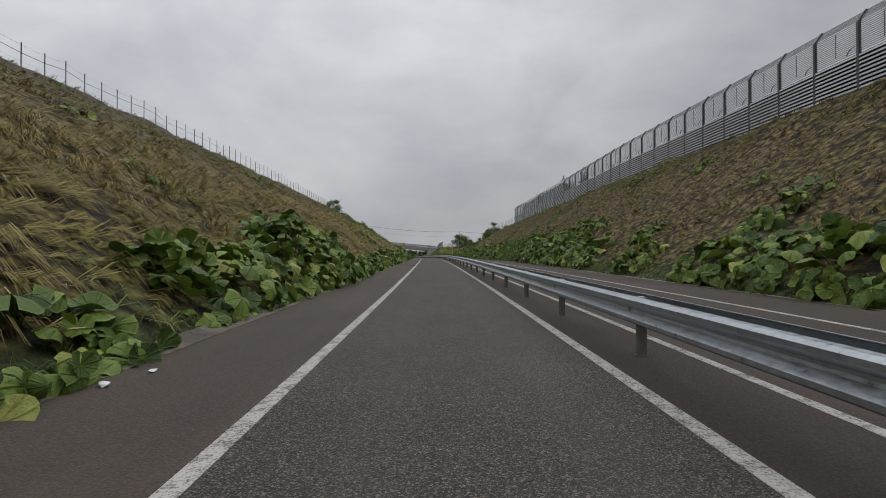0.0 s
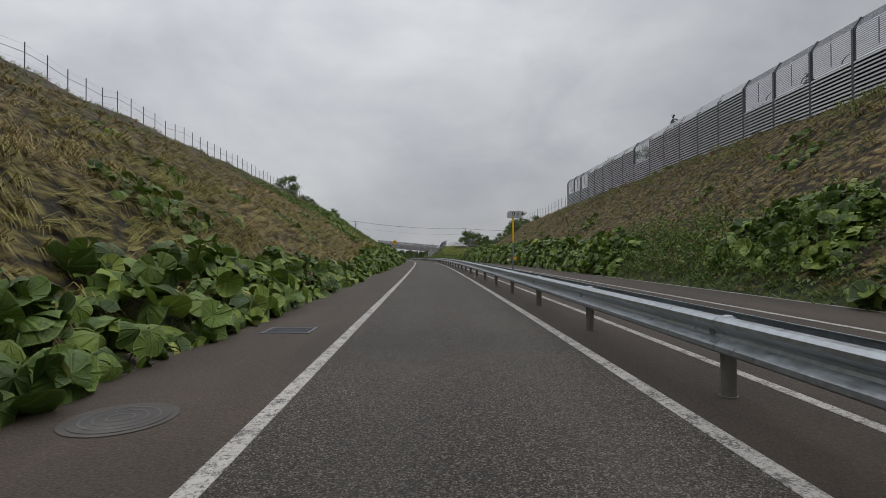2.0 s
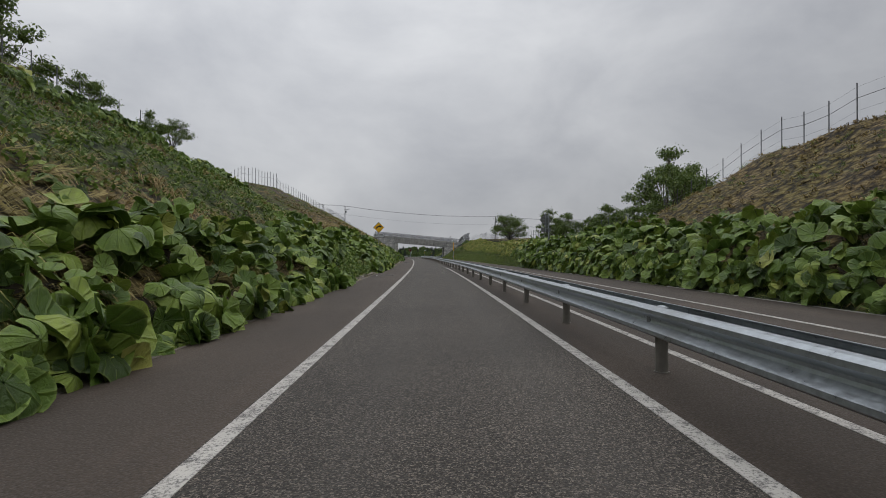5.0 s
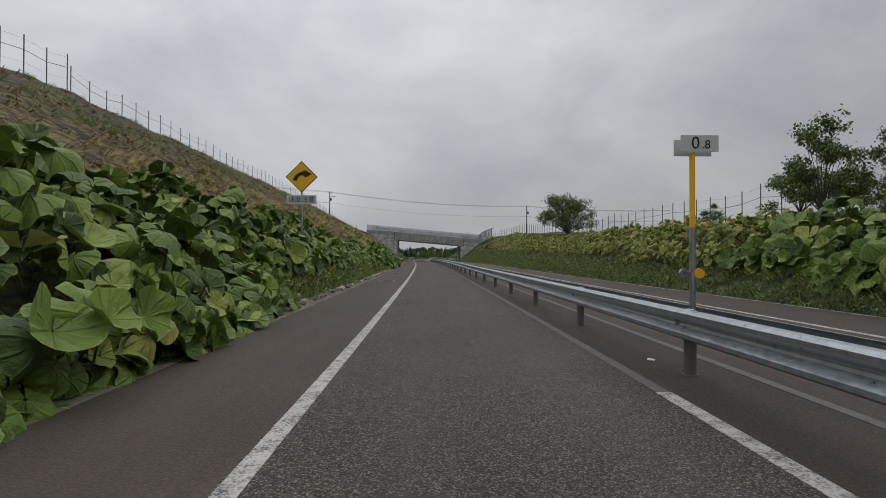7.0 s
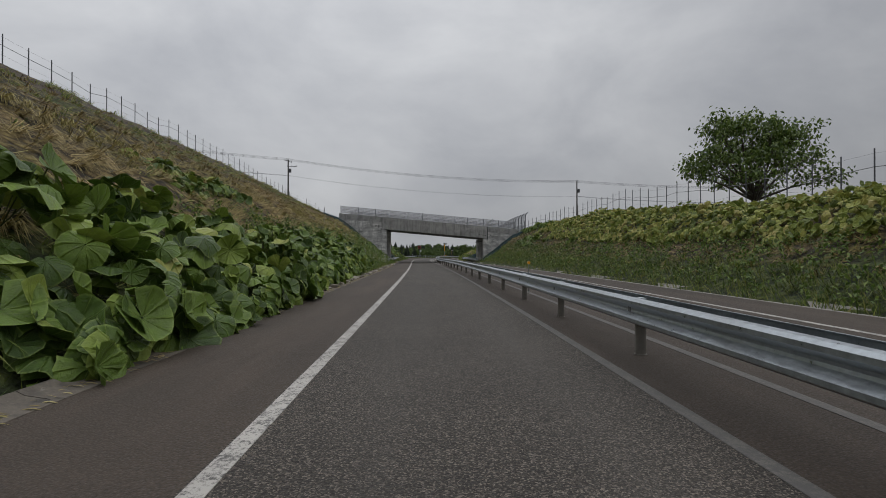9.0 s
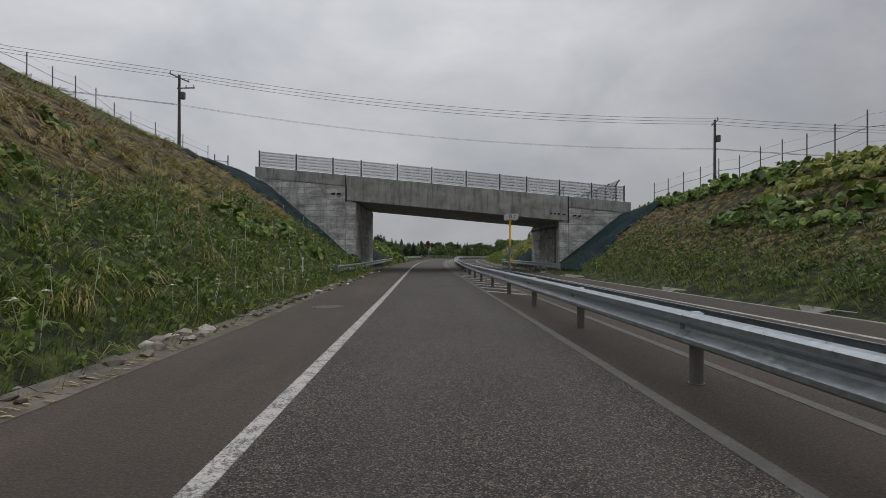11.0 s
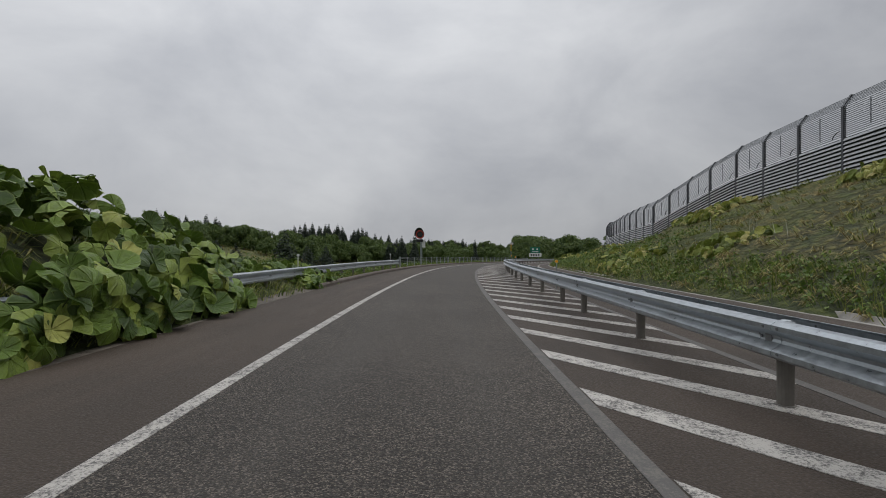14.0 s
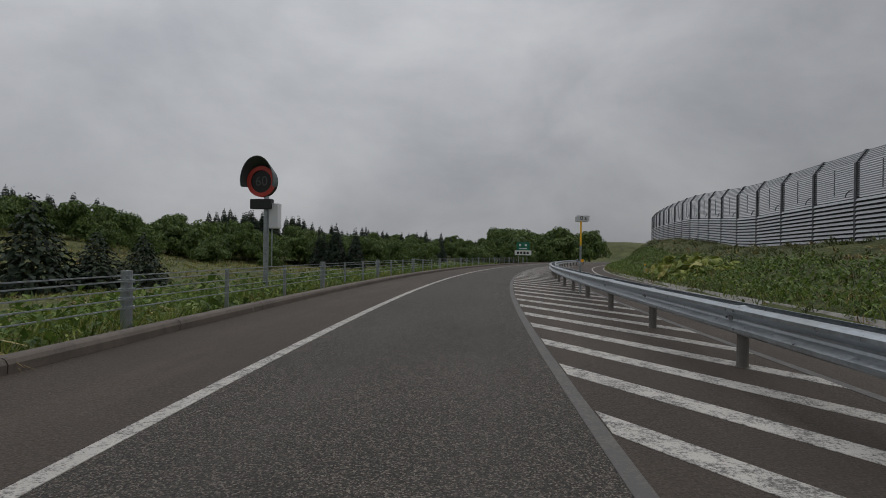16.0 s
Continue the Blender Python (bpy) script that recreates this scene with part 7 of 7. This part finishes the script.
SLIM = limb_tree(52, 5.8, 1.7, 2400, 0.17, 0.07, 0.10, 15)
TALL = limb_tree(31, 8.5, 3.4, 6500, 0.24, 0.18, 0.14, 22)
for s_, u_, m_, k_, l_ in ((145, -26, MED[0], 1.2, "small leafy tree on the slope's crest"), (148, -22.5, MED[1], 0.62, "small leafy tree beside the fence"),
                          (146.5, -17.5, MED[2], 0.45, "leafy bush on the slope"), (151, -18.5, MED[1], 0.5, "leafy bush on the slope"),
                          (155, 20.4, MED[1], 0.95, "leafy tree behind the fence"), (158, 24.5, MED[0], 1.0, "leafy tree behind the fence"), (161.5, 22.8, TALL, 1.0, "tall leafy tree at the top of the bank"),
                          (167, 28.5, TALL, 0.9, "tall leafy tree behind the fence"), (168, 19.5, MED[2], 0.75, "leafy bush at the top of the bank"), (172, 21.5, MED[0], 0.75, "leafy bush at the top of the bank"),
                          (179.6, 16.2, SLIM, 0.95, "slender leafy tree at the top of the bank"), (177.2, 17.4, SLIM, 0.72, "slender leafy tree at the top of the bank"), (175.6, 17.8, MED[2], 0.7, "leafy bush at the top of the bank"), (181, 17.3, MED[2], 0.62, "leafy bush at the top of the bank"), (184, 18.6, MED[1], 0.6, "leafy bush at the top of the bank"),
                          (187, 24, MED[0], 0.6, "leafy bush behind the fence"), (192, 18.8, MED[2], 0.32, "small leafy bush beside the fence"),
                          (176, 23.5, MED[1], 0.62, "leafy bush behind the fence"), (180, 22.4, MED[2], 0.6, "leafy bush behind the fence"), (183.5, 23.8, MED[0], 0.58, "leafy bush behind the fence"), (172.5, 25, MED[2], 0.72, "leafy bush behind the fence"), (169, 23.2, MED[1], 0.8, "leafy bush behind the fence"),
                          (118, 27, MED[0], 1.3, "leafy tree behind the barrier"), (112, 29, MED[2], 1.35, "leafy tree behind the barrier"), (104, 30, MED[1], 1.35, "leafy tree behind the barrier"), (124, 33, MED[1], 1.2, "leafy tree behind the barrier")):
    stand_tree(s_, u_, m_, l_, s_ * 1.7, k_)


def conifer(seed, tall, wide, sprays):
    """A spruce: straight trunk and whorls of drooping needle sprays that narrow to a point."""
    rng = np.random.RandomState(seed)
    f = 1 - np.sqrt(rng.rand(sprays))
    whorl = np.round(f * 16) / 16 + 0.012 * rng.randn(sprays)
    a = rng.rand(sprays) * 6.283
    out = 0.25 + 0.75 * rng.rand(sprays)
    rad = wide * np.clip(1 - whorl, 0.02, 1) ** 0.9 * out
    p = np.stack([rad * np.cos(a), rad * np.sin(a), tall * (0.05 + 0.95 * whorl) - rad * 0.30], -1)
    nrm = np.stack([np.cos(a) * 0.45, np.sin(a) * 0.45, 1 + 0 * a], -1) + 0.25 * rng.randn(sprays, 3)
    return bm_mesh("trunk", tubes(((0, 0, -0.3), (0, 0, tall * 0.97), tall * 0.018, 0.01), n=6), BARK), joined_leaves("crown", p, nrm, tall * 0.09 * (0.6 + 0.7 * rng.rand(sprays)) * (0.55 + 0.45 * (1 - whorl)), rng, SMALL, NEEDLE)


SPRUCE = [conifer(k, 10.0, 2.9, 2600) for k in (3, 4, 5)]
for s_, u_, k_ in ((106.6, 33.4, 1.0), (102.6, 27.6, 0.8), (98, 34.5, 0.75), (90, 33, 0.8), (101, 36, 0.85)):
    stand_tree(s_, u_, SPRUCE[int(s_) % 3], "dark spruce behind the barrier", s_, k_, name="spruce")


def crown_tree(seed, tall, wide, n, leaf):
    """A far broadleaf tree: short trunk and a dome of overlapping boughs of leaf clumps."""
    rng = np.random.RandomState(seed)
    lobes = 15
    a, f = 2.4 * np.arange(lobes) + 0.6 * rng.rand(lobes), np.sqrt((np.arange(lobes) + 0.3) / lobes)
    c = np.stack([wide * 0.62 * f * np.cos(a), wide * 0.62 * f * np.sin(a), tall * (0.68 - 0.42 * f * f + 0.10 * rng.randn(lobes))], -1)
    r = wide * (0.26 + 0.20 * rng.rand(lobes))
    k = rng.randint(0, lobes, n)
    d = rng.randn(n, 3)
    d /= np.linalg.norm(d, axis=1, keepdims=True)
    d[:, 2] = np.where(d[:, 2] < -0.3, -d[:, 2], d[:, 2])
    p = c[k] + d * (r[k] * (0.72 + 0.34 * rng.rand(n)))[:, None]
    me = joined_leaves("crown", p, d + 0.45 * rng.randn(n, 3), leaf * (0.6 + 0.8 * rng.rand(n)), rng, SMALL, FOREST_LEAF)
    return bm_mesh("trunk", tubes(((0, 0, -0.5), (0, 0, tall * 0.6), tall * 0.03, tall * 0.012), n=6), BARK), me


WOOD = [crown_tree(40 + k, 8.8, 5.2, 3400, 0.62) for k in range(5)]
rng_ = random.Random(8)


def plant_world(x, y, meshes, name, label, scale, group):
    z = float(ground_height(np.array([x]), np.array([y]))[0])
    root = thing(name, Matrix.Translation((x, y, z - 0.2)) @ Matrix.Rotation(rng_.random() * 6.28, 4, "Z") @ Matrix.Diagonal((scale, scale, scale * rng_.uniform(0.85, 1.2), 1)), label, "tree", group)
    part("trunk", meshes[0], None, root)
    part("crown", meshes[1], None, root)
    return root


def wood(n, x0, x1, y0, y1, pick, name, label, lo, hi, group):
    for _ in range(n):
        plant_world(rng_.uniform(x0, x1), rng_.uniform(y0, y1), rng_.choice(pick), name, label, rng_.uniform(lo, hi), group)


LAB_B, LAB_S = "round green broadleaf tree of the far wood", "dark pointed spruce of the far wood"
wood(90, -170, -62, 432, 470, WOOD, "broadleaf_tree", LAB_B, 0.62, 0.92, "far wood")
wood(16, -104, -52, 428, 442, WOOD, "broadleaf_tree", LAB_B, 0.42, 0.62, "far wood")
wood(44, -70, -22, 452, 486, WOOD, "broadleaf_tree", LAB_B, 0.55, 0.8, "far wood")
wood(32, -42, 4, 490, 530, WOOD, "broadleaf_tree", LAB_B, 0.55, 0.75, "far wood")
wood(70, -2, 24, 500, 545, WOOD, "broadleaf_tree", LAB_B, 1.0, 1.35, "far wood")
wood(50, -300, -130, 400, 460, WOOD, "broadleaf_tree", LAB_B, 0.8, 1.1, "far wood")
wood(110, -330, -110, 480, 540, SPRUCE, "spruce", LAB_S, 0.85, 1.1, "far spruces")
wood(50, -98, -66, 505, 530, SPRUCE, "spruce", LAB_S, 0.86, 1.0, "far spruces")
wood(44, -64, -16, 500, 545, SPRUCE, "spruce", LAB_S, 0.62, 0.74, "far spruces")
wood(10, -46, -36, 448, 456, SPRUCE, "spruce", LAB_S, 0.6, 0.8, "far spruces")
wood(60, -60, 60, 600, 680, WOOD, "broadleaf_tree", LAB_B, 0.6, 0.85, "far wood")


def far_ridge(count, x0, x1, y0, y1, lo, hi, sprays=330):
    """Uncounted spruces on the far ridge, as one mass."""
    rng = np.random.RandomState(77)
    x, y, k = x0 + (x1 - x0) * rng.rand(count), y0 + (y1 - y0) * rng.rand(count), lo + (hi - lo) * rng.rand(count)
    z = ground_height(x, y)
    t = np.repeat(np.arange(count), sprays)
    f = 1 - np.sqrt(rng.rand(len(t)))
    a = rng.rand(len(t)) * 6.283
    rad = 2.8 * np.clip(1 - f, 0.02, 1) * (0.3 + 0.7 * rng.rand(len(t)))
    p_ = np.stack([x[t] + k[t] * rad * np.cos(a), y[t] + k[t] * rad * np.sin(a), z[t] + k[t] * (10 * f - 0.3 * rad)], -1)
    nrm = np.stack([0.45 * np.cos(a), 0.45 * np.sin(a), 1 + 0 * a], -1) + 0.3 * rng.randn(len(t), 3)
    me = joined_leaves("spruce_wood", p_, nrm, k[t] * (1.0 + 0.8 * rng.rand(len(t))), rng, SMALL, NEEDLE)
    return tagged(new("spruce_wood", me), "dark spruce wood along the far ridge", "wood", kind="stuff")


far_ridge(230, -240, 130, 815, 880, 0.6, 0.85)
BUSHY = [conifer(k, 6.4, 3.6, 2600) for k in (61, 62)]
for x_, y_, k_ in ((-51, 392, 1.15), (-48.2, 395, 0.95), (-45.6, 397, 0.78), (-63.5, 393, 1.0), (-66, 391, 1.2), (-69, 393, 1.25), (-72.5, 392, 1.2), (-61.5, 396, 0.85), (-77, 394, 1.25)):
    plant_world(x_, y_, BUSHY[int(-x_) % 2], "spruce", "dark bushy conifer standing in the meadow", k_, "meadow conifers")
for x_, y_, k_ in ((-46, 430, 0.45), (-70, 428, 0.5), (-84, 424, 0.55), (-57, 436, 0.5)):
    plant_world(x_, y_, WOOD[int(-x_) % 5], "broadleaf_tree", "round green tree at the meadow's edge", k_, "meadow trees")
